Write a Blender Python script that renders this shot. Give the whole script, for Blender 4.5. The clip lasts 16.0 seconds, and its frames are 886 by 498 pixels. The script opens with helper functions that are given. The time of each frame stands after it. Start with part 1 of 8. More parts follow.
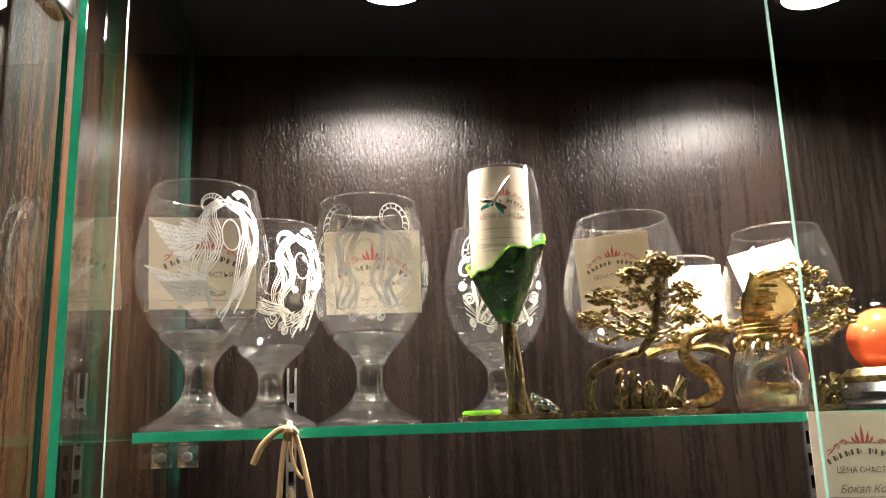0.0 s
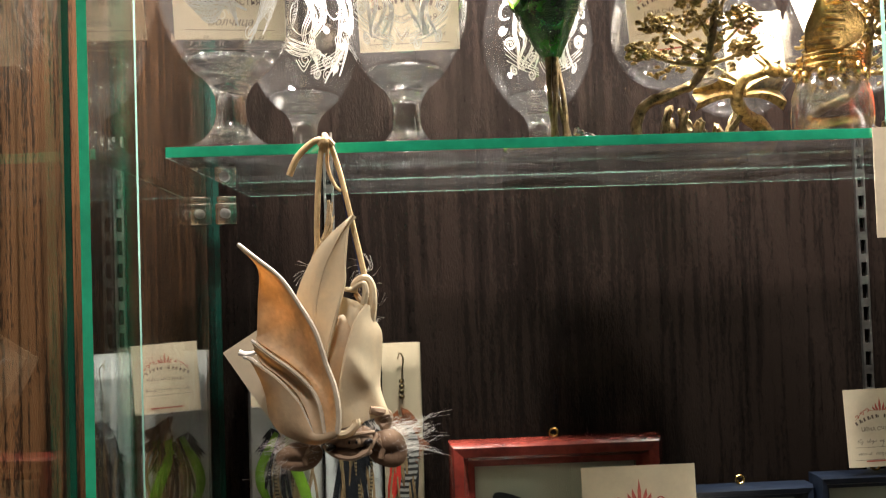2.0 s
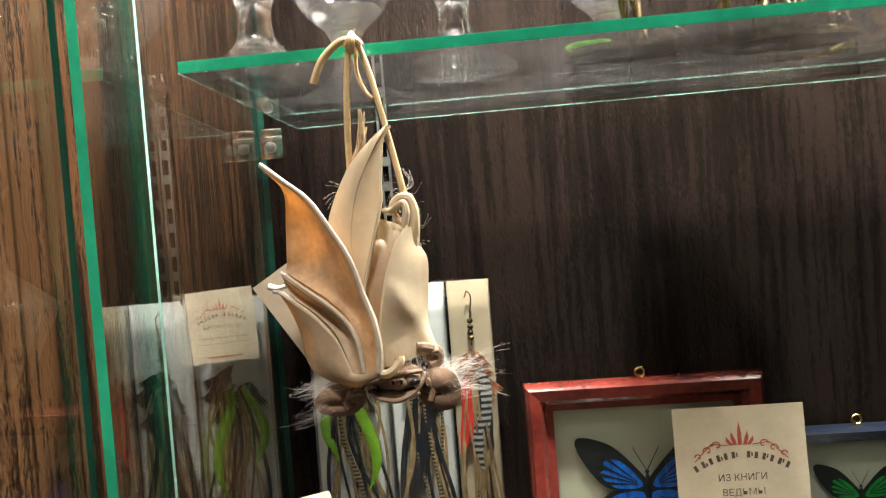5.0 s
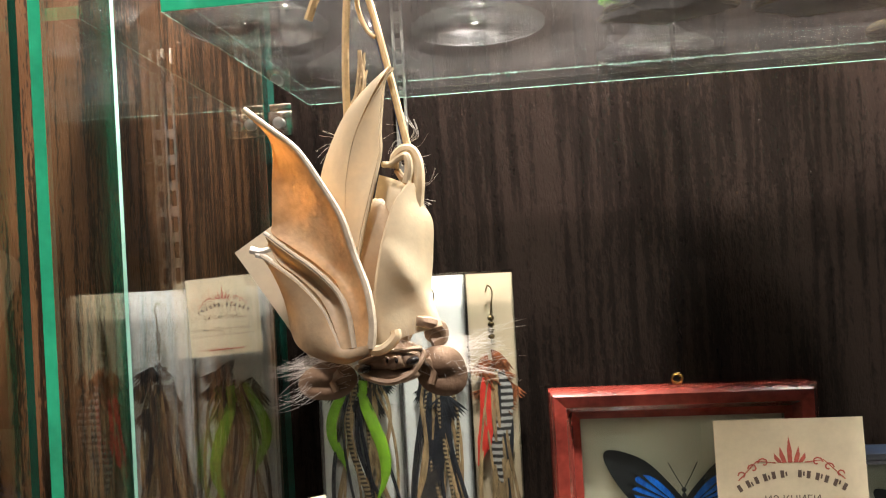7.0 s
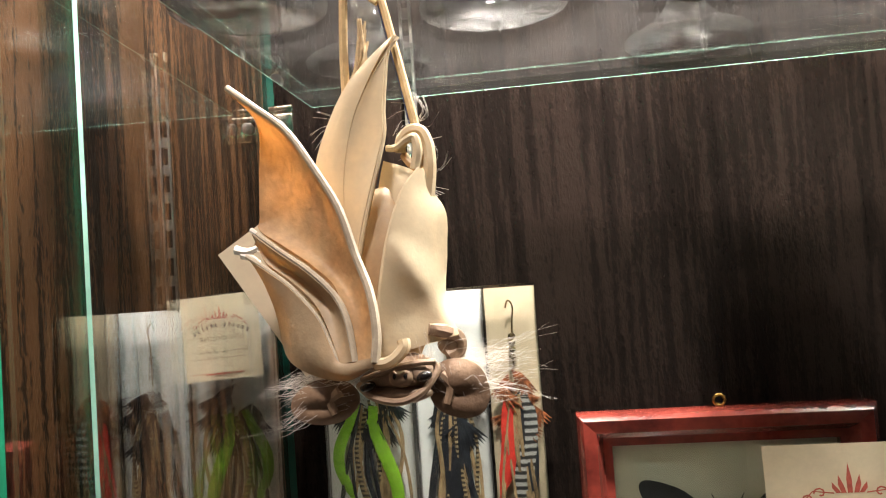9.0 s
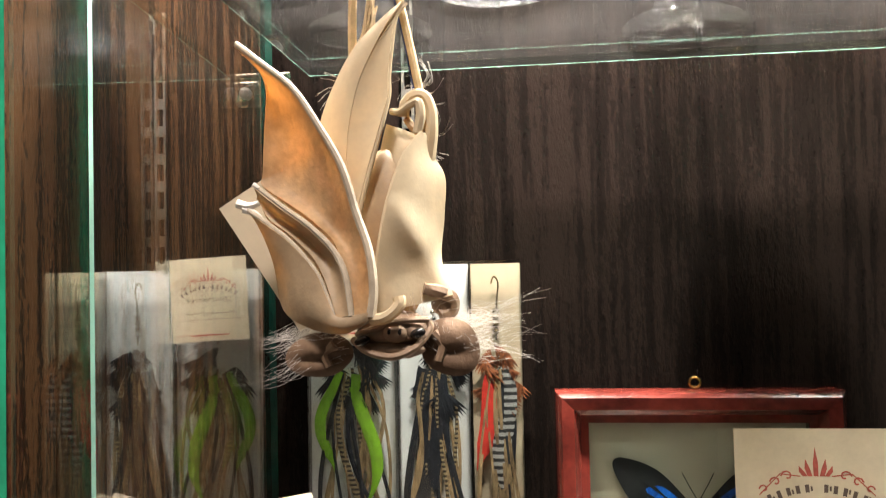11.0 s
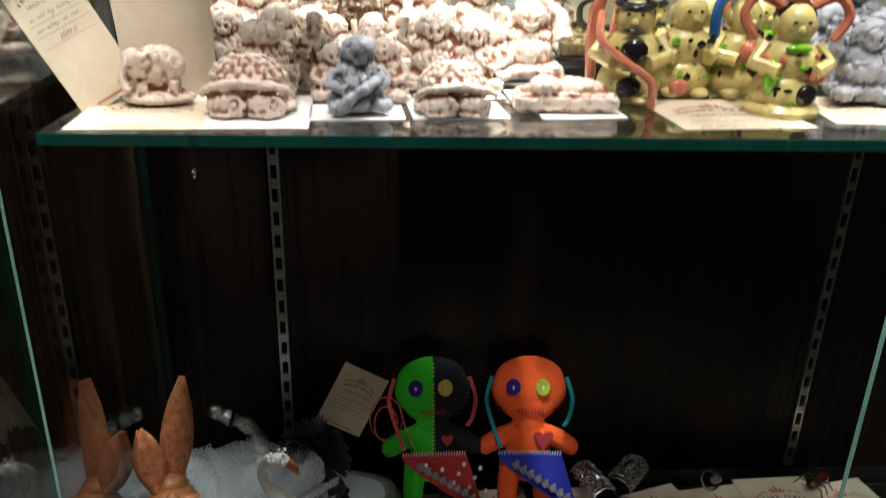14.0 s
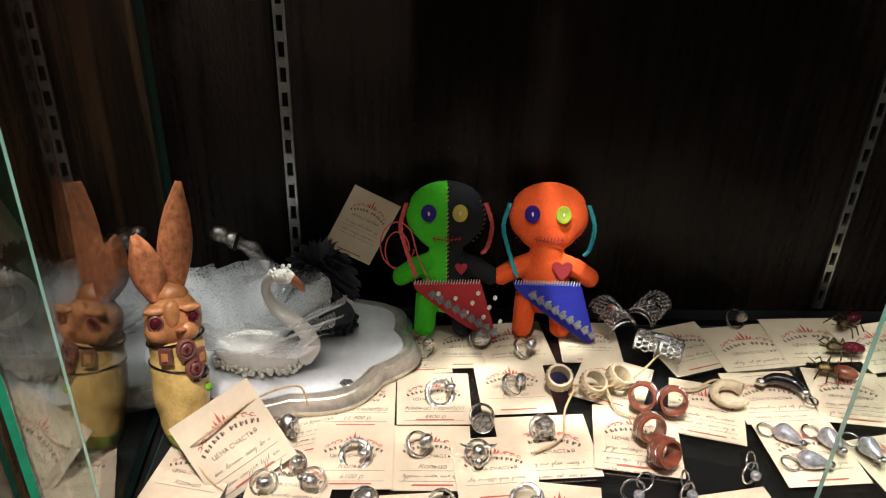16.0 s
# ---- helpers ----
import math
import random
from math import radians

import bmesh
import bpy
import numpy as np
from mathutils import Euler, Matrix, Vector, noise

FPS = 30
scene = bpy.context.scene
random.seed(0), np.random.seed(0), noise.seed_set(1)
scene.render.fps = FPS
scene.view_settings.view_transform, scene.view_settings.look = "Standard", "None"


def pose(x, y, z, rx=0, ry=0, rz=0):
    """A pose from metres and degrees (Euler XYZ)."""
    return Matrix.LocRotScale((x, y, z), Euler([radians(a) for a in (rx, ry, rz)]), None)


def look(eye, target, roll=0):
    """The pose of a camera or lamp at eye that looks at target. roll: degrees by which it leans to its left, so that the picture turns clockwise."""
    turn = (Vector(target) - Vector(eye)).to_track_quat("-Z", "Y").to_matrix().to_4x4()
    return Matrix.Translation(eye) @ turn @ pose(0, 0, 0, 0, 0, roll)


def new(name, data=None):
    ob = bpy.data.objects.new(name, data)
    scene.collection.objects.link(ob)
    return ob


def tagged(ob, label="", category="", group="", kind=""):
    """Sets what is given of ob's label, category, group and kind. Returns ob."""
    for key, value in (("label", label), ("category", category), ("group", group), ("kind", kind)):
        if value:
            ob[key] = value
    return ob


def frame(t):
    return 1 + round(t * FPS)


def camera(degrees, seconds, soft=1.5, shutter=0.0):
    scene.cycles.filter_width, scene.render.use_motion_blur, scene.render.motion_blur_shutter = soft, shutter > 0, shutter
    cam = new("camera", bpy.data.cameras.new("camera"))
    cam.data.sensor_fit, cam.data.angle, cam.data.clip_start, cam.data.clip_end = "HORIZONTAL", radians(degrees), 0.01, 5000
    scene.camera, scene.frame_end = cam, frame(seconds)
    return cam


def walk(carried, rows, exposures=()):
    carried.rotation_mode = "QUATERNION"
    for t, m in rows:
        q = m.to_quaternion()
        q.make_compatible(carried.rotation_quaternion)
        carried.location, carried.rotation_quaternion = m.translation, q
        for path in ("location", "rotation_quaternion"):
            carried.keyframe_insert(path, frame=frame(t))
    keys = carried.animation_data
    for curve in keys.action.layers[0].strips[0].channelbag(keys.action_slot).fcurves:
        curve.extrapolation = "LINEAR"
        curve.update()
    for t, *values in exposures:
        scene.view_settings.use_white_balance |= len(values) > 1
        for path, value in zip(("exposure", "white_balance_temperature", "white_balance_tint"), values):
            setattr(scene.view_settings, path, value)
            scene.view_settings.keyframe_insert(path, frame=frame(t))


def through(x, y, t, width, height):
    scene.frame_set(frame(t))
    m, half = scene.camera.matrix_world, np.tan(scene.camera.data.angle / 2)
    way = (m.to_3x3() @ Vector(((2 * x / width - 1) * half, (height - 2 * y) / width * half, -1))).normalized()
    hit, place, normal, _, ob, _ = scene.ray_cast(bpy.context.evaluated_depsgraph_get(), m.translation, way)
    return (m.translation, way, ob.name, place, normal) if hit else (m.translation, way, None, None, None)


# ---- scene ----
cam = camera(57.6, 16.0, soft=1.1, shutter=0.5)
PATH = [
    (0, (-0.04, 0.028, 1.479), (0.124, 1.977, 1.897), -1.8),
    (0.5, (-0.041, 0.031, 1.472), (0.118, 1.983, 1.878), -1.9),
    (1, (-0.044, 0.041, 1.452), (0.089, 2.016, 1.74), -1.9),
    (1.5, (-0.047, 0.057, 1.416), (0.048, 2.05, 1.553), -1.7),
    (2, (-0.043, 0.06, 1.404), (0.025, 2.058, 1.46), -1.9),
    (2.5, (-0.037, 0.067, 1.402), (0.021, 2.066, 1.431), -1.8),
    (3, (-0.038, 0.075, 1.401), (0.011, 2.075, 1.419), -1.7),
    (3.5, (-0.038, 0.085, 1.397), (-0.001, 2.085, 1.399), -2.0),
    (4, (-0.041, 0.096, 1.385), (-0.039, 2.096, 1.335), -1.9),
    (4.5, (-0.036, 0.099, 1.397), (-0.081, 2.099, 1.382), -2.8),
    (5, (-0.025, 0.12, 1.385), (-0.182, 2.113, 1.337), -4.5),
    (7.5, (-0.019, 0.184, 1.355), (-0.27, 2.167, 1.412), -3.1),
    (8, (-0.025, 0.201, 1.352), (-0.29, 2.181, 1.44), -3.3),
    (8.5, (-0.022, 0.217, 1.348), (-0.292, 2.196, 1.439), -4.2),
    (8.7, (-0.024, 0.22, 1.347), (-0.297, 2.199, 1.441), -4.2),
    (10.8, (-0.03, 0.21, 1.341), (-0.255, 2.196, 1.408), -1.2),
    (11, (-0.031, 0.211, 1.338), (-0.258, 2.197, 1.394), -1.2),
    (11.5, (-0.028, 0.214, 1.33), (-0.254, 2.201, 1.33), -0.6),
    (12, (-0.018, 0.21, 1.299), (-0.225, 2.194, 1.146), 0.4),
    (12.5, (-0.018, 0.201, 1.245), (-0.167, 2.153, 0.835), 1.5),
    (12.6, (-0.027, 0.199, 1.232), (-0.122, 2.142, 0.766), 2.0),
    (13, (-0.033, 0.18, 1.201), (-0.02, 2.088, 0.603), 2.1),
    (13.3, (-0.042, 0.168, 1.183), (0.049, 2.058, 0.536), 2.8),
    (13.5, (-0.032, 0.161, 1.177), (0.068, 2.036, 0.49), 2.2),
    (14, (-0.02, 0.15, 1.148), (0.095, 1.992, 0.376), 1.4),
    (14.5, (-0.015, 0.153, 1.123), (0.064, 1.967, 0.286), 0.3),
    (15, (-0.016, 0.16, 1.092), (0.079, 1.923, 0.151), 1.5),
    (15.5, (-0.011, 0.159, 1.08), (0.073, 1.898, 0.095), 1.6),
    (16, (-0.014, 0.164, 1.078), (0.054, 1.885, 0.062), 1.8),
]
EXPOSURES = [(0.0, 0.02, 6500, 13), (1.0, -0.12, 6500, 13), (2.0, 0.30, 6400, 12), (3.5, 0.58, 6350, 11), (5.0, 0.75, 6350, 11), (7.5, 1.0, 6450, 14), (11.5, 1.0, 6500, 14), (12.5, 0.28, 6300, 15),
             (13.0, 0.12, 6250, 14), (13.5, 0.15, 6200, 13), (14.0, 0.7, 5900, 8), (14.5, 1.1, 5800, 6), (15.0, 1.4, 6250, 14), (15.5, 1.55, 6300, 17), (16.0, 1.62, 6300, 15)]
walk(cam, [(t, look(eye, target, roll)) for t, eye, target, roll in PATH], EXPOSURES)

# ---------------------------------------------------------------- light
world = bpy.data.worlds.new("shop_air")
scene.world = world
world.use_nodes = True
world.node_tree.nodes["Background"].inputs[0].default_value = (0.9, 0.95, 1.0, 1)
world.node_tree.nodes["Background"].inputs[1].default_value = 0.006

LAMP_X = (-0.025, 0.335)
LAMP_Y, CEIL = 0.625, 1.835
for lx in LAMP_X:
    ld = bpy.data.lights.new("cabinet_spot", "AREA")
    ld.shape, ld.size, ld.energy, ld.color = "DISK", 0.046, 10.5, (1.0, 0.89, 0.80)
    ld.spread = radians(150)
    lo = new("cabinet_spot", ld)
    lo.matrix_world = pose(lx, LAMP_Y, CEIL - 0.016, 0, 0, 0)
# lamps out of view: one before the cabinet front, one added as fill
for rx, ry, e in ((-0.12, -0.08, 19.0), (-1.1, -0.9, 2.0)):
    ld = bpy.data.lights.new("shop_ceiling_light", "AREA")
    ld.shape, ld.size, ld.energy, ld.color = "DISK", 0.22, e, (1.0, 0.89, 0.80)
    lo = new("shop_ceiling_light", ld)
    lo.matrix_world = pose(rx, ry, 2.66)

# ---------------------------------------------------------------- materials


def nodes_of(name):
    m = bpy.data.materials.new(name)
    m.use_nodes = True
    return m, m.node_tree, m.node_tree.nodes["Principled BSDF"]


def ramp(nt, fac, stops):
    r = nt.nodes.new("ShaderNodeValToRGB")
    nt.links.new(fac, r.inputs[0])
    els = r.color_ramp.elements
    while len(els) < len(stops):
        els.new(0.5)
    for e, (p, c) in zip(els, stops):
        e.position, e.color = p, (*c, 1)
    return r.outputs[0]


def coords(nt, scale=(1, 1, 1)):
    tc = nt.nodes.new("ShaderNodeTexCoord")
    mp = nt.nodes.new("ShaderNodeMapping")
    mp.inputs["Scale"].default_value = scale
    nt.links.new(tc.outputs["Object"], mp.inputs[0])
    return mp.outputs[0]


def noise_tex(nt, vec, scale, detail=4, rough=0.55):
    n = nt.nodes.new("ShaderNodeTexNoise")
    n.inputs["Scale"].default_value, n.inputs["Detail"].default_value, n.inputs["Roughness"].default_value = scale, detail, rough
    nt.links.new(vec, n.inputs["Vector"])
    return n.outputs[0]


def bump(nt, b, height, strength, dist):
    k = nt.nodes.new("ShaderNodeBump")
    k.inputs["Strength"].default_value, k.inputs["Distance"].default_value = strength, dist
    nt.links.new(height, k.inputs["Height"])
    nt.links.new(k.outputs[0], b.inputs["Normal"])


def plain(name, base, rough=0.5, metal=0.0, vary=0.25, size=60.0, relief=0.0006, coat=0.0, sub=0.0, stretch=(1, 1, 1), tint=None):
    """A surface with two scales of variation round a base colour."""
    m, nt, b = nodes_of(name)
    v = coords(nt, stretch)
    a = noise_tex(nt, v, size, 5, 0.6)
    c = noise_tex(nt, v, size * 7, 3, 0.6)
    mix = nt.nodes.new("ShaderNodeMath")
    mix.operation = "MULTIPLY_ADD"
    mix.inputs[1].default_value = 0.35
    nt.links.new(c, mix.inputs[0])
    nt.links.new(a, mix.inputs[2])
    lo = tuple(max(0, x * (1 - vary)) for x in base)
    hi = tuple(min(1, x * (1 + vary)) for x in (tint or base))
    nt.links.new(ramp(nt, mix.outputs[0], ((0.42, lo), (0.92, hi))), b.inputs["Base Color"])
    b.inputs["Roughness"].default_value, b.inputs["Metallic"].default_value = rough, metal
    b.inputs["Coat Weight"].default_value = coat
    if sub:
        b.inputs["Subsurface Weight"].default_value, b.inputs["Subsurface Scale"].default_value = sub, 0.004
    if relief:
        bump(nt, b, mix.outputs[0], 0.6, relief)
    return m


def laminate(name, dark, light, streak, rough, glossy_grain, sheen):
    """Embossed wood laminate with upright grain."""
    m, nt, b = nodes_of(name)
    v = coords(nt, (1, 1, 0.045))
    a = noise_tex(nt, v, 170, 6, 0.66)
    fine = noise_tex(nt, coords(nt, (1, 1, 0.36)), 620, 3, 0.6)
    wide = noise_tex(nt, coords(nt, (1, 1, 0.12)), 14, 3, 0.5)
    add = nt.nodes.new("ShaderNodeMath")
    add.operation = "MULTIPLY_ADD"
    add.inputs[1].default_value = 0.45
    nt.links.new(fine, add.inputs[0])
    nt.links.new(a, add.inputs[2])
    add2 = nt.nodes.new("ShaderNodeMath")
    add2.operation = "MULTIPLY_ADD"
    add2.inputs[1].default_value = 0.5
    nt.links.new(wide, add2.inputs[0])
    nt.links.new(add.outputs[0], add2.inputs[2])
    nt.links.new(ramp(nt, add2.outputs[0], ((0.72, dark), (0.97, light), (1.0, streak))), b.inputs["Base Color"])
    b.inputs["Roughness"].default_value = rough
    b.inputs["Specular IOR Level"].default_value = sheen
    bump(nt, b, fine, glossy_grain, 0.0011)
    return m


def clear(name, tint, rough=0.0, gloss=1.0, base=0.045, power=5.0):
    """Clear thin glass: passes light straight, mirrors by Fresnel."""
    m = bpy.data.materials.new(name)
    m.use_nodes = True
    nt = m.node_tree
    nt.nodes.clear()
    out = nt.nodes.new("ShaderNodeOutputMaterial")
    tr, gl, mx, lw, pw, ma = (nt.nodes.new(k) for k in ("ShaderNodeBsdfTransparent", "ShaderNodeBsdfGlossy", "ShaderNodeMixShader", "ShaderNodeLayerWeight", "ShaderNodeMath", "ShaderNodeMath"))
    tr.inputs[0].default_value = (*tint, 1)
    gl.inputs["Roughness"].default_value = rough
    gl.inputs[0].default_value = (gloss, gloss, gloss, 1)
    lw.inputs["Blend"].default_value = 0.5
    pw.operation, ma.operation = "POWER", "MULTIPLY_ADD"
    pw.inputs[1].default_value, ma.inputs[1].default_value, ma.inputs[2].default_value = power, 1.0 - base, base
    nt.links.new(lw.outputs["Facing"], pw.inputs[0])
    nt.links.new(pw.outputs[0], ma.inputs[0])
    nt.links.new(ma.outputs[0], mx.inputs[0])
    nt.links.new(tr.outputs[0], mx.inputs[1])
    nt.links.new(gl.outputs[0], mx.inputs[2])
    nt.links.new(mx.outputs[0], out.inputs[0])
    return m


def glow(name, color, strength):
    m, nt, b = nodes_of(name)
    b.inputs["Base Color"].default_value = (0.9, 0.9, 0.9, 1)
    b.inputs["Emission Color"].default_value = (*color, 1)
    b.inputs["Emission Strength"].default_value = strength
    return m


WENGE = laminate("wenge_laminate", (0.0034, 0.0026, 0.0022), (0.0054, 0.0040, 0.0034), (0.0090, 0.0064, 0.0052), 0.22, 0.55, 0.12)
ZEBRANO = laminate("brown_wood", (0.006, 0.003, 0.0019), (0.026, 0.0125, 0.0068), (0.115, 0.050, 0.022), 0.42, 0.4, 0.16)
PANE = clear("pane_glass", (0.93, 0.965, 0.95))
PANE_SIDE = clear("coated_side_glass", (0.88, 0.91, 0.90), 0.0, 1.0, 0.07, 3.2)
# green brightened to stand in for light guided to the edge; EDGE_DARK is dimmer
EDGE = plain("glass_edge", (0.02, 0.36, 0.19), 0.12, 0, 0.35, 20, 0.0, coat=0.6)
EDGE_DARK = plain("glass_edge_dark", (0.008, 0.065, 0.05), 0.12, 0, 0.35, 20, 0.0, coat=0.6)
CLEAR = clear("goblet_glass", (0.955, 0.96, 0.955), 0.02)


def drinking_glass(name):
    """Cast glass: bends light, and lets part of it straight through."""
    m, nt, b = nodes_of(name)
    b.inputs["Base Color"].default_value = (0.98, 0.985, 0.98, 1)
    b.inputs["Transmission Weight"].default_value = 1.0
    b.inputs["Roughness"].default_value, b.inputs["IOR"].default_value = 0.0, 1.5
    out = nt.nodes["Material Output"]
    tr, mx = nt.nodes.new("ShaderNodeBsdfTransparent"), nt.nodes.new("ShaderNodeMixShader")
    tr.inputs[0].default_value = (0.96, 0.965, 0.96, 1)
    mx.inputs[0].default_value = 0.86
    gl, m2 = nt.nodes.new("ShaderNodeBsdfGlossy"), nt.nodes.new("ShaderNodeMixShader")
    gl.inputs["Roughness"].default_value, m2.inputs[0].default_value = 0.07, 0.07
    nt.links.new(tr.outputs[0], mx.inputs[1])
    nt.links.new(b.outputs[0], mx.inputs[2])
    nt.links.new(mx.outputs[0], m2.inputs[1])
    nt.links.new(gl.outputs[0], m2.inputs[2])
    nt.links.new(m2.outputs[0], out.inputs[0])
    return m


CRYSTAL = drinking_glass("cast_glass")
BOWL = clear("thin_bowl_glass", (0.965, 0.97, 0.965), 0.02, 1.0, 0.032, 5.0)


def veiled(m, amount):
    """Adds a faint scattering haze that stands in for lamp light gathered in the glass."""
    nt = m.node_tree
    out = next(n for n in nt.nodes if n.type == "OUTPUT_MATERIAL")
    tl, df, both, mx, k = (nt.nodes.new(i) for i in ("ShaderNodeBsdfTranslucent", "ShaderNodeBsdfDiffuse", "ShaderNodeMixShader", "ShaderNodeMixShader", "ShaderNodeMath"))
    tl.inputs[0].default_value = df.inputs[0].default_value = (0.85, 0.84, 0.82, 1)
    k.operation, k.inputs[1].default_value = "MULTIPLY", amount * 2
    nt.links.new(noise_tex(nt, coords(nt), 35, 5, 0.6), k.inputs[0])
    nt.links.new(k.outputs[0], mx.inputs[0])
    nt.links.new(tl.outputs[0], both.inputs[1])
    nt.links.new(df.outputs[0], both.inputs[2])
    nt.links.new(out.inputs[0].links[0].from_socket, mx.inputs[1])
    nt.links.new(both.outputs[0], mx.inputs[2])
    nt.links.new(mx.outputs[0], out.inputs[0])
    return m


SHELF_GLASS = veiled(clear("shelf_glass", (0.89, 0.918, 0.912), 0.0, 1.0, 0.055, 4.0), 0.007)
EDGE_INNER = clear("shelf_end_glass", (0.18, 0.36, 0.28), 0.05, 1.0, 0.12, 3.0)
# milky glow in place of the lamp glints that stems and bowls lack
veiled(CRYSTAL, 0.006)
veiled(BOWL, 0.007)
EDGE_PALE = plain("pale_glass_edge", (0.17, 0.33, 0.27), 0.15, 0, 0.3, 20, 0.0, coat=0.5)
PLASTIC = clear("clear_plastic", (0.9, 0.92, 0.92), 0.08)
ENGRAVED = plain("engraved_frost", (0.80, 0.80, 0.76), 0.75, 0, 0.15, 300, 0.0)
STEEL = plain("rail_steel", (0.42, 0.42, 0.41), 0.3, 1.0, 0.5, 40, 0.0002)
CHROME = plain("chrome", (0.78, 0.77, 0.74), 0.12, 1.0, 0.1, 90, 0.0)
BLACK = plain("black_panel", (0.006, 0.006, 0.007), 0.30, 0, 0.3, 30, 0.0)
CARD = plain("cream_card", (0.62, 0.53, 0.385), 0.75, 0, 0.10, 40, 0.0002)
WHITE_PAPER = plain("white_paper", (0.78, 0.77, 0.74), 0.8, 0, 0.06, 60, 0.0002)
INK = plain("dark_ink", (0.11, 0.075, 0.06), 0.8, 0, 0.2, 200, 0)
INK_RED = plain("red_ink", (0.42, 0.085, 0.06), 0.8, 0, 0.3, 300, 0)
GOLD = plain("polished_gold", (0.78, 0.53, 0.20), 0.22, 1.0, 0.25, 200, 0.0006)
ANTIQUE = plain("antique_gold", (0.075, 0.054, 0.021), 0.28, 1.0, 0.7, 260, 0.0014, tint=(0.40, 0.295, 0.12))
BRONZE = plain("dark_bronze", (0.035, 0.026, 0.014), 0.36, 1.0, 0.6, 240, 0.001, tint=(0.17, 0.125, 0.06))
GREEN_ENAMEL = plain("green_enamel", (0.001, 0.011, 0.001), 0.14, 0.0, 0.7, 90, 0.0022, coat=0.7, tint=(0.010, 0.055, 0.003))
LIME_ENAMEL = plain("lime_enamel", (0.16, 0.45, 0.02), 0.12, 0.0, 0.5, 120, 0.0006, coat=1.0)
TEAL_STONE = plain("teal_stone", (0.01, 0.22, 0.14), 0.08, 0, 0.4, 200, 0, coat=1.0)
ORANGE_BALL = plain("orange_glaze", (0.75, 0.10, 0.03), 0.12, 0, 0.2, 50, 0, coat=1.0)
BLACK_LACQUER = plain("black_lacquer", (0.012, 0.011, 0.011), 0.18, 0, 0.3, 50, 0.0003, coat=0.6)


def hide(name, base, through, amount, rough, vary, size, relief, tint=None):
    """Thin leather: part of the light from behind comes through it."""
    m = plain(name, base, rough, 0, vary, size, relief, tint=tint)
    nt = m.node_tree
    tl, mx = nt.nodes.new("ShaderNodeBsdfTranslucent"), nt.nodes.new("ShaderNodeMixShader")
    nt.links.new(ramp(nt, noise_tex(nt, coords(nt), 95, 4, 0.6), ((0.3, tuple(0.55 * c for c in through)), (0.7, through))), tl.inputs[0])
    mx.inputs[0].default_value = amount
    nt.links.new(nt.nodes["Principled BSDF"].outputs[0], mx.inputs[1])
    nt.links.new(tl.outputs[0], mx.inputs[2])
    nt.links.new(mx.outputs[0], nt.nodes["Material Output"].inputs[0])
    return m


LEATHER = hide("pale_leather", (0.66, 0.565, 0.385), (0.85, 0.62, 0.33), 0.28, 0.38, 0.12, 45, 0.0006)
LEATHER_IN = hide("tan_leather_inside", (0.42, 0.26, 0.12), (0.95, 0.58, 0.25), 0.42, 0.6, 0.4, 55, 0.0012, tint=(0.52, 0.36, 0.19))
# leather darkened: shade of folds, hem and set-back parts put into the colour
LEATHER_SHADE = hide("shaded_taupe_leather", (0.40, 0.31, 0.195), (0.85, 0.52, 0.20), 0.34, 0.55, 0.25, 50, 0.0010)
SKIN_BROWN = plain("bat_brown_leather", (0.25, 0.17, 0.11), 0.6, 0, 0.4, 90, 0.001)
CORD = plain("raw_leather_cord", (0.52, 0.37, 0.18), 0.6, 0, 0.25, 150, 0.0006)
TWINE = plain("jute_twine", (0.46, 0.34, 0.19), 0.85, 0, 0.35, 400, 0.0008)
EAR_DARK = plain("dark_ear_leather", (0.17, 0.105, 0.062), 0.7, 0, 0.4, 60, 0.0010)
LEATHER_EDGE = plain("worn_leather_edge", (0.41, 0.35, 0.26), 0.55, 0, 0.3, 60, 0.0008)
EAR_RIM = plain("taupe_leather", (0.26, 0.175, 0.11), 0.55, 0, 0.25, 120, 0.0006)
FUR = plain("white_fur", (0.72, 0.68, 0.62), 0.6, 0, 0.15, 90, 0.0)
BLUE_RIBBON = plain("blue_ribbon", (0.02, 0.035, 0.16), 0.5, 0, 0.2, 90, 0.0002)
MAHOGANY = plain("mahogany_lacquer", (0.07, 0.010, 0.008), 0.25, 0, 0.45, 25, 0.0004, coat=0.6, tint=(0.12, 0.02, 0.014))
NAVY = plain("navy_lacquer", (0.008, 0.012, 0.022), 0.28, 0, 0.3, 40, 0.0003, coat=0.4)
MAT = plain("mat_board", (0.55, 0.50, 0.40), 0.85, 0, 0.1, 30, 0.0002)
BRASS = plain("brass", (0.75, 0.5, 0.16), 0.25, 1.0, 0.15, 200, 0)
WING_BLACK = plain("butterfly_black", (0.008, 0.008, 0.010), 0.6, 0, 0.4, 200, 0.0002)
WING_BLUE = plain("butterfly_blue", (0.004, 0.05, 0.42), 0.35, 0.15, 0.5, 160, 0.0002, tint=(0.012, 0.16, 0.72), stretch=(1, 1, 0.4))
WING_GREEN = plain("butterfly_green", (0.006, 0.32, 0.04), 0.35, 0.15, 0.4, 160, 0.0002)
FEATHER_BROWN = plain("brown_feather", (0.13, 0.075, 0.035), 0.6, 0, 0.6, 260, 0.0003, tint=(0.3, 0.2, 0.1), stretch=(1, 1, 0.3))


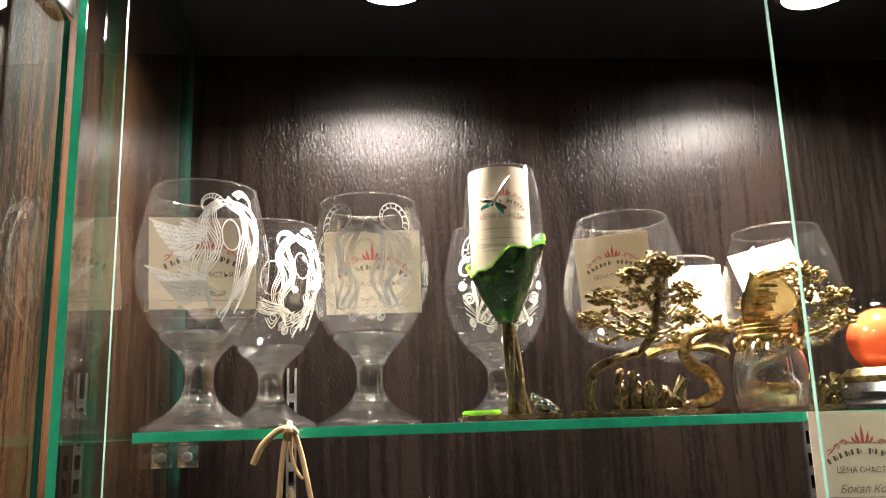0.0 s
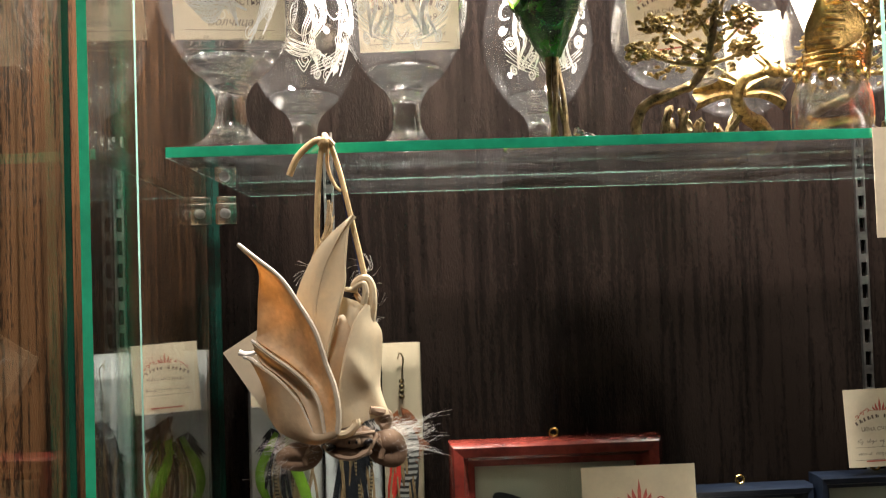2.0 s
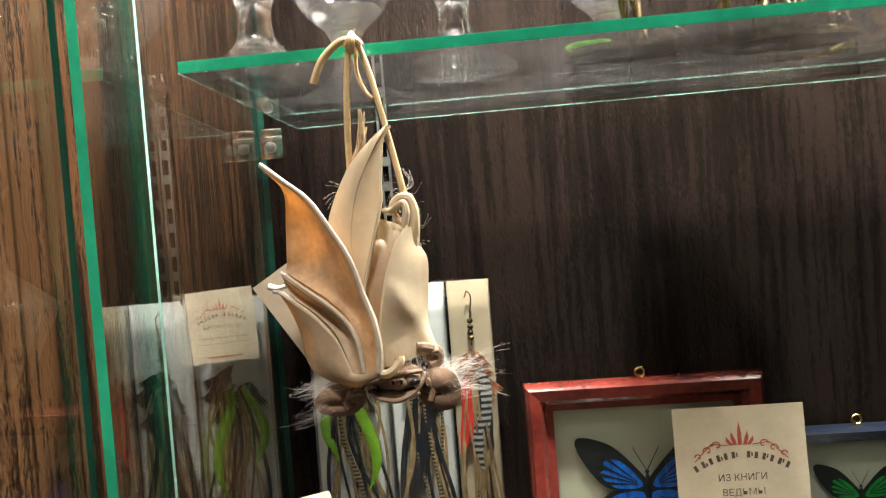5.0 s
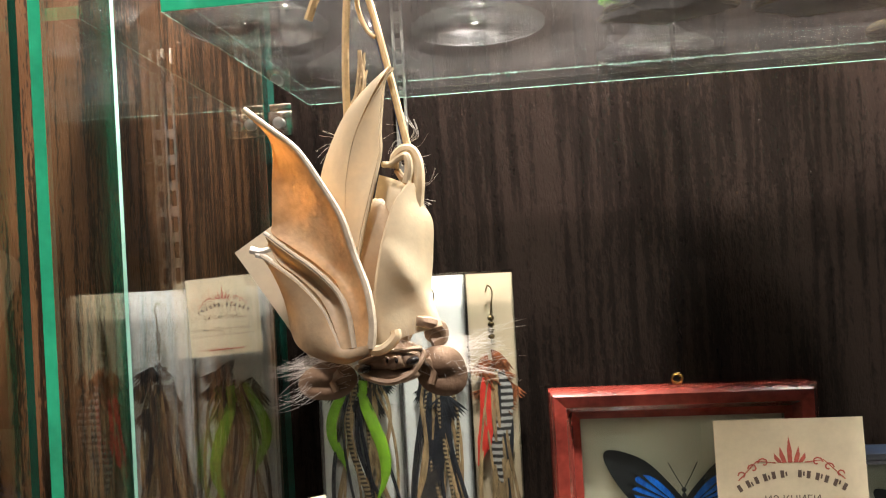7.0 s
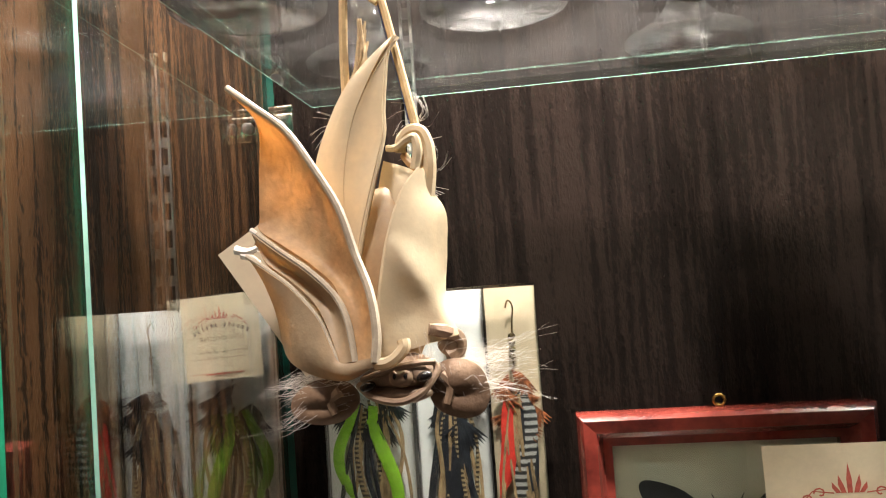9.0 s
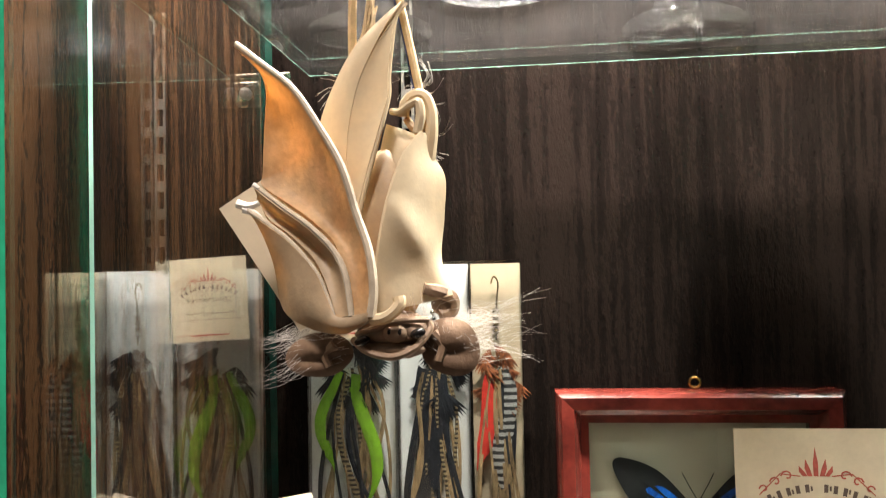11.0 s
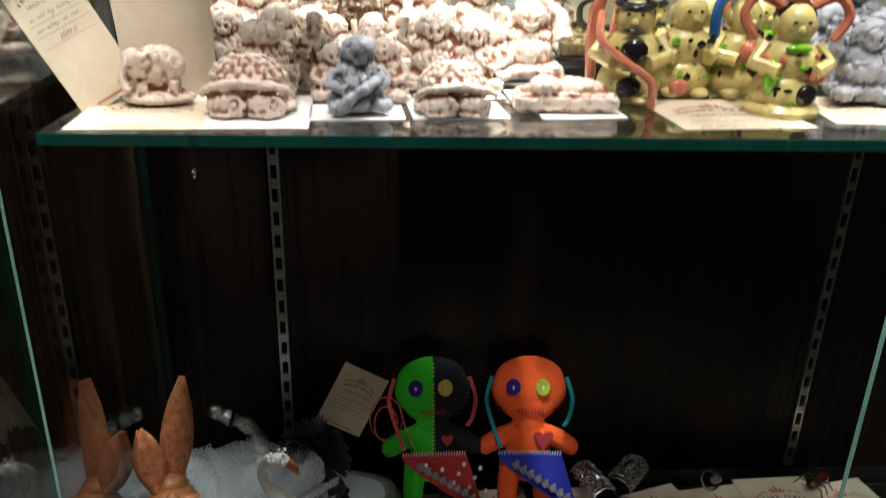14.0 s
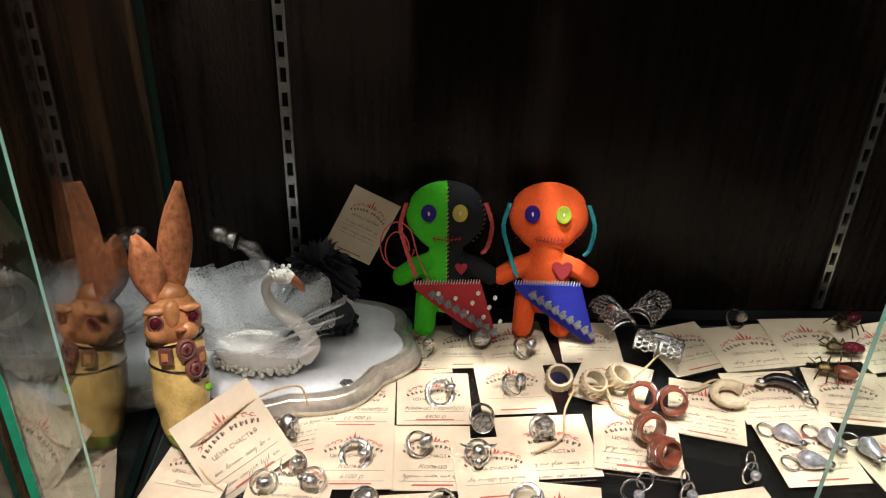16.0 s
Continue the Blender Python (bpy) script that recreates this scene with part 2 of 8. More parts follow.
def barred(name, dark, pale, pitch):
    """Cross-barred feather: dark and pale bands down its length."""
    m, nt, b = nodes_of(name)
    w = nt.nodes.new("ShaderNodeTexWave")
    w.bands_direction = "Z"
    w.inputs["Scale"].default_value, w.inputs["Distortion"].default_value, w.inputs["Detail Scale"].default_value = 0.314 / pitch, 1.6, 40.0
    nt.links.new(coords(nt), w.inputs["Vector"])
    nt.links.new(ramp(nt, w.outputs[1], ((0.35, dark), (0.62, pale))), b.inputs["Base Color"])
    b.inputs["Roughness"].default_value = 0.6
    return m


FEATHER_BAR = barred("barred_feather", (0.030, 0.018, 0.010), (0.30, 0.22, 0.12), 0.0032)
FEATHER_GREY = barred("grey_barred_feather", (0.015, 0.014, 0.014), (0.36, 0.35, 0.33), 0.0050)
FEATHER_LIME = plain("lime_feather", (0.20, 0.44, 0.012), 0.6, 0, 0.25, 260, 0.0003)
FEATHER_DARK = plain("dark_feather", (0.012, 0.014, 0.02), 0.5, 0, 0.5, 260, 0.0003)
FEATHER_RED = plain("red_feather", (0.62, 0.035, 0.02), 0.6, 0, 0.25, 260, 0.0003)
FEATHER_SPOT = plain("orange_spotted_feather", (0.03, 0.012, 0.006), 0.6, 0, 0.9, 420, 0.0003, tint=(0.26, 0.075, 0.02))
TAN_BOARD = plain("tan_board", (0.50, 0.40, 0.27), 0.85, 0, 0.15, 30, 0.0002)
YELLOW_FELT = plain("yellow_felt", (0.72, 0.52, 0.06), 0.9, 0, 0.15, 200, 0.0004)
SAND = plain("coarse_sand", (0.30, 0.20, 0.10), 0.9, 0, 0.6, 500, 0.002)
YELLOW_GLAZE = plain("yellow_glaze", (0.54, 0.455, 0.16), 0.28, 0, 0.4, 110, 0.0010, coat=0.4)
PINK_GLAZE = plain("salmon_glaze", (0.48, 0.16, 0.09), 0.2, 0, 0.3, 70, 0.0004, coat=0.7)
BLUE_GLAZE = plain("blue_glaze", (0.02, 0.10, 0.30), 0.15, 0, 0.3, 70, 0.0003, coat=0.8)
BROWN_STONE = plain("dark_brown_carving", (0.09, 0.045, 0.02), 0.4, 0, 0.5, 120, 0.0008)
SILVER = plain("worn_silver", (0.50, 0.49, 0.46), 0.27, 1.0, 0.6, 420, 0.0010, tint=(0.72, 0.71, 0.68))
SILVER_DARK = plain("blackened_silver", (0.20, 0.20, 0.20), 0.28, 1.0, 0.6, 300, 0.0008, tint=(0.6, 0.6, 0.58))
RED_WOOD = plain("red_brown_wood", (0.20, 0.055, 0.03), 0.3, 0, 0.4, 160, 0.0004, coat=0.4)
PALE_BONE = plain("pale_bone", (0.50, 0.42, 0.28), 0.5, 0, 0.3, 160, 0.0006)
FELT_GREEN = plain("green_felt", (0.05, 0.54, 0.012), 0.95, 0, 0.14, 500, 0.0006)
FELT_BLACK = plain("black_felt", (0.010, 0.011, 0.016), 0.95, 0, 0.3, 500, 0.0006)
FELT_ORANGE = plain("orange_felt", (0.90, 0.115, 0.018), 0.95, 0, 0.12, 500, 0.0006)
FELT_RED = plain("red_cloth", (0.42, 0.025, 0.03), 0.85, 0, 0.14, 400, 0.0004)
FELT_BLUE = plain("blue_cloth", (0.015, 0.02, 0.32), 0.85, 0, 0.2, 400, 0.0004)
DARK_RED = plain("dark_red_felt", (0.38, 0.03, 0.04), 0.9, 0, 0.2, 400, 0.0004)
BUTTON_PURPLE = plain("purple_button", (0.04, 0.02, 0.22), 0.2, 0, 0.2, 90, 0, coat=0.8)
BUTTON_YELLOW = plain("yellow_button", (0.62, 0.50, 0.10), 0.25, 0, 0.2, 90, 0, coat=0.8)
BUTTON_LIME = plain("lime_button", (0.38, 0.50, 0.05), 0.25, 0, 0.3, 90, 0, coat=0.8)
THREAD_YELLOW = plain("yellow_thread", (0.60, 0.50, 0.12), 0.8, 0, 0.2, 400, 0)
THREAD_WHITE = plain("white_thread", (0.75, 0.72, 0.66), 0.8, 0, 0.2, 400, 0)
THREAD_TEAL = plain("teal_thread", (0.02, 0.36, 0.42), 0.7, 0, 0.3, 400, 0)
THREAD_PINK = plain("pink_thread", (0.70, 0.10, 0.10), 0.7, 0, 0.3, 400, 0)
GEM = plain("faceted_gem", (0.42, 0.43, 0.47), 0.10, 0.55, 0.5, 400, 0.0004, coat=1.0)
SWAN_WHITE = plain("swan_white", (0.70, 0.68, 0.63), 0.6, 0, 0.12, 160, 0.0006)
BEADS = plain("pearl_beads", (0.62, 0.62, 0.54), 0.25, 0, 0.2, 300, 0, coat=0.6)
TRAY_PAINT = plain("silvered_white_tray", (0.66, 0.68, 0.70), 0.30, 0.25, 0.2, 25, 0.0006, coat=0.3)
TRAY_RIM = plain("silver_tray_rim", (0.66, 0.63, 0.58), 0.28, 0.8, 0.35, 60, 0.0008)
EAR_ORANGE = plain("orange_leather_ear", (0.33, 0.095, 0.035), 0.6, 0, 0.45, 220, 0.0008, tint=(0.46, 0.17, 0.07))
HARE_BODY = plain("ochre_hare_body", (0.58, 0.36, 0.085), 0.35, 0, 0.3, 70, 0.0008, coat=0.4, tint=(0.66, 0.48, 0.17))
HARE_FACE = plain("tan_hare_face", (0.42, 0.18, 0.065), 0.4, 0, 0.35, 90, 0.0008)
HARE_FOOT = plain("green_hare_foot", (0.22, 0.28, 0.03), 0.45, 0, 0.4, 90, 0.0006)
PLUM = plain("plum_clay", (0.16, 0.06, 0.05), 0.35, 0, 0.4, 120, 0.0006)
RUBY = plain("ruby_cabochon", (0.07, 0.008, 0.012), 0.05, 0, 0.4, 120, 0, coat=1.0)
PENCIL = plain("pen_line", (0.16, 0.13, 0.11), 0.8, 0, 0.3, 300, 0)


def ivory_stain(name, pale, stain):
    """Cast ivory-coloured stone; brown stain in the grooves, and creases painted darker by concavity."""
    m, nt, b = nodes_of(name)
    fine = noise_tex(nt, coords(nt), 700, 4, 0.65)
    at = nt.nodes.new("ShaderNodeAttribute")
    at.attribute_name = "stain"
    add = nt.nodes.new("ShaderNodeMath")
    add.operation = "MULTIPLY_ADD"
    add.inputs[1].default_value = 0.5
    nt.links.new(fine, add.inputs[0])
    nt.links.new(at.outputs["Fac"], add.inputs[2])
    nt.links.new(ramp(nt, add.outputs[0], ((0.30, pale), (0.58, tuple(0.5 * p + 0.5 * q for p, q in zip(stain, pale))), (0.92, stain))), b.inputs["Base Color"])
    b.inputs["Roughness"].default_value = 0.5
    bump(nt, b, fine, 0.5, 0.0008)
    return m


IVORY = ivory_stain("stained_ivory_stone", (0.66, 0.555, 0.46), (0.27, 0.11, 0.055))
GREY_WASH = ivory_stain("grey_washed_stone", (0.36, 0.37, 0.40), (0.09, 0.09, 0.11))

# ---------------------------------------------------------------- mesh helpers


def mesh_of(name, bm, mats, smooth=True):
    me = bpy.data.meshes.new(name)
    bm.normal_update()
    bm.to_mesh(me)
    bm.free()
    for m in (mats if isinstance(mats, (list, tuple)) else [mats]):
        me.materials.append(m)
    if smooth:
        me.shade_smooth()
        me.set_sharp_from_angle(angle=radians(38))
    return me


def part(name, bm, material, parent, label="", smooth=True):
    ob = new(name, mesh_of(name, bm, material, smooth))
    ob.parent = parent
    if label:
        ob["label"] = label
    return ob


def thing(name, m, label, category, group="", kind=""):
    ob = new(name)
    ob.empty_display_size = 0.01
    ob.matrix_basis = m
    return tagged(ob, label, category, group, kind)


def single(name, bm, material, m, label, category, group="", kind="", smooth=True):
    ob = new(name, mesh_of(name, bm, material, smooth))
    ob.matrix_basis = m
    return tagged(ob, label, category, group, kind)


def box(x0, x1, y0, y1, z0, z1, bevel=0.0):
    bm = bmesh.new()
    bmesh.ops.create_cube(bm, size=1)
    for v in bm.verts:
        v.co = Vector(((x0 + x1) / 2 + v.co.x * (x1 - x0), (y0 + y1) / 2 + v.co.y * (y1 - y0), (z0 + z1) / 2 + v.co.z * (z1 - z0)))
    if bevel:
        bmesh.ops.bevel(bm, geom=bm.edges[:], offset=bevel, segments=2, affect="EDGES", profile=0.6)
    return bm


def merge(*bms, index=None):
    """Joins bmeshes into the first; index gives material slots."""
    out = bmesh.new()
    for k, b in enumerate(bms):
        me = bpy.data.meshes.new("tmp")
        if index:
            for f in b.faces:
                f.material_index = index[k]
        b.to_mesh(me)
        b.free()
        out.from_mesh(me)
        bpy.data.meshes.remove(me)
    return out


def moved(bm, m):
    bmesh.ops.transform(bm, matrix=m, verts=bm.verts)
    return bm


def lathe(profile, segs=40, closed=False):
    """Turns (radius, height) pairs round z."""
    bm = bmesh.new()
    rings = []
    for r, z in profile:
        if r < 1e-6:
            rings.append([bm.verts.new((0, 0, z))])
        else:
            rings.append([bm.verts.new((r * math.cos(2 * math.pi * k / segs), r * math.sin(2 * math.pi * k / segs), z)) for k in range(segs)])
    for a, b in zip(rings, rings[1:]):
        for k in range(segs):
            q = [a[k % len(a)], a[(k + 1) % len(a)], b[(k + 1) % len(b)], b[k % len(b)]]
            q = list(dict.fromkeys(q))
            if len(q) > 2:
                bm.faces.new(q)
    return bm


def spline(pts, n=8, closed=False):
    """Catmull-Rom through points."""
    p = [Vector(q) for q in pts]
    out = []
    last = len(p) if closed else len(p) - 1
    for i in range(last):
        a, b, c, d = (p[(i - 1) % len(p)], p[i], p[(i + 1) % len(p)], p[(i + 2) % len(p)]) if closed else (p[max(i - 1, 0)], p[i], p[i + 1], p[min(i + 2, len(p) - 1)])
        for k in range(n):
            t = k / n
            out.append(0.5 * (2 * b + (c - a) * t + (2 * a - 5 * b + 4 * c - d) * t * t + (3 * b - a - 3 * c + d) * t ** 3))
    if not closed:
        out.append(p[-1])
    return out


def tube(pts, radius, segs=8, cap=True):
    """A round rod along points; radius is a number or one for each point."""
    bm = bmesh.new()
    p = [Vector(q) for q in pts]
    rad = radius if isinstance(radius, (list, tuple)) else [radius] * len(p)
    side = None
    rings = []
    for i, q in enumerate(p):
        d = (p[min(i + 1, len(p) - 1)] - p[max(i - 1, 0)])
        d = d.normalized() if d.length > 1e-9 else Vector((0, 0, 1))
        if side is None:
            side = d.orthogonal().normalized()
        side = (side - d * side.dot(d)).normalized()
        up = d.cross(side)
        rings.append([bm.verts.new(q + rad[i] * (math.cos(2 * math.pi * k / segs) * side + math.sin(2 * math.pi * k / segs) * up)) for k in range(segs)])
    for a, b in zip(rings, rings[1:]):
        for k in range(segs):
            bm.faces.new((a[k], a[(k + 1) % segs], b[(k + 1) % segs], b[k]))
    if cap:
        bm.faces.new(rings[0][::-1])
        bm.faces.new(rings[-1])
    return bm


def taper(n, r0, r1, power=1.0):
    return [r0 + (r1 - r0) * (k / (n - 1)) ** power for k in range(n)]


def ball(center, radii, sub=2, rot=(0, 0, 0)):
    bm = bmesh.new()
    bmesh.ops.create_icosphere(bm, subdivisions=sub, radius=1)
    r = radii if isinstance(radii, (list, tuple)) else (radii,) * 3
    bmesh.ops.transform(bm, matrix=pose(*center, *rot) @ Matrix.Diagonal((*r, 1)), verts=bm.verts)
    return bm


def slab(outline, z0, z1, bevel=0.0):
    """A plate with a given outline in x and y."""
    bm = bmesh.new()
    vs = [bm.verts.new((x, y, z0)) for x, y in outline]
    f = bm.faces.new(vs)
    ex = bmesh.ops.extrude_face_region(bm, geom=[f])
    for v in ex["geom"]:
        if isinstance(v, bmesh.types.BMVert):
            v.co.z = z1
    bmesh.ops.recalc_face_normals(bm, faces=bm.faces)
    if bevel:
        bmesh.ops.bevel(bm, geom=[e for e in bm.edges if abs(e.verts[0].co.z - e.verts[1].co.z) < 1e-9], offset=bevel, segments=2, affect="EDGES")
    return bm


def skin(rows, thick=0.0, wobble=0.0, seed=0):
    """A sheet through rows of points, with a thickness."""
    bm = bmesh.new()
    grid = [[bm.verts.new(Vector(q) + (wobble * noise.noise_vector(Vector(q) * 60 + Vector((seed, 0, 0))) if wobble else Vector())) for q in r] for r in rows]
    for a, b in zip(grid, grid[1:]):
        for k in range(len(a) - 1):
            bm.faces.new((a[k], a[k + 1], b[k + 1], b[k]))
    if thick:
        bm.normal_update()
        base = list(bm.verts)
        low = {v: bm.verts.new(v.co - v.normal * thick) for v in base}
        for f in list(bm.faces):
            bm.faces.new([low[v] for v in reversed(f.verts)])
        for e in [e for e in bm.edges if len(e.link_faces) == 1 and e.verts[0] in low and e.verts[1] in low]:
            a, b = e.verts
            bm.faces.new((a, b, low[b], low[a]))
        bmesh.ops.recalc_face_normals(bm, faces=bm.faces)
    return bm


def rough_up(bm, amount, freq, seed=0):
    bm.normal_update()
    for v in bm.verts:
        v.co += v.normal * amount * noise.fractal(v.co * freq + Vector((seed * 7.1, seed * 3.3, 0)), 1.0, 2.0, 3)
    return bm


def lettering(text, size, x, y, z, align="CENTER", slant=0.0):
    """Flat letters lying in x and y."""
    cu = bpy.data.curves.new("lettering", "FONT")
    cu.body, cu.size, cu.align_x, cu.align_y, cu.shear = text, size, align, "CENTER", slant
    cu.resolution_u = 2
    ob = bpy.data.objects.new("lettering", cu)
    scene.collection.objects.link(ob)
    bpy.context.view_layer.update()
    me = bpy.data.meshes.new_from_object(ob.evaluated_get(bpy.context.evaluated_depsgraph_get()))
    bm = bmesh.new()
    bm.from_mesh(me)
    bpy.data.meshes.remove(me)
    bpy.data.objects.remove(ob)
    bpy.data.curves.remove(cu)
    moved(bm, Matrix.Translation((x, y, z)))
    return bm


def flat(poly, z):
    bm = bmesh.new()
    bm.faces.new([bm.verts.new((x, y, z)) for x, y in poly])
    return bm


def stroke(pts, width, z):
    """A thin drawn line lying in x and y."""
    bm = bmesh.new()
    p = [Vector((a, b, 0)) for a, b in pts]
    pairs = []
    for i, q in enumerate(p):
        d = (p[min(i + 1, len(p) - 1)] - p[max(i - 1, 0)]).normalized()
        n = Vector((-d.y, d.x, 0)) * width / 2
        pairs.append((bm.verts.new((q.x + n.x, q.y + n.y, z)), bm.verts.new((q.x - n.x, q.y - n.y, z))))
    for (a, b), (c, d) in zip(pairs, pairs[1:]):
        bm.faces.new((a, b, d, c))
    return bm


# ---------------------------------------------------------------- price cards


def crest_shapes(s, cy, z):
    """The flame crown with scrolls, s wide."""
    out = []
    for k, (dx, h, lean) in enumerate(((0, 0.25, 0), (-0.05, 0.15, -0.035), (0.05, 0.15, 0.035), (-0.09, 0.09, -0.05), (0.09, 0.09, 0.05))):
        out.append(flat([((dx - 0.02) * s, cy), ((dx + 0.02) * s, cy), ((dx + lean * 0.6 + 0.022) * s, cy + h * 0.45 * s), ((dx + lean) * s, cy + h * s), ((dx + lean * 0.6 - 0.022) * s, cy + h * 0.45 * s)], z))
    for sg in (-1, 1):
        for cx, r, c2 in ((0.24, 0.055, 0.0), (0.34, 0.05, -0.05), (0.44, 0.04, -0.11)):
            pts = [(sg * (cx * s + r * s * (1 - a / 9) * math.cos(a * 0.75)), cy + c2 * s + r * s * (1 - a / 9) * math.sin(a * 0.75)) for a in range(8)]
            out.append(stroke(pts, 0.014 * s, z))
        out.append(stroke([(sg * 0.13 * s, cy), (sg * 0.3 * s, cy + 0.02 * s), (sg * 0.48 * s, cy - 0.16 * s)], 0.010 * s, z))
    return out


def arc_bars(s, cy, z, count=13):
    """The shop's name as plain bars on an arc."""
    out = []
    for k in range(count):
        if k == 6:
            continue
        a = (k - (count - 1) / 2) / ((count - 1) / 2)
        x, y = a * 0.47 * s, cy - 0.13 * s * a * a
        out.append(moved(flat([(-0.017 * s, -0.034 * s), (0.017 * s, -0.034 * s), (0.017 * s, 0.034 * s), (-0.017 * s, 0.034 * s)], 0), Matrix.Translation((x, y, z)) @ Matrix.Rotation(-a * 0.5, 4, "Z")))
        if k % 2:
            out.append(moved(flat([(-0.008 * s, -0.02 * s), (0.008 * s, -0.02 * s), (0.008 * s, 0.02 * s), (-0.008 * s, 0.02 * s)], 0), Matrix.Translation((x + 0.036 * s, y, z)) @ Matrix.Rotation(-a * 0.5, 4, "Z")))
    return out


def scrawl(x0, x1, y, amp, z, seed):
    """A handwritten line that cannot be read."""
    rnd = random.Random(seed)
    lines, x = [], x0
    while x < x1:
        pts = [(x, y)]
        for letter in range(rnd.randint(3, 8)):
            wide, rise = amp * rnd.uniform(0.5, 1.1), amp * rnd.choice((0.8, 0.9, 1.0, 1.1, 1.9))
            shape = rnd.random()
            if shape < 0.4:
                pts += [(x + 0.45 * wide, y + 0.75 * rise), (x + 0.35 * wide, y - 0.1 * amp), (x + 0.9 * wide, y + rnd.uniform(0.0, 0.3) * amp)]
            elif shape < 0.7:
                pts += [(x + 0.7 * wide, y + 0.6 * rise), (x + 0.2 * wide, y + 0.7 * rise), (x + 0.1 * wide, y + 0.05 * amp), (x + 0.8 * wide, y)]
            elif shape < 0.85:
                pts += [(x + 0.3 * wide, y + 0.7 * amp), (x + 0.3 * wide, y - rise), (x + 0.1 * wide, y - 0.8 * rise), (x + 0.9 * wide, y + 0.2 * amp)]
            else:
                pts += [(x + 0.3 * wide, y + 0.5 * rise), (x + 0.5 * wide, y), (x + 0.75 * wide, y + 0.5 * rise), (x + wide, y)]
            x += wide
            if x > x1:
                break
        lines.append([(p.x + 0.3 * (p.y - y), p.y) for p in spline([(a, b, 0) for a, b in pts], 3)])
        x += amp * rnd.uniform(0.6, 1.4)
    return merge(*[stroke(q, amp * 0.13, z) for q in lines])


def price_card(m, w, h, label, seed=0, lines=("ЦЕНА СЧАСТЬЯ",), hand=(), curl=0.0, sheet_mat=None, group="price cards"):
    """A cream card lying in its own x and y, printed side up."""
    c = thing("price_card", m, label, "price card", group)
    rnd = random.Random(seed + 11)
    nx, ny = 6, 8
    bend = lambda x, y: curl * (y / h) ** 2 * h + rnd.uniform(0, 0.00012)
    rows = [[(-w / 2 + w * i / nx, -h / 2 + h * j / ny, bend(0, -h / 2 + h * j / ny)) for i in range(nx + 1)] for j in range(ny + 1)]
    c_thing, c = c, part("sheet", skin(rows, 0.0004), sheet_mat or CARD, c)
    lift = lambda bm: [setattr_z(v, curl * (v.co.y / h) ** 2 * h) for v in bm.verts] and bm
    s = w * 0.74
    top = h / 2 - 0.30 * w
    part("crest", lift(merge(*crest_shapes(s, top, 0.00035))), INK_RED, c, "red printed crown", False)
    part("printed_name", lift(merge(*arc_bars(s, top - 0.10 * s, 0.00035))), INK, c, "dark printed bars", False)
    y = top - 0.34 * s
    for k, t in enumerate(lines):
        part("printed_line", lift(lettering(t, w * 0.074, 0, y, 0.0004)), INK, c, "", False)
        y -= 0.115 * w
    y -= 0.06 * w
    for k, t in enumerate(hand):
        if t == "~":
            part("written_line", lift(scrawl(-0.36 * w, 0.34 * w, y, 0.035 * w, 0.0004, seed * 5 + k)), PENCIL, c, "", False)
        else:
            part("written_line", lift(lettering(t, w * 0.10, 0, y, 0.0004, slant=0.35)), PENCIL, c, "", False)
        part("ruled_line", lift(stroke([(-0.4 * w, y - 0.07 * w), (0.4 * w, y - 0.07 * w)], 0.006 * w, 0.0004)), PENCIL, c, "", False)
        y -= 0.17 * w
    if h > 1.0 * w:
        part("foot_line", lift(stroke([(-0.25 * w, -h / 2 + 0.08 * w), (0.25 * w, -h / 2 + 0.08 * w)], 0.022 * w, 0.0004)), INK_RED, c, "", False)
    return c_thing


def setattr_z(v, dz):
    v.co.z += dz
    return True


def upright(x, y, z, yaw=0.0, lean=0.0, roll=0.0):
    """A pose for a card standing up: its x runs along the shelf, its y runs up, its face to the shopper."""
    return pose(x, y, z, 0, 0, yaw) @ pose(0, 0, 0, 90 - lean, 0, 0) @ pose(0, 0, 0, 0, 0, roll)


# ---------------------------------------------------------------- the cabinet
GX = -0.1965         # front edge of the glass side, which leans outwards to the back
RX = 0.560           # plane of the other side
BACK = 0.775


def slab_pane(name, x0, x1, y0, y1, z0, z1, edge, label, category="glass pane", kind="structure", group="", rest=None, m=Matrix.Identity(4)):
    """A glass plate with green ground edges."""
    t = thing(name, m, label, category, group, kind)
    bm = box(x0, x1, y0, y1, z0, z1, 0.0005)
    bm.normal_update()
    d = (x1 - x0, y1 - y0, z1 - z0)
    thin = d.index(min(d))
    for f in bm.faces:
        f.material_index = 0 if abs(f.normal[thin]) > 0.9 else (1 if f.normal.y < -0.5 else (2 if thin != 2 or (-0.5 < f.normal.z < -0.2 and (f.normal.y > 0.5 or f.normal.x < -0.5)) else 3))
    ob = new("plate", mesh_of("plate", bm, [PANE_SIDE if thin == 0 else SHELF_GLASS, edge, rest or EDGE_PALE, EDGE_INNER], False))
    ob.parent = t
    return t


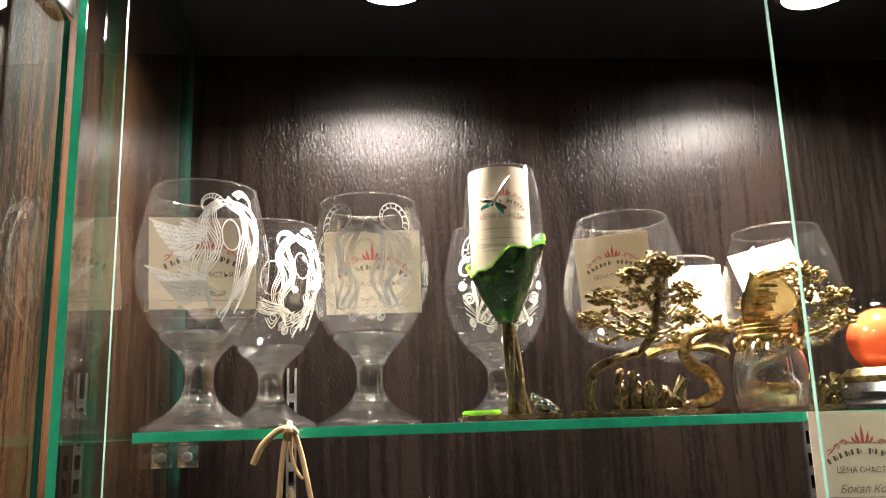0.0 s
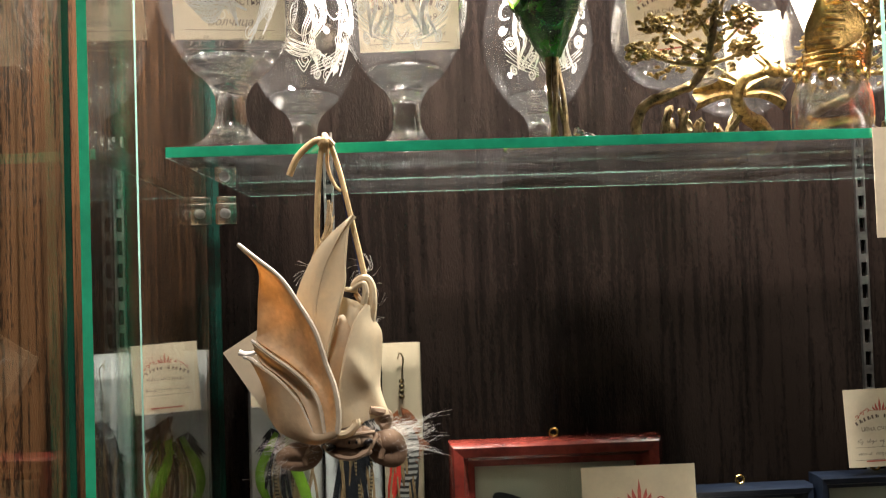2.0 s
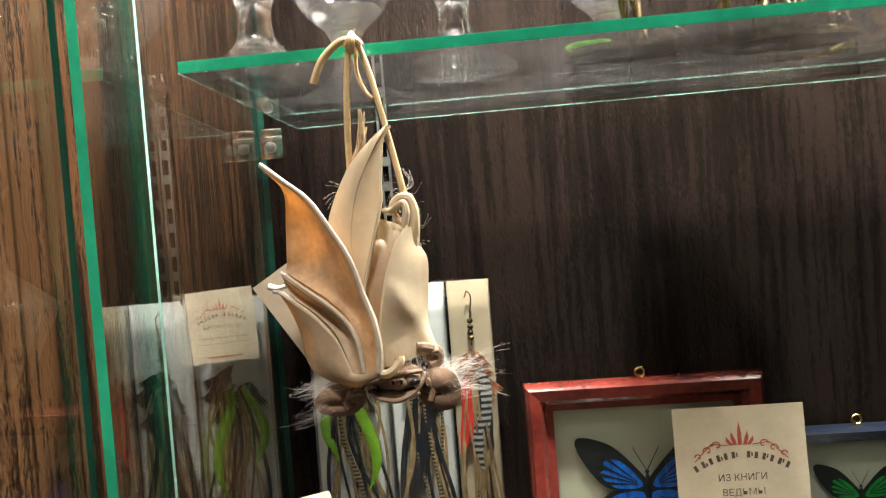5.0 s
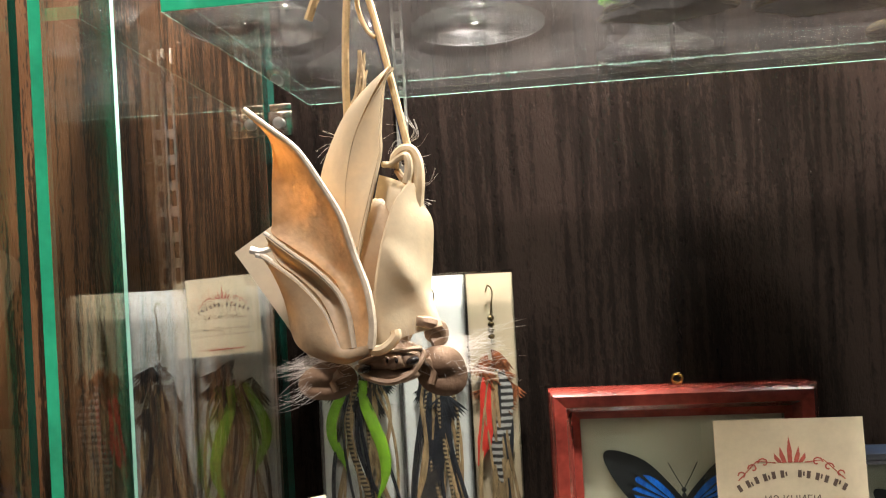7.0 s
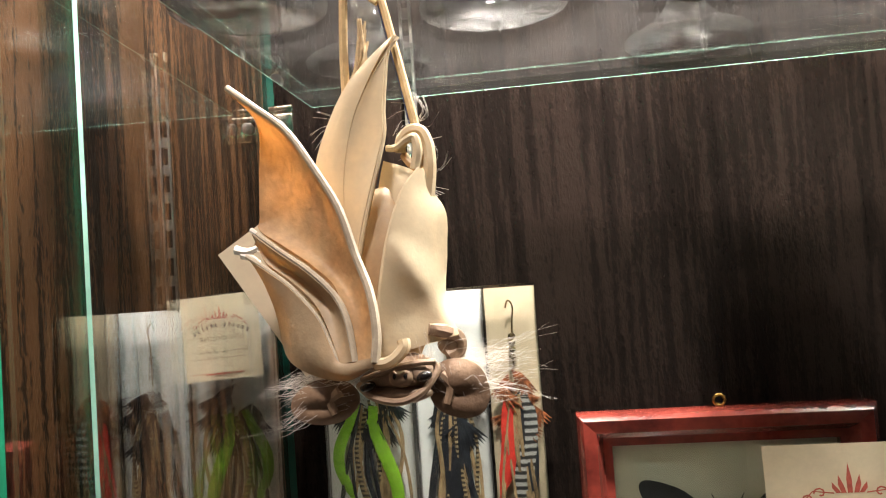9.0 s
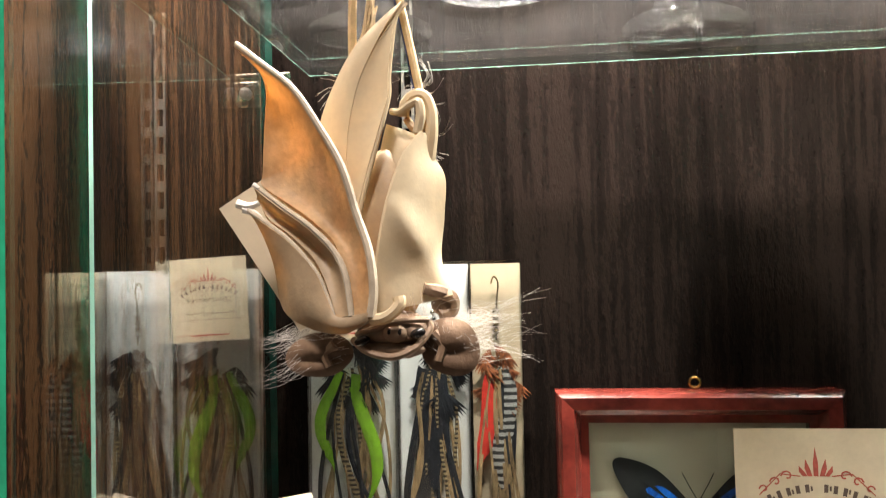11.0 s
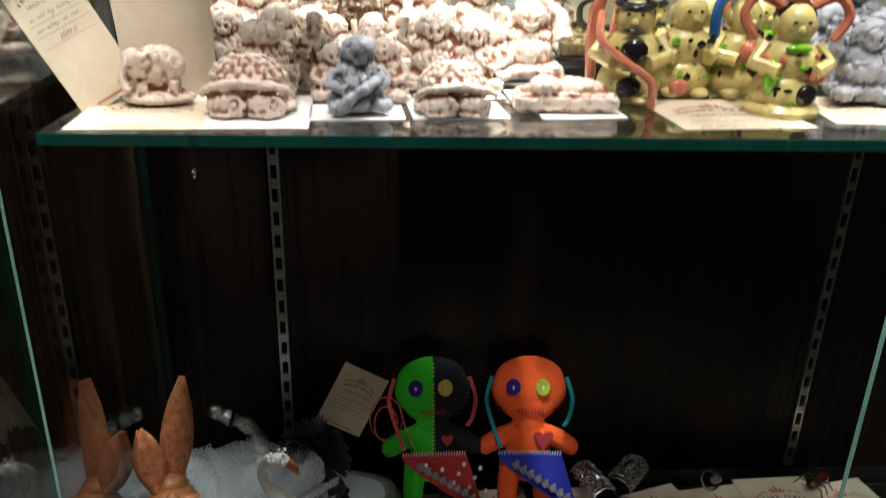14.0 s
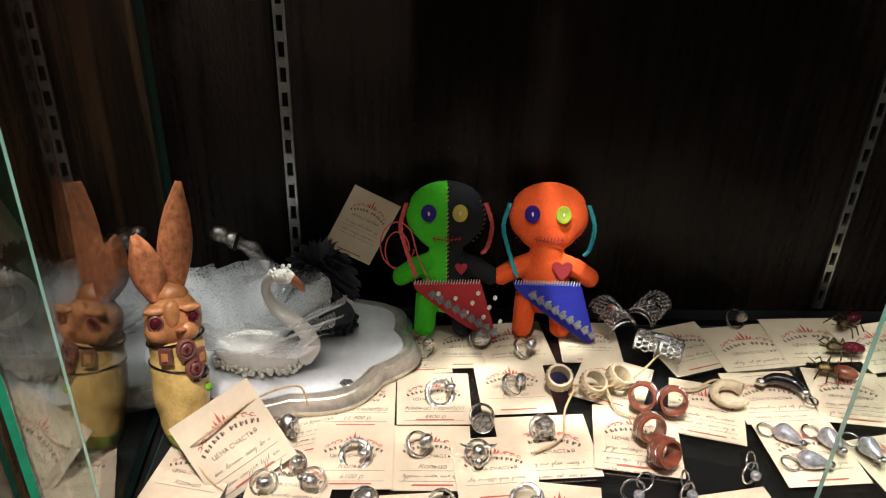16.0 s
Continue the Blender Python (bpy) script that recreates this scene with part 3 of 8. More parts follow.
tagged(single("wall_back", box(-0.26, RX + 0.03, BACK, BACK + 0.02, 0.30, CEIL + 0.1), WENGE, Matrix.Identity(4),
              "dark wenge laminate back panel with upright grain", "back panel", kind="structure"))
single("wall_side", box(-0.246, -0.226, 0.05, BACK - 0.001, 0.30, CEIL + 0.1), ZEBRANO, Matrix.Identity(4), "streaked brown wooden side panel", "side panel", kind="structure")
single("wall_side", box(RX + 0.004, RX + 0.024, 0.44, BACK - 0.001, 0.30, CEIL + 0.1), ZEBRANO, Matrix.Identity(4), "streaked brown wooden side panel", "side panel", kind="structure")
single("ceiling", box(-0.225, RX + 0.003, 0.40, BACK - 0.002, CEIL, CEIL + 0.02), BLACK, Matrix.Identity(4), "dark cabinet top holding two lamps", "cabinet top", kind="structure")
single("floor", box(-0.225, RX + 0.003, 0.40, BACK - 0.002, 0.636, 0.656), BLACK, Matrix.Identity(4), "black cabinet base panel", "cabinet base", kind="structure")
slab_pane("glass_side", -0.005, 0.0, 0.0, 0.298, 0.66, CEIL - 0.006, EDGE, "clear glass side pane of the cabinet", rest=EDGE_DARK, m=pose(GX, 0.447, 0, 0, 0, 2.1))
slab_pane("glass_side", RX - 0.006, RX, 0.45, 0.745, 0.66, CEIL - 0.006, EDGE_PALE, "clear glass side pane of the cabinet", rest=EDGE_DARK)
stile = thing("glass_stile", Matrix.Identity(4), "narrow upright glass strip beside the open door", "glass strip", "", "structure")
bm = box(GX + 0.0005, -0.1830, 0.472, 0.4752, 0.66, CEIL - 0.006, 0.0005)
bm.normal_update()
for f in bm.faces:
    f.material_index = 1 if f.normal.x > 0.5 else 0
new("plate", mesh_of("plate", bm, [PANE, EDGE_PALE], False)).parent = stile
slab_pane("glass_base", -0.196, RX - 0.01, 0.42, 0.745, 0.6575, 0.665, EDGE_DARK, "glass sheet over the black base")
SH1, SH2, BASE = 1.478, 1.053, 0.6655
slab_pane("shelf", -0.18, RX - 0.03, 0.51, 0.74, SH1 - 0.006, SH1, EDGE, "clear glass shelf with bright green edge", "glass shelf", group="cabinet shelves")
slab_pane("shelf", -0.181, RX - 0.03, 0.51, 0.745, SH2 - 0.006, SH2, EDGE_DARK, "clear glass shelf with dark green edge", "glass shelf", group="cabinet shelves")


def door(m, width, z0, z1, label):
    """A frameless glass door leaf, hinged at its own origin."""
    d = thing("cabinet_door", m, label, "glass door", "cabinet doors", "structure")
    bm = box(0.0, width, -0.0018, 0.0018, z0, z1, 0.0004)
    bm.normal_update()
    for f in bm.faces:
        f.material_index = 0 if abs(f.normal.y) > 0.9 else (1 if f.normal.x < -0.5 else 2)
    ob = new("leaf", mesh_of("leaf", bm, [PANE, EDGE_DARK, EDGE_PALE], False))
    ob.parent = d
    for z in (z0 + 0.12, z1 - 0.12):
        hinge = part("hinge", box(0.004, 0.03, -0.006, 0.006, z - 0.02, z + 0.02, 0.002), CHROME, d, "chrome hinge plate")
        part("screw", moved(lathe([(0, 0), (0.0035, 0), (0.003, 0.0012), (0, 0.0015)], 14), pose(0.017, -0.0058, z, 90)), STEEL, hinge)
    return d


door(pose(-0.2055, 0.4440, 0, 0, 0, -93), 0.33, 0.56, CEIL, "open frameless glass door swung out at the side")
door(pose(RX, 0.452, 0, 0, 0, 180), RX - 0.194, 0.56, CEIL, "closed frameless glass door with ground edge")

# slotted rails on the back panel
RAIL_PITCH = 0.02


def rail(x):
    r = thing("shelf_rail", pose(x, BACK, 0.66), "slotted steel shelf rail fixed upright on the back panel", "shelf rail", "shelf rails", "structure")
    for sx in (-1, 1):
        part("stile", box(sx * 0.0034 - 0.0009, sx * 0.0034 + 0.0009, -0.004, -0.0004, 0, 0.87), STEEL, r)
    bars = [box(-0.0025, 0.0025, -0.0038, -0.0004, k * RAIL_PITCH, k * RAIL_PITCH + 0.0075) for k in range(43)]
    part("rungs", merge(*bars), STEEL, r)
    return r


for x in (-0.118, 0.359):
    rail(x)


# shelf clips at the side glass
def clip(m):
    c = thing("shelf_clip", m, "chrome clip holding the glass shelf to the side", "shelf clip", "shelf clips")
    part("body", box(-0.009, 0.009, -0.008, 0.008, -0.03, -0.012, 0.002), CHROME, c)
    part("pad", box(-0.008, 0.008, -0.006, 0.006, -0.0115, -0.0065, 0.001), CHROME, c)
    part("screw", moved(lathe([(0, 0), (0.004, 0), (0.004, 0.004), (0, 0.005)], 12), pose(0.0, -0.008, -0.021, 90)), STEEL, c)


for z, yb in ((SH1, 0.728), (SH2, 0.728)):
    clip(pose(-0.1962, yb, z))

LENS = glow("lamp_lens", (1.0, 0.93, 0.8), 120.0)
for lx in LAMP_X:
    lamp = thing("puck_lamp", pose(lx, LAMP_Y, CEIL), "round recessed spot lamp glowing white in the cabinet top", "spot lamp", "cabinet lamps")
    part("bezel", lathe([(0.027, -0.001), (0.034, -0.001), (0.035, -0.004), (0.033, -0.009), (0.028, -0.010), (0.027, -0.004)], 40), CHROME, lamp, "chrome ring")
    part("lens", lathe([(0, -0.005), (0.026, -0.005), (0.026, -0.002), (0, -0.002)], 36), LENS, lamp, "glowing frosted lens")

# the shop round the camera: unseen shell, kept dark to limit bounced light
PLASTER = plain("shop_plaster", (0.06, 0.05, 0.04), 0.8, 0, 0.15, 3, 0.002)
FLOORING = plain("shop_floor", (0.05, 0.035, 0.025), 0.4, 0, 0.3, 6, 0.001)
single("shop_floor", box(-2.2, 2.2, -3.0, 1.0, -0.1, 0.0), FLOORING, Matrix.Identity(4), "brown shop floor", "floor", kind="structure")
single("shop_ceiling", box(-2.2, 2.2, -3.0, 1.0, 2.7, 2.8), PLASTER, Matrix.Identity(4), "plain shop ceiling", "ceiling", kind="structure")
for nm, b in (("wall_rear", (-2.2, 2.2, -3.1, -3.0, 0, 2.7)), ("wall_left", (-2.3, -2.2, -3.0, 1.0, 0, 2.7)), ("wall_right", (2.2, 2.3, -3.0, 1.0, 0, 2.7)), ("wall_front", (-2.2, 2.2, 1.0, 1.1, 0, 2.7))):
    single(nm, box(*b), PLASTER, Matrix.Identity(4), "plain shop wall", "wall", kind="structure")
# ==== things ====
# ---------------------------------------------------------------- top shelf: goblets
GOBLET = ((0.0357, 0.0), (0.0357, 0.0022), (0.031, 0.0052), (0.020, 0.0115), (0.0122, 0.020), (0.0094, 0.029), (0.0093, 0.037), (0.0108, 0.044),
          (0.0155, 0.0515), (0.026, 0.0615), (0.0355, 0.077), (0.0415, 0.093), (0.0435, 0.107), (0.0425, 0.122), (0.039, 0.142), (0.0345, 0.162))


def radius_at(profile, z):
    for (r0, z0), (r1, z1) in zip(profile, profile[1:]):
        if z0 <= z <= z1 and z1 > z0:
            return r0 + (r1 - r0) * (z - z0) / (z1 - z0)
    return profile[-1][0]


def on_bowl(profile, lines, width, lift=0.0003):
    """Drawn lines laid round a bowl; x runs round the front, y is the height."""
    out = []
    for ln in lines:
        pts = spline([(x, y, 0) for x, y in ln], 5) if len(ln) > 2 else [Vector((x, y, 0)) for x, y in ln]
        bm = stroke([(p.x, p.y) for p in pts], width, 0)
        for v in bm.verts:
            r = radius_at(profile, v.co.y) + lift
            a = v.co.x / 0.043
            v.co = Vector((r * math.sin(a), -r * math.cos(a), v.co.y))
        out.append(bm)
    return merge(*out)


def curl(x, y, r, turns, start=0.0, hand=1):
    n = int(turns * 9)
    return [(x + hand * r * (1 - k / (n + 2)) * math.cos(start + 2 * math.pi * k / 9), y + r * (1 - k / (n + 2)) * math.sin(start + 2 * math.pi * k / 9)) for k in range(n)]


def lock(path, count, gap, wave, phase=0.0):
    """A lock of hair: lines side by side along a wavy path, drawn together at both ends."""
    P = spline([(x, y, 0) for x, y in path], 6)
    out = []
    for k in range(count):
        off = (k - (count - 1) / 2) * gap
        ln = []
        for i, p in enumerate(P):
            u = i / (len(P) - 1)
            d = (P[min(i + 1, len(P) - 1)] - P[max(i - 1, 0)]).normalized()
            w = off * math.sin(math.pi * (0.12 + 0.83 * u)) + wave * math.sin(8 * u + phase)
            ln.append((p.x - d.y * w, p.y + d.x * w))
        out.append(ln[::2] + [ln[-1]])
    return out


def feather(bx, by, tx, ty, w, bend):
    """Outline of one long feather with a shaft and barbs."""
    d = Vector((tx - bx, ty - by))
    nrm = Vector((-d.y, d.x)).normalized()
    at = lambda u, o: (bx + d.x * u + nrm.x * (o + bend * math.sin(math.pi * u)), by + d.y * u + nrm.y * (o + bend * math.sin(math.pi * u)))
    L = [[at(0, 0), at(0.35, w), at(0.75, w * 0.9), at(1, 0)], [at(0, 0), at(0.35, -w * 0.6), at(0.75, -w * 0.7), at(1, 0)], [at(0, 0), at(0.5, 0), at(0.93, 0)]]
    for j in range(6):
        u = 0.3 + 0.1 * j
        L.append([at(u, 0), at(u + 0.09, w * 0.85)])
        L.append([at(u, 0), at(u + 0.09, -w * 0.55)])
    return L


def horn(cx, cy, r, a0, a1, w, hand=1):
    """A ribbed horn curling round a centre, thick at the root."""
    at = lambda u, o: (cx + hand * (r * (1 - 0.35 * u) + o) * math.cos(a0 + (a1 - a0) * u), cy + (r * (1 - 0.35 * u) + o) * math.sin(a0 + (a1 - a0) * u))
    us = [k / 12 for k in range(13)]
    L = [[at(u, w * (1 - u)) for u in us], [at(u, -w * (1 - u)) for u in us]]
    for u in us[:-1]:
        L.append([at(u, -w * (1 - u)), at(u + 0.02, 0), at(u, w * (1 - u))])
    return L


def wing_lines(rnd):
    """Feathered wings with flowing hair and a ribbed horn."""
    L = []
    for top, n, drop in ((0.137, 8, 0.0042), (0.106, 7, 0.0040)):
        for k in range(n):
            L += feather(0.002 - 0.0010 * k, top - 0.012 - 0.0016 * k, -0.040 + 0.0036 * k, top - 0.001 - drop * k, 0.0016, 0.003)
        for k in range(6):
            L += feather(0.004 - 0.001 * k, top - 0.010 - 0.002 * k, -0.014 - 0.001 * k, top - 0.003 - 0.0026 * k, 0.0013, 0.0015)[:3]
    for k in range(4):
        x = 0.001 + 0.0022 * k
        L += lock([(0.012 - 0.0004 * k, 0.148 - 0.0004 * k), (x - 0.003, 0.134), (x + 0.001, 0.115), (x - 0.005, 0.096), (x + 0.003, 0.076 + 0.003 * k)], 3, 0.0017, 0.0030, k * 1.7)
    for k in range(4):
        x = 0.026 + 0.0032 * k
        L += lock([(0.014 + 0.0008 * k, 0.148), (x, 0.138), (x + 0.002, 0.118), (x - 0.003, 0.098), (x - 0.010 + rnd.uniform(-0.003, 0.003), 0.070 + 0.002 * k)], 3, 0.0019, 0.0034, k * 2)
    L.append([(0.0175 + 0.0062 * math.cos(a * 0.7), 0.124 + 0.0105 * math.sin(a * 0.7)) for a in range(10)])
    L += horn(0.004, 0.143, 0.0085, 0.2, 3.6, 0.0026) + horn(0.030, 0.147, 0.0085, 2.6, -0.9, 0.0026)
    L += [curl(-0.004, 0.083, 0.0045, 1.6), curl(0.016, 0.074, 0.004, 1.6, 2), curl(0.028, 0.086, 0.0045, 1.6, 1)]
    return L


def ram_lines(rnd):
    """Curled ribbed horns over locks and scrolls."""
    L = []
    for sg in (-1, 1):
        L += horn(sg * 0.021, 0.142, 0.0125, -0.6, 4.4, 0.0034, sg)
        L += horn(sg * 0.030, 0.124, 0.0085, 1.9, -2.0, 0.0020, sg)
        for k in range(5):
            x = 0.006 + 0.0035 * k
            L += lock([(sg * 0.002, 0.138 - 0.001 * k), (sg * (x + 0.003), 0.129), (sg * (x + 0.004), 0.110), (sg * (x - 0.001), 0.095), (sg * (x + 0.006), 0.080)], 3, 0.0013, 0.0026, k * 1.3)
        for x, y, r, st, hd in ((0.028, 0.098, 0.0058, 0, 1), (0.021, 0.083, 0.0055, 2, 1), (0.011, 0.086, 0.0040, 1, -1), (0.034, 0.110, 0.0045, 3, 1), (0.029, 0.079, 0.0042, 1, -1), (0.013, 0.074, 0.0042, 2, 1), (0.017, 0.104, 0.0032, 0, -1)):
            L += [curl(sg * x, y, r, 1.9, st, sg * hd), curl(sg * x, y, r * 0.8, 1.5, st + 0.3, sg * hd)]
        for k in range(4):
            L.append([(sg * 0.034, 0.102 - 0.005 * k), (sg * (0.026 - 0.002 * k), 0.090 - 0.004 * k), (sg * 0.006, 0.078 - 0.0015 * k)])
    L.append([(0.0085 * math.cos(a * 0.66), 0.113 + 0.0135 * math.sin(a * 0.66)) for a in range(11)])
    L += [[(-0.008, 0.093), (0, 0.089), (0.008, 0.093)], [(-0.009, 0.0895), (0, 0.0855), (0.009, 0.0895)], [(-0.006, 0.083), (0, 0.075), (0.006, 0.083)], [(-0.004, 0.083), (0, 0.078), (0.004, 0.083)]]
    return L


def goblet(x, y, turn, lines, label):
    g = thing("goblet", pose(x, y, SH1, 0, 0, turn) @ Matrix.Diagonal((1, 1, 0.972, 1)), label, "goblet", "engraved goblets")
    outer = [(p.x, p.y) for p in spline([(r, z, 0) for r, z in GOBLET], 4)]
    inner = [(max(r - 0.0014, 0.0), z) for r, z in reversed(outer) if z > 0.064] + [(0.018, 0.0605), (0.008, 0.0578), (0, 0.0572)]
    low = [q for q in outer if q[1] <= 0.0632]
    up = [q for q in outer if q[1] >= 0.0620]
    part("stem", lathe([(0, 0.0008), (0.02, 0.0004)] + low + [(0.0250, 0.0640), (0.018, 0.0605), (0.008, 0.0578), (0, 0.0572)], 64), CRYSTAL, g, "solid clear stem and foot")
    part("bowl", lathe(up + [(0.0338, 0.1626)] + [q for q in inner if q[1] > 0.0632], 64), BOWL, g, "thin clear bowl")
    part("rim", lathe([(0.0341 + 0.0007 * math.cos(a), 0.1622 + 0.0007 * math.sin(a)) for a in [k * math.pi / 4 for k in range(9)]], 64), CRYSTAL, g)
    part("engraving", on_bowl(GOBLET, lines, 0.00055), ENGRAVED, g, "white frosted engraving", False)
    return g


rnd = random.Random(4)
goblet(-0.156, 0.568, 12, wing_lines(rnd), "clear glass goblet engraved with white wings and flowing hair")
goblet(-0.124, 0.672, 8, [[(x + 0.006, y) for x, y in ln] for ln in wing_lines(rnd)[250:]] + ram_lines(rnd)[-22:], "clear glass goblet engraved with flowing white hair and a horn")
goblet(-0.046, 0.602, -2, ram_lines(rnd), "clear glass goblet engraved with white curled horns and scrolls")
goblet(0.059, 0.694, 0, ram_lines(rnd), "clear glass goblet engraved with white scrolls, behind a green leaf flute")

price_card(upright(-0.157, 0.573, 1.588, 6, -15), 0.070, 0.062, "cream price card tucked inside an engraved goblet", 1, hand=("Волчица", "~"))
price_card(upright(-0.043, 0.605, 1.586, -4, -15), 0.069, 0.060, "cream price card tucked inside an engraved goblet", 2, hand=("~",))


# the flute held by a green leaf
def leaf_flute(m):
    f = thing("leaf_flute", m, "tall glass flute held in a green enamel leaf with twisted stems", "wine glass")
    prof = [(0.004, 0.073), (0.013, 0.080), (0.0225, 0.096), (0.0285, 0.122), (0.0295, 0.142), (0.0275, 0.163), (0.0243, 0.181)]
    o = [(p.x, p.y) for p in spline([(r, z, 0) for r, z in prof], 5)]
    part("bowl", lathe(o + [(r - 0.001, z) for r, z in reversed(o)], 56), BOWL, f, "thin clear bowl")
    bm = bmesh.new()
    rows = []
    for j in range(13):
        t = j / 12
        row = []
        for k in range(49):
            a = 2 * math.pi * k / 48
            top = 0.118 + 0.013 * math.cos(a - 0.35) + 0.004 * math.sin(3 * a) + 0.002 * math.sin(7 * a)
            z = 0.068 + (top - 0.068) * t
            r = 0.006 + 0.0205 * t ** 0.85 + 0.0016 * t * math.sin(9 * a) + 0.0010 * math.sin(23 * a + 9 * t) * t + 0.004 * t ** 3 * max(0, math.cos(a - 0.2))
            row.append((r * math.cos(a), r * math.sin(a), z))
        rows.append(row)
    part("leaf_cup", skin(rows, 0.0012), GREEN_ENAMEL, f, "dark green translucent leaf")
    rim = [Vector(q) for q in rows[-1]]
    part("leaf_rim", tube(rim, 0.0008, 6, False), LIME_ENAMEL, f, "lime green rolled rim")
    for k in range(7):
        a = 2 * math.pi * k / 7
        col = [Vector(rows[j][int(k * 48 / 7)]) * 1.02 for j in range(13)]
        part("vein", tube(col, taper(13, 0.0009, 0.0004), 5), GREEN_ENAMEL, f)
    for k in range(4):
        a0 = k * math.pi / 2
        pts = [(0.0042 * math.cos(a0 + 2.4 * t) * (1.5 - t * 0.8) + 0.006 * (1 - t), 0.0042 * math.sin(a0 + 2.4 * t) * (1.5 - t * 0.8), 0.004 + 0.07 * t) for t in [i / 16 for i in range(17)]]
        part("stem", tube(pts, [0.0026 - 0.0008 * math.sin(math.pi * i / 16) for i in range(17)], 8), BRONZE, f, "twisted dark bronze stem")
    pad = [((0.033 + 0.005 * math.sin(3 * a) + 0.003 * math.sin(8 * a)) * math.cos(a), (0.026 + 0.003 * math.sin(5 * a)) * math.sin(a)) for a in [2 * math.pi * k / 40 for k in range(40)]]
    part("base_leaf", rough_up(slab(pad, 0.0003, 0.004, 0.0012), 0.0008, 180), BRONZE, f, "dark bronze lily pad base")
    lime = [(-0.022 + 0.014 * math.cos(a), -0.008 + 0.010 * math.sin(a)) for a in [2 * math.pi * k / 20 for k in range(20)]]
    part("small_leaf", rough_up(slab(lime, 0.0042, 0.0075, 0.001), 0.001, 200, 3), LIME_ENAMEL, f, "lime green leaf")
    frog = merge(ball((0.021, -0.012, 0.010), (0.008, 0.006, 0.005), 2, (0, 20, 0)), ball((0.0145, -0.013, 0.0145), (0.004, 0.0038, 0.003), 2), ball((0.013, -0.0155, 0.0175), 0.0013, 1), ball((0.013, -0.0105, 0.0175), 0.0013, 1),
                 ball((0.026, -0.017, 0.0075), (0.006, 0.0022, 0.003), 2, (0, 25, 20)), ball((0.026, -0.007, 0.0075), (0.006, 0.0022, 0.003), 2, (0, 25, -20)), tube([(0.016, -0.016, 0.009), (0.013, -0.019, 0.005)], 0.0012, 6))
    part("frog", frog, CHROME, f, "small silver frog ornament")
    d = merge(tube([(0.014, -0.0225, 0.170), (0.011, -0.0260, 0.164), (0.007, -0.0285, 0.157), (0.004, -0.030, 0.151)], [0.0007, 0.0012, 0.0009, 0.0013], 7), ball((0.003, -0.0308, 0.149), 0.0016, 2),
              *[ball((0.013 - 0.0022 * q, -0.0232 - 0.0016 * q, 0.1685 - 0.0040 * q), 0.0012, 1) for q in range(5)],
              *[ball((0.004 + dx, -0.0306 + abs(dx) * 0.25, 0.151 + dz), (0.0052, 0.0008, 0.0016), 2, (0, rot, 0)) for dx, dz, rot in ((-0.0055, 0.0015, 12), (-0.005, -0.002, -18), (0.0052, -0.0032, 34), (0.0042, -0.0052, 52))],
              index=[0, 0, 0, 0, 0, 0, 0, 0, 1, 0, 1])
    o2 = new("dragonfly", mesh_of("dragonfly", moved(d, Matrix.Rotation(radians(-28), 4, "Z")), [CHROME, TEAL_STONE]))
    o2.parent, o2["label"] = f, "silver dragonfly with teal wings"
    return f


leaf_flute(pose(0.053, 0.600, SH1, 0, 0, 0))
fc = thing("price_card", pose(0.051, 0.602, 1.60), "cream price card rolled inside the tall flute", "price card", "price cards")
rows = [[(0.0224 * math.sin(a), -0.0224 * math.cos(a), z) for a in [-1.55 + 3.1 * k / 14 for k in range(15)]] for z in (-0.02, 0.01, 0.035, 0.058)]
part("sheet", skin(rows, 0.0004), CARD, fc)


def round_card(bms, r):
    bm = merge(*bms)
    for v in bm.verts:
        a = v.co.x / r
        v.co = Vector((r * math.sin(a), -r * math.cos(a), v.co.y))
    return bm


part("crest", round_card([moved(b, Matrix.Translation((0, 0.036, 0))) for b in crest_shapes(0.036, 0, 0)], 0.0229), INK_RED, fc, "red printed crown", False)
part("printed_name", round_card([moved(b, Matrix.Translation((0, 0.032, 0))) for b in arc_bars(0.036, 0, 0)], 0.0229), INK, fc, "", False)
part("printed_line", round_card([lettering("ЦЕНА СЧАСТЬЯ", 0.0048, 0, 0.021, 0)], 0.0229), INK, fc, "", False)
part("written_line", round_card([lettering("Стрекоза. Лягушка", 0.0048, 0, 0.0, 0, slant=0.25)], 0.0229), PENCIL, fc, "", False)
part("ruled_line", round_card([stroke([(-0.018 + 0.003 * k, y) for k in range(13)], 0.0003, 0) for y in (-0.004, 0.005, 0.012)], 0.0229), PENCIL, fc, "", False)

# snifters held by cast metal
SNIFTER = ((0.006, 0.048), (0.022, 0.051), (0.036, 0.060), (0.045, 0.075), (0.0475, 0.089), (0.0455, 0.106), (0.0405, 0.126), (0.034, 0.146))


def snifter_bowl(parent, scale=1.0):
    o = [(p.x * scale, p.y * scale) for p in spline([(r, z, 0) for r, z in SNIFTER], 5)]
    part("bowl", lathe([(0, o[0][1])] + o + [(r - 0.0012, z + (0.002 if z < 0.07 * scale else 0)) for r, z in reversed(o)] + [(0, o[0][1] + 0.0022)], 64), BOWL, parent, "wide clear bowl")
    r, z = o[-1]
    part("rim", lathe([(r - 0.0006 + 0.0008 * math.cos(a), z + 0.0008 * math.sin(a)) for a in [k * math.pi / 4 for k in range(9)]], 64), CRYSTAL, parent)


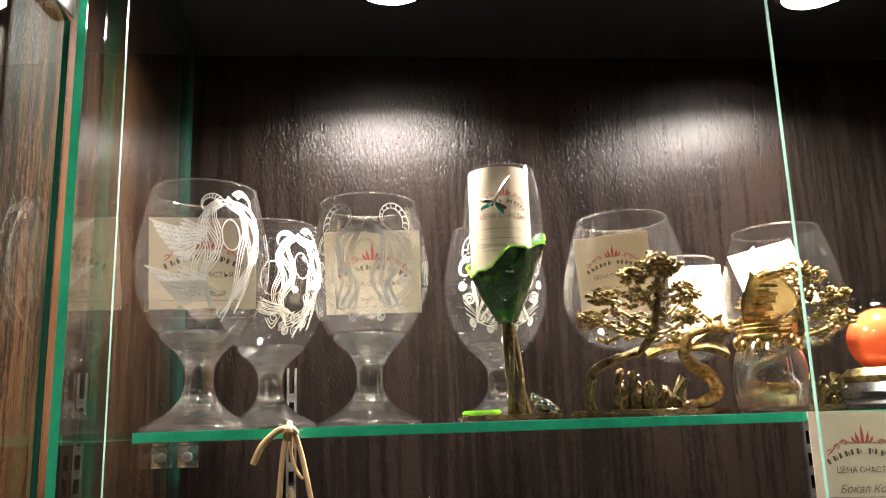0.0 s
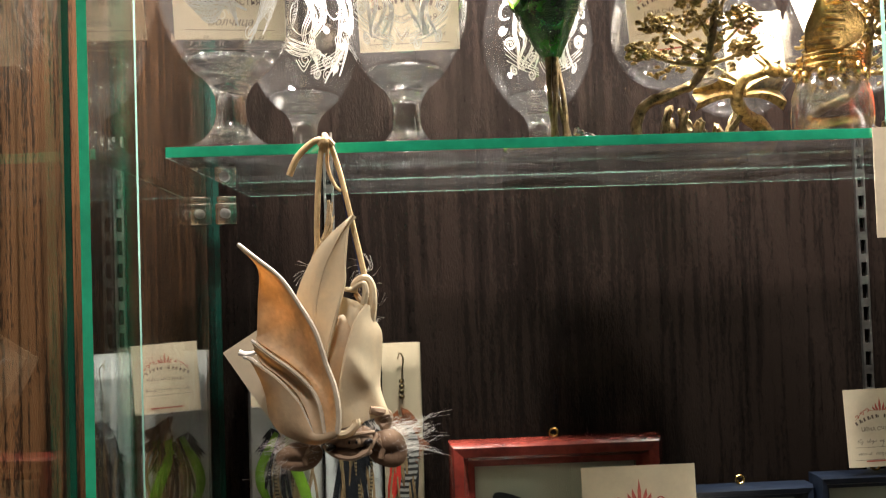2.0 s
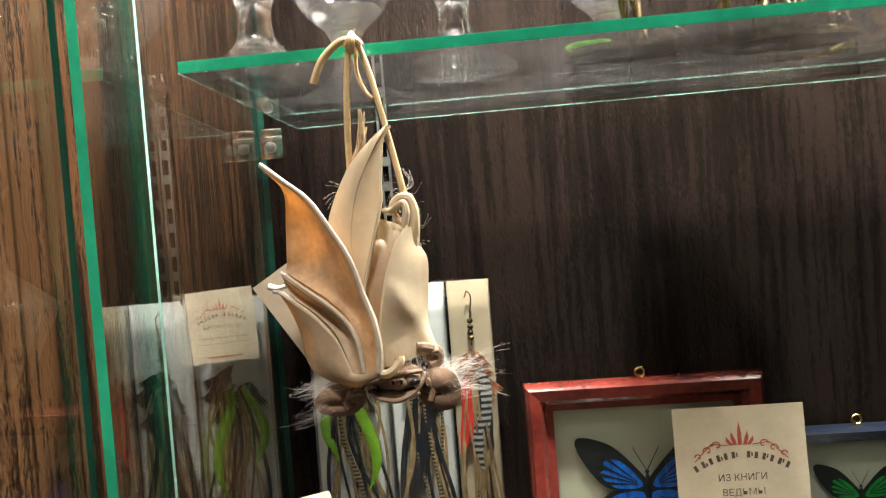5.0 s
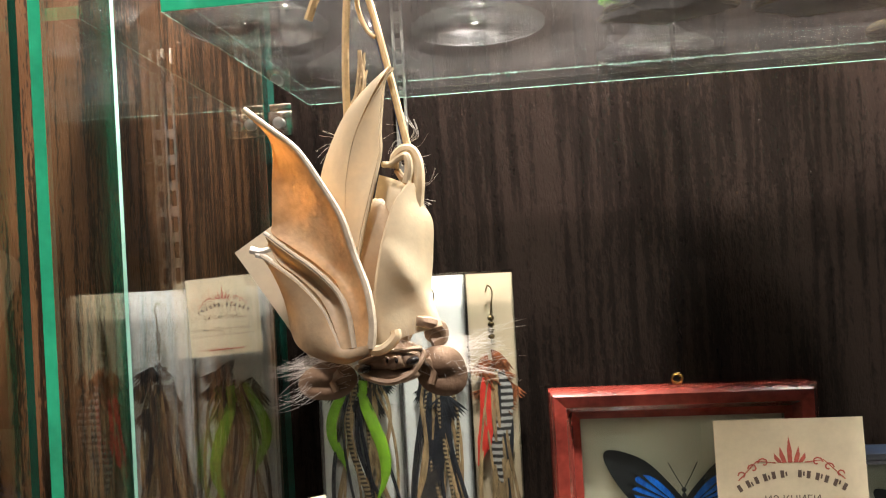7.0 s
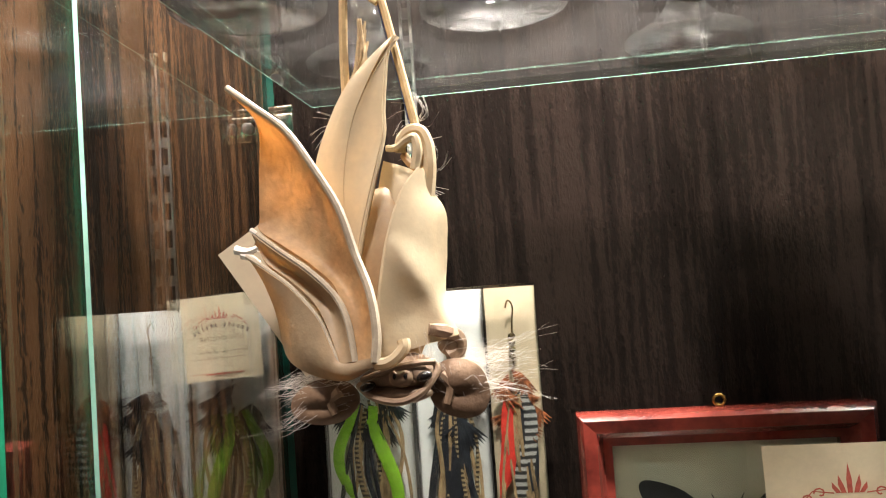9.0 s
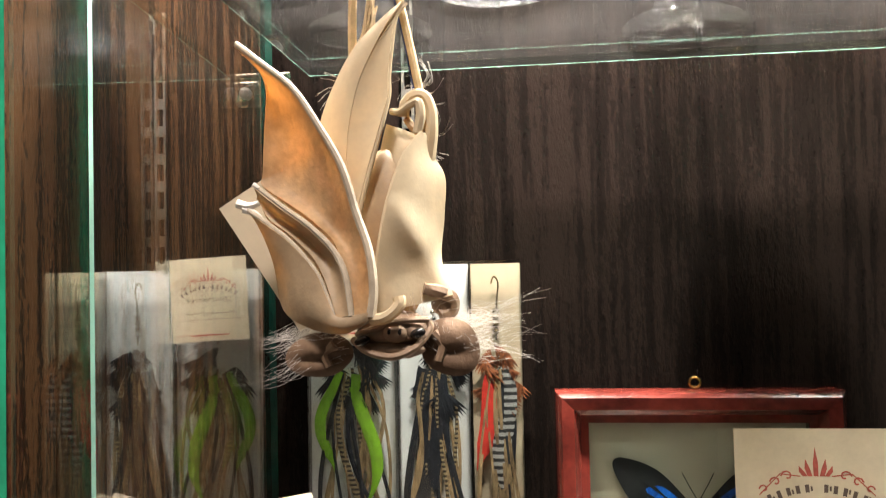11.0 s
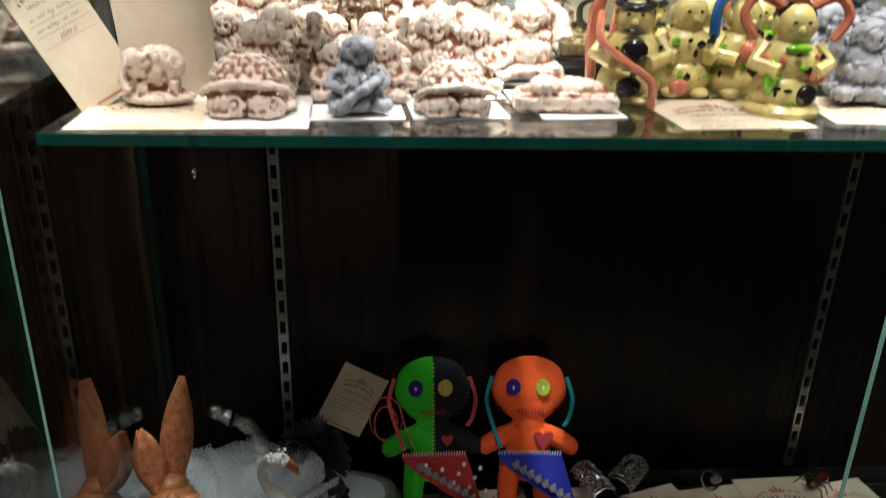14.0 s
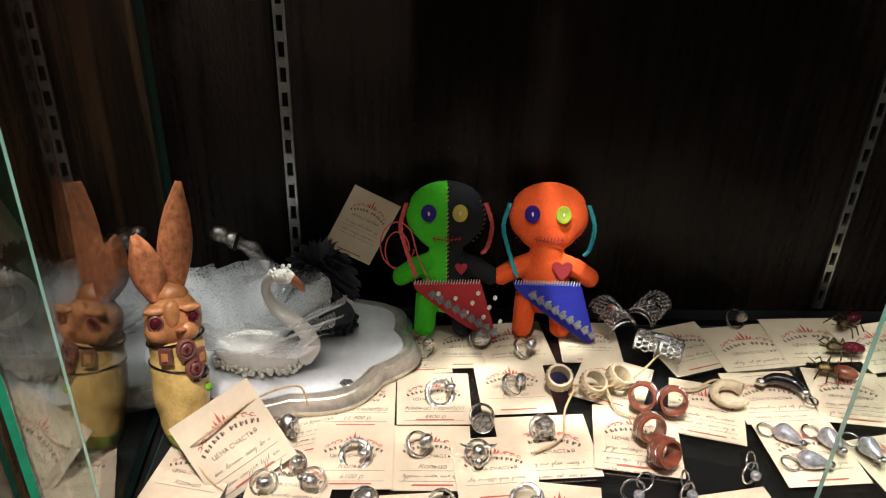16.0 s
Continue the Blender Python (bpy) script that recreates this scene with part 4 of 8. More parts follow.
def metal_base(parent, rx, ry, mat, seed):
    pad = [((rx + 0.003 * math.sin(5 * a + seed)) * math.cos(a), (ry + 0.002 * math.sin(7 * a)) * math.sin(a)) for a in [2 * math.pi * k / 36 for k in range(36)]]
    part("base_plate", rough_up(slab(pad, 0.0003, 0.005, 0.0015), 0.0012, 160, seed), mat, parent, "cast metal ground plate")


def crown_clumps(center, spread, count, size, rnd):
    """Cast leaf clumps of a tree."""
    out = []
    for k in range(count):
        a, t = rnd.uniform(0, 2 * math.pi), math.sqrt(rnd.random())
        c = Vector(center) + Vector((spread[0] * t * math.cos(a), spread[1] * rnd.uniform(-1, 1), spread[2] * t * math.sin(a)))
        out.append(rough_up(ball(c, (size * rnd.uniform(0.8, 1.3), size * 0.7, size * rnd.uniform(0.5, 0.8)), 2, (0, rnd.uniform(-30, 30), 0)), size * 0.35, 420, k))
    return merge(*out)


def tree_snifter(m, label, seed, mat):
    t = thing("tree_snifter", m, label, "brandy glass", "snifters on cast metal")
    rnd = random.Random(seed)
    snifter_bowl(t)
    metal_base(t, 0.045, 0.026, BRONZE, seed)
    limb = spline([(-0.034, -0.008, 0.004), (-0.036, -0.010, 0.022), (-0.030, -0.012, 0.034), (-0.014, -0.016, 0.041), (0.0, -0.020, 0.046), (0.004, -0.036, 0.056), (0.006, -0.046, 0.075), (0.007, -0.0495, 0.094)], 5)
    part("trunk", rough_up(tube(limb, taper(len(limb), 0.0042, 0.0024), 9), 0.0012, 260, seed), BRONZE, t, "gnarled cast trunk")
    for k, (dx, z0, ex, ez) in enumerate(((-1, 0.054, -0.036, 0.068), (-1, 0.060, -0.030, 0.082), (1, 0.055, 0.037, 0.070), (1, 0.062, 0.032, 0.086), (1, 0.076, 0.016, 0.102), (-1, 0.072, -0.010, 0.095))):
        ya = -0.036 - 0.012 * min(1, (z0 - 0.05) / 0.03)
        e = Vector((ex, -math.sqrt(max(0.0001, (radius_at(SNIFTER, ez) + 0.002) ** 2 - ex * ex)), ez))
        pts = spline([(0.003, ya, z0), ((0.003 + ex) / 2, (ya + e.y) / 2 - 0.003, (z0 + ez) / 2 - 0.003), e], 5)
        part("limb", tube(pts, taper(len(pts), 0.0017, 0.0007), 6), mat, t)
        part("leaf_clump", crown_clumps(e, (0.011, 0.003, 0.006), 40, 0.0021, rnd), mat, t)
    for band in range(5):
        z0 = 0.057 + 0.0110 * band
        half = (0.030, 0.043, 0.039, 0.027, 0.014)[band]
        tufts = []
        for k in range(int(2600 * half)):
            x, z = rnd.uniform(-half, half) + 0.003, z0 + rnd.uniform(-0.006, 0.006)
            if noise.noise(Vector((x * 90, z * 90, seed))) < -0.22:
                continue
            r = radius_at(SNIFTER, z) + rnd.uniform(0.0015, 0.0045)
            if abs(x) < r * 0.97:
                e2 = rnd.uniform(0.0014, 0.0024)
                tufts.append(rough_up(ball((x, -math.sqrt(r * r - x * x), z), (e2 * 1.25, e2, e2 * 0.75), 1, (0, rnd.uniform(-40, 40), 0)), e2 * 0.3, 500, k))
        part("leaf_clump", merge(*tufts), mat, t)
    part("leaf_clump", crown_clumps((0.007, -0.046, 0.104), (0.010, 0.003, 0.009), 40, 0.0021, rnd), mat, t)
    for k in range(9):
        x = rnd.uniform(-0.018, 0.036)
        h = rnd.uniform(0.012, 0.034)
        bm = merge(tube(spline([(x, -0.006, 0.003), (x + rnd.uniform(-0.003, 0.003), -0.008, h * 0.6), (x + rnd.uniform(-0.004, 0.004), -0.007, h)], 4), taper(9, 0.004, 0.0018), 8), ball((x + 0.002, -0.006, h * 0.5), (0.005, 0.004, h * 0.3), 2), tube([(x, -0.008, h * 0.6), (x + rnd.uniform(-0.006, 0.006), -0.012, h * 0.9)], [0.002, 0.0012], 6))
        part("root_figure", rough_up(bm, 0.0022, 300, k), BRONZE, t, "small cast shape among the roots")
    return t


tree_snifter(pose(0.146, 0.612, SH1), "brandy glass cradled by a cast bronze tree on a rocky base", 5, ANTIQUE)
price_card(upright(0.141, 0.622, 1.584, -8, -16, 5), 0.056, 0.062, "cream price card leaning inside a brandy glass", 3, hand=("~",))


def dragon_snifter(m, label):
    t = thing("dragon_snifter", m, label, "brandy glass", "snifters on cast metal")
    snifter_bowl(t, 0.88)
    metal_base(t, 0.034, 0.024, BRONZE, 9)
    body = spline([(-0.018, -0.01, 0.005), (0.005, -0.018, 0.010), (0.018, -0.012, 0.018), (0.012, -0.01, 0.032), (-0.004, -0.018, 0.04), (-0.014, -0.03, 0.05), (-0.012, -0.04, 0.062), (0.004, -0.044, 0.066)], 6)
    part("body", rough_up(tube(body, [0.002 + 0.004 * math.sin(math.pi * min(1, 0.15 + 0.85 * i / (len(body) - 1))) for i in range(len(body))], 10), 0.0009, 420, 2), ANTIQUE, t, "coiled scaly dragon body")
    part("head", rough_up(merge(ball((0.008, -0.046, 0.067), (0.008, 0.005, 0.005), 3, (0, 15, 0)), ball((0.016, -0.047, 0.064), (0.005, 0.0035, 0.003), 2), tube([(0.004, -0.043, 0.071), (-0.004, -0.04, 0.079)], [0.0016, 0.0004], 6), tube([(0.004, -0.049, 0.071), (-0.004, -0.05, 0.078)], [0.0016, 0.0004], 6)), 0.0006, 300), ANTIQUE, t)
    for sg in (-1, 1):
        rows = []
        for j in range(6):
            q = j / 5
            rows.append([(-0.01 + sg * 0.034 * q, -0.036 + 0.012 * q - 0.006 * math.sin(4 * u * math.pi) * q, 0.052 + (0.030 * u - 0.008) * (0.3 + q) + 0.004 * math.sin(3 * q)) for u in [k / 8 for k in range(9)]])
        part("wing", skin(rows, 0.0012), ANTIQUE, t, "ribbed gold wing")
    return t


dragon_snifter(pose(0.219, 0.692, SH1), "brandy glass wound by a cast golden dragon")
price_card(upright(0.232, 0.690, 1.575, -5, 6, 0), 0.046, 0.058, "cream price card standing inside a brandy glass", 5, hand=("~",), sheet_mat=None)
tree_snifter(pose(0.289, 0.655, SH1, 0, 0, -20), "brandy glass with a cast golden tree, behind a cobra glass", 8, ANTIQUE)
price_card(upright(0.283, 0.655, 1.585, -12, 14, 14), 0.054, 0.058, "cream price card leaning inside a brandy glass", 6, hand=("~",))


def cobra_glass(m):
    t = thing("cobra_glass", m, "clear upturned tumbler topped by a polished gold cobra", "cobra glass")
    o = [(p.x, p.y) for p in spline([(0.020, 0.0005, 0), (0.0235, 0.004, 0), (0.0255, 0.020, 0), (0.024, 0.036, 0), (0.0195, 0.047, 0), (0.017, 0.051, 0)], 5)]
    part("tumbler", lathe([(0, 0.0005)] + o + [(r - 0.0016, max(z, 0.004)) for r, z in reversed(o)] + [(0, 0.004)], 56), CRYSTAL, t, "rounded clear tumbler")
    part("collar", merge(lathe([(0.016, 0.051), (0.0195, 0.052), (0.0185, 0.056), (0.0195, 0.060), (0.016, 0.0612), (0, 0.0612)], 40), *[tube([((0.0192 + 0.0008 * math.sin(k * 1.7)) * math.cos(2 * math.pi * k / 36), (0.0192 + 0.0008 * math.sin(k * 1.7)) * math.sin(2 * math.pi * k / 36), z) for k in range(37)], 0.0011, 6, False) for z in (0.053, 0.0575, 0.0605)]), GOLD, t, "gold rope collar")
    for k in range(11):
        a = 2 * math.pi * k / 11
        part("drip", ball((0.0205 * math.cos(a), 0.0205 * math.sin(a), 0.0475 + 0.002 * math.sin(3 * a)), (0.0032, 0.0032, 0.005), 2), GOLD, t)
    hood = []
    for j in range(15):
        u = j / 14
        w = 0.0085 + 0.0125 * math.sin(math.pi * min(1, 0.05 + u * 0.95)) ** 1.3
        cx, cy, z = -0.006 + 0.010 * math.sin(3.0 * u), 0.004 - 0.012 * u * u, 0.060 + 0.034 * u
        hood.append([(cx + w * math.cos(a), cy + (0.0052 - 0.0030 * abs(math.cos(a))) * math.sin(a) - 0.004 * math.cos(a) ** 2, z + 0.005 * u * math.cos(a) ** 2) for a in [2 * math.pi * k / 24 for k in range(25)]])
    part("hood", rough_up(skin(hood), 0.0005, 420, 4), GOLD, t, "spread gold cobra hood")
    for k in range(5):
        z = 0.066 + 0.0055 * k
        part("belly_scale", tube([(-0.005 + 0.006 * math.sin(0.4 * k) + 0.007 * math.sin(a), -0.0045 - 0.001 * k - 0.0015 * math.cos(a), z) for a in [-1.2 + 0.3 * q for q in range(9)]], 0.0009, 6), ANTIQUE, t)
    part("head", rough_up(merge(ball((0.004, -0.010, 0.097), (0.0125, 0.0068, 0.0042), 3, (0, -14, 0)), ball((0.014, -0.012, 0.0985), (0.0065, 0.005, 0.0032), 2), ball((0.010, -0.0165, 0.100), 0.0013, 1)), 0.0004, 300), GOLD, t)
    coil = spline([(0.014 * math.cos(a), 0.014 * math.sin(a), 0.008 + 0.0012 * k) for k, a in enumerate([x * 0.8 for x in range(12)])], 4)
    part("tail_coil", rough_up(tube(coil, taper(len(coil), 0.0042, 0.002), 9), 0.0006, 400), GOLD, t, "gold tail coiled inside")
    return t


cobra_glass(pose(0.237, 0.585, SH1))


def cloche(m):
    t = thing("glass_dome", m, "glass dome over a glazed orange ball on a black lacquered base", "glass dome")
    part("base", lathe([(0, 0), (0.058, 0), (0.060, 0.004), (0.056, 0.009), (0.058, 0.013), (0.052, 0.020), (0, 0.0205)], 56), BLACK_LACQUER, t, "black turned base")
    part("plinth", rough_up(lathe([(0, 0.0206), (0.030, 0.0206), (0.034, 0.026), (0.028, 0.032), (0, 0.033)], 40), 0.0012, 200), ANTIQUE, t, "red and gold carved plinth")
    part("ball", lathe([(0.026 * math.sin(a), 0.055 - 0.026 * math.cos(a)) for a in [math.pi * k / 24 for k in range(25)]], 48), ORANGE_BALL, t, "glossy orange ball")
    dome = [(0.046, 0.021), (0.046, 0.045), (0.044, 0.062), (0.036, 0.080), (0.020, 0.091), (0, 0.094)]
    part("dome", lathe([(p.x, p.y) for p in spline([(r, z, 0) for r, z in dome], 6)], 56), CLEAR, t, "clear glass dome")
    return t


cloche(pose(0.368, 0.655, SH1))
wf = [[(0.29 + 0.12 * u, 0.475 + 0.03 * u, SH1 + 0.04 - 0.05 * u + 0.02 * v * (0.1 + u)) for v in [k / 3 for k in range(4)]] for u in [j / 10 for j in range(11)]]
single("paper_leaflet", skin(wf, 0.0003), WHITE_PAPER, Matrix.Identity(4), "white curled paper leaflet at the shelf edge", "leaflet")
price_card(upright(0.250, 0.506, 1.446, -3, 2, -1), 0.063, 0.063, "cream price card hanging at the front of the shelf", 7, hand=("Бокал Кобр", "12'000 р"))

# ---------------------------------------------------------------- the hanging leather bat
CM = 0.01


def cm(pts):
    return [Vector((x * CM, y * CM, z * CM)) for x, y, z in pts]


def web(a, b, n, sag, thick=0.0012):
    """Leather stretched between two edge lines."""
    A, B = spline(cm(a), 7), spline(cm(b), 7)
    m = min(len(A), len(B))
    pick = lambda L, k: L[round(k * (len(L) - 1) / (m - 1))]
    rows = []
    for k in range(m):
        p, q = pick(A, k), pick(B, k)
        rows.append([p.lerp(q, j / n) + Vector((0, sag * CM * math.sin(math.pi * j / n) * math.sin(math.pi * k / (m - 1)), 0)) for j in range(n + 1)])
    return skin(rows, thick)


def rib(pts, r0, r1):
    p = spline(cm(pts), 7)
    return tube(p, [r * CM for r in taper(len(p), r0, r1)], 8)


# inner side, outer side and edges of the hanging bat, in centimetres round its chin
bat = thing("leather_bat", pose(-0.0813, 0.497, 1.3148), "pale leather bat hanging head down, wings folded, white hair", "bat ornament")
ridge1 = [(-5.57, -0.6, 10.73), (-4.54, -0.9, 9.9), (-3.3, -1.1, 8.85), (-2.3, -1.4, 7.4), (-1.5, -1.6, 6.0), (-1.0, -1.7, 4.4), (-0.54, -1.9, 3.1), (-0.36, -2.1, 1.8), (-0.45, -2.2, 0.85)]
ridge2 = [(-4.9, -0.5, 5.5), (-3.85, -0.9, 4.75), (-2.75, -1.3, 4.0), (-1.8, -1.65, 3.1), (-1.34, -1.95, 2.2), (-1.13, -2.15, 0.9)]
ridge3 = [(-5.5, -0.2, 4.8), (-4.6, -0.6, 4.25), (-3.5, -1.0, 3.45), (-2.5, -1.45, 2.4), (-2.0, -1.8, 1.45), (-1.66, -2.05, 0.7)]
hem = [(-4.8, 0.2, 4.15), (-4.4, 0.2, 2.7), (-4.25, 0.2, 1.55), (-3.7, -0.6, 0.9), (-2.65, -1.4, 0.5), (-1.4, -2.05, 0.38), (-0.46, -2.2, 0.77)]
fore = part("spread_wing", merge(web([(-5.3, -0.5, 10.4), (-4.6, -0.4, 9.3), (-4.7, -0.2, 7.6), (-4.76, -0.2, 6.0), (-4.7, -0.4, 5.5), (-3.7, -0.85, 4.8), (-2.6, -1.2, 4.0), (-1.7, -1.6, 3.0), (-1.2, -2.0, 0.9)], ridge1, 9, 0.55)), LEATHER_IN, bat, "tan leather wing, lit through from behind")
part("wing_fold", web([(-4.9, -0.3, 5.1), (-4.5, -0.5, 4.3), (-3.45, -0.9, 3.5), (-2.45, -1.35, 2.5), (-1.6, -2.0, 0.75)], ridge2, 7, 0.5), LEATHER_SHADE, fore, "leather fold in a shaded taupe")
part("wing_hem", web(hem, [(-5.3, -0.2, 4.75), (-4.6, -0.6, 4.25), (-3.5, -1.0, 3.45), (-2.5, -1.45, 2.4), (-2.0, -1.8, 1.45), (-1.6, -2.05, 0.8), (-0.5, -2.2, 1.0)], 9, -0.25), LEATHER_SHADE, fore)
for line, r0, r1 in ((ridge1, 0.11, 0.17), (ridge2, 0.08, 0.13), (ridge3, 0.10, 0.07)):
    part("wing_finger", rib(line, r0, r1), LEATHER_EDGE, fore, "rolled leather edge")
part("hem_edge", rib(hem, 0.04, 0.07), LEATHER_EDGE, fore)
part("wing_claw", merge(rib([(-5.75, -0.2, 4.95), (-5.3, -0.25, 4.85), (-4.75, -0.35, 4.98)], 0.17, 0.10), rib([(-5.5, -0.2, 4.75), (-5.1, -0.3, 4.6), (-4.8, -0.4, 4.4)], 0.16, 0.08), rib([(-5.02, -0.5, 5.6), (-4.8, -0.55, 5.45)], 0.10, 0.08)), FUR, fore, "white claw tips")
# middle wing pointing up, rolled along its outer edge
mid_l = [(0.58, 0.0, 12.1), (-0.34, 0.0, 11.4), (-1.25, 0.0, 10.5), (-1.93, 0.1, 9.45), (-2.55, 0.2, 8.1), (-2.75, 0.3, 7.0), (-2.7, 0.3, 5.4), (-2.2, 0.3, 3.3)]
mid_s = [(0.58, -0.05, 12.1), (-0.05, -0.2, 11.25), (-0.66, -0.25, 10.2), (-1.15, -0.25, 9.1), (-1.5, -0.25, 7.6), (-1.6, -0.25, 6.2), (-1.6, -0.25, 4.6), (-1.6, -0.4, 3.0)]
mid_r = [(0.58, 0.0, 12.1), (0.25, -0.1, 11.5), (0.1, -0.25, 10.4), (0.0, -0.35, 9.4), (-0.02, -0.45, 8.55), (-0.36, -0.6, 7.2), (-0.8, -0.7, 5.6), (-1.25, -0.7, 3.8)]
mid = part("raised_wing", web(mid_s, mid_r, 8, 0.08), LEATHER, bat, "pale leather wing pointing up")
part("wing_back", web(mid_l, mid_s, 6, -0.1), LEATHER, mid)
part("wing_edge", rib(mid_r, 0.05, 0.10), LEATHER, mid)
part("wing_edge", rib(mid_l[:6], 0.07, 0.05), LEATHER_EDGE, mid)
# folded wing with its ridge, straight outer edge and slanting crease
r_l = [(1.11, -0.3, 7.28), (0.57, -0.7, 6.5), (0.15, -1.05, 5.3), (-0.15, -1.25, 4.0), (-0.4, -1.3, 2.4), (-0.5, -1.3, 0.9)]
r_r = [(1.15, -0.2, 7.25), (1.36, 0.2, 6.5), (1.75, 0.5, 5.72), (1.70, 0.5, 4.4), (1.64, 0.35, 2.8), (2.15, -0.3, 1.45)]
fold = web(r_l, r_r, 26, -0.35)
for v in fold.verts:
    px, pz = v.co.x / CM, v.co.z / CM
    along = (px - 0.0) * 0.56 - (pz - 5.0) * 0.83
    d1 = (px - 0.0) * 0.83 + (pz - 5.0) * 0.56
    v.co.y -= CM * 0.45 * math.exp(-(d1 / (0.34 + 0.10 * max(0, along))) ** 2) * min(1, max(0, along / 2.0))
right = part("folded_wing", fold, LEATHER, bat, "pale leather wing with a slanting crease")
part("wing_edge", rib(r_l, 0.09, 0.12), LEATHER, right)
part("wing_back", web([(-0.28, 0.5, 7.75), (-0.55, 0.4, 6.3), (-0.9, 0.2, 4.4)], [(1.0, 0.5, 7.2), (0.9, 0.3, 6.0), (0.7, 0.0, 4.4)], 7, -0.25), LEATHER, right)
part("wing_knuckle", rough_up(merge(rib([(1.15, -0.9, 1.75), (1.7, -0.7, 1.62), (2.08, -0.4, 1.35), (2.05, -0.35, 0.95), (1.7, -0.5, 0.75)], 0.22, 0.30), ball((1.75 * CM, -0.3 * CM, 1.15 * CM), (0.0042, 0.004, 0.0036), 3)), 0.0006, 160), EAR_RIM, right, "furry brown leather knuckle")
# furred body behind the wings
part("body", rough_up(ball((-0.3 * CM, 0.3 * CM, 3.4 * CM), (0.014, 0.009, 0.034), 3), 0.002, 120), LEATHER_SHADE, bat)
# foot gripping the cord
foot = part("foot", rib([(0.42, 0.1, 7.95), (0.5, 0.05, 8.4), (0.85, 0.0, 8.68), (1.2, 0.05, 8.6), (1.38, 0.1, 8.1), (1.4, 0.1, 7.4), (1.3, 0.15, 6.7), (1.2, 0.2, 6.2)], 0.20, 0.30), LEATHER, bat, "pale leather foot gripping the cord")
part("toe", rib([(-0.05, 0.05, 8.15), (0.3, -0.05, 8.12), (0.7, -0.12, 8.35), (1.0, -0.18, 8.4), (1.08, -0.2, 7.9), (0.95, -0.15, 7.3)], 0.12, 0.20), LEATHER, foot)
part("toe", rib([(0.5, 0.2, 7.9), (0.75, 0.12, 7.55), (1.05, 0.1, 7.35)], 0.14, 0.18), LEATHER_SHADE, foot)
# head: brow and lip folds, snout, eyes
head = part("head", rough_up(merge(ball((0.1 * CM, -0.7 * CM, 0.25 * CM), (0.0135, 0.0095, 0.0075), 3), ball((0.2 * CM, -1.40 * CM, 0.30 * CM), (0.0105, 0.0050, 0.0042), 3), ball((0.15 * CM, -1.35 * CM, -0.30 * CM), (0.0115, 0.0055, 0.0030), 3)), 0.0009, 150, 2), SKIN_BROWN, bat, "wrinkled brown leather head")
part("lip", rib([(-1.25, -1.35, 0.05), (-0.7, -1.75, -0.32), (0.2, -1.92, -0.50), (0.95, -1.75, -0.22), (1.4, -1.4, 0.35), (1.38, -1.3, 0.62)], 0.13, 0.13), EAR_RIM, head)
part("brow", rib([(-1.1, -1.45, 0.22), (-0.4, -1.78, 0.45), (0.3, -1.88, 0.66), (0.9, -1.75, 0.72), (1.35, -1.4, 0.70)], 0.11, 0.11), EAR_RIM, head)
part("snout", rough_up(merge(ball((0.3 * CM, -1.86 * CM, 0.30 * CM), (0.0042, 0.0024, 0.0034), 3), rib([(-0.1, -1.8, 0.1), (0.1, -2.0, 0.45), (0.3, -2.02, 0.25), (0.5, -2.0, 0.45), (0.7, -1.8, 0.12)], 0.07, 0.07)), 0.0003, 300), EAR_RIM, head)
for ex, ez in ((-0.85, 0.03), (1.05, 0.27)):
    part("eye", ball((ex * CM, -1.76 * CM, ez * CM), (0.0028, 0.0018, 0.0017), 3, (0, -15, 0)), BLACK_LACQUER, head, "glossy black eye")
for nx in (0.13, 0.48):
    part("nostril", ball((nx * CM, -2.06 * CM, 0.34 * CM), (0.0007, 0.0006, 0.0011), 2), BLACK_LACQUER, head)
part("thumb", rib([(-0.45, -2.1, 0.78), (-0.05, -2.2, 0.80), (0.3, -2.2, 1.0), (0.52, -2.15, 1.28), (0.5, -2.1, 1.5)], 0.20, 0.22), LEATHER, bat, "pale leather thumb")
# ears: cupped, rolled rims
for sg, cx, cz, rx, rz, tip in ((-1, -2.5, -0.50, 1.0, 0.66, 3.5), (1, 1.98, -0.22, 0.88, 0.86, -0.75)):
    cup = []
    for j in range(9):
        u = j / 8
        row = []
        for k in range(33):
            a = 2 * math.pi * k / 32
            point = 1 + 0.30 * max(0, math.cos(a - tip)) ** 4
            row.append(((cx + rx * u * point * math.cos(a)) * CM, (-0.80 - 0.42 * (1 - u * u) + 0.26 * math.exp(-((u * math.sin(a) + 0.25) / 0.28) ** 2) * (1 - u * u) + 0.10 * u * math.cos(2 * a)) * CM, (cz + rz * u * point * math.sin(a)) * CM))
        cup.append(row)
    ear = part("ear", skin(cup, 0.0016), EAR_DARK, bat, "cupped dark brown ear")
    part("ear_rim", tube([Vector(q) for q in cup[-1]], [0.0010 + 0.0004 * math.sin(k * 0.4) for k in range(33)], 8, False), EAR_DARK, ear, "rolled brown rim")
    part("ear_fold", rib([(cx - sg * 0.55 * rx, -1.2, cz + 0.55 * rz), (cx - sg * 0.2 * rx, -1.15, cz + 0.05), (cx - sg * 0.35 * rx, -1.2, cz - 0.6 * rz)], 0.20, 0.14), EAR_RIM, ear)
    part("ear_back", rough_up(ball((cx * CM, -0.42 * CM, cz * CM), (rx * 0.0085, 0.0045, rz * 0.0085), 3), 0.0010, 130), EAR_RIM, ear)
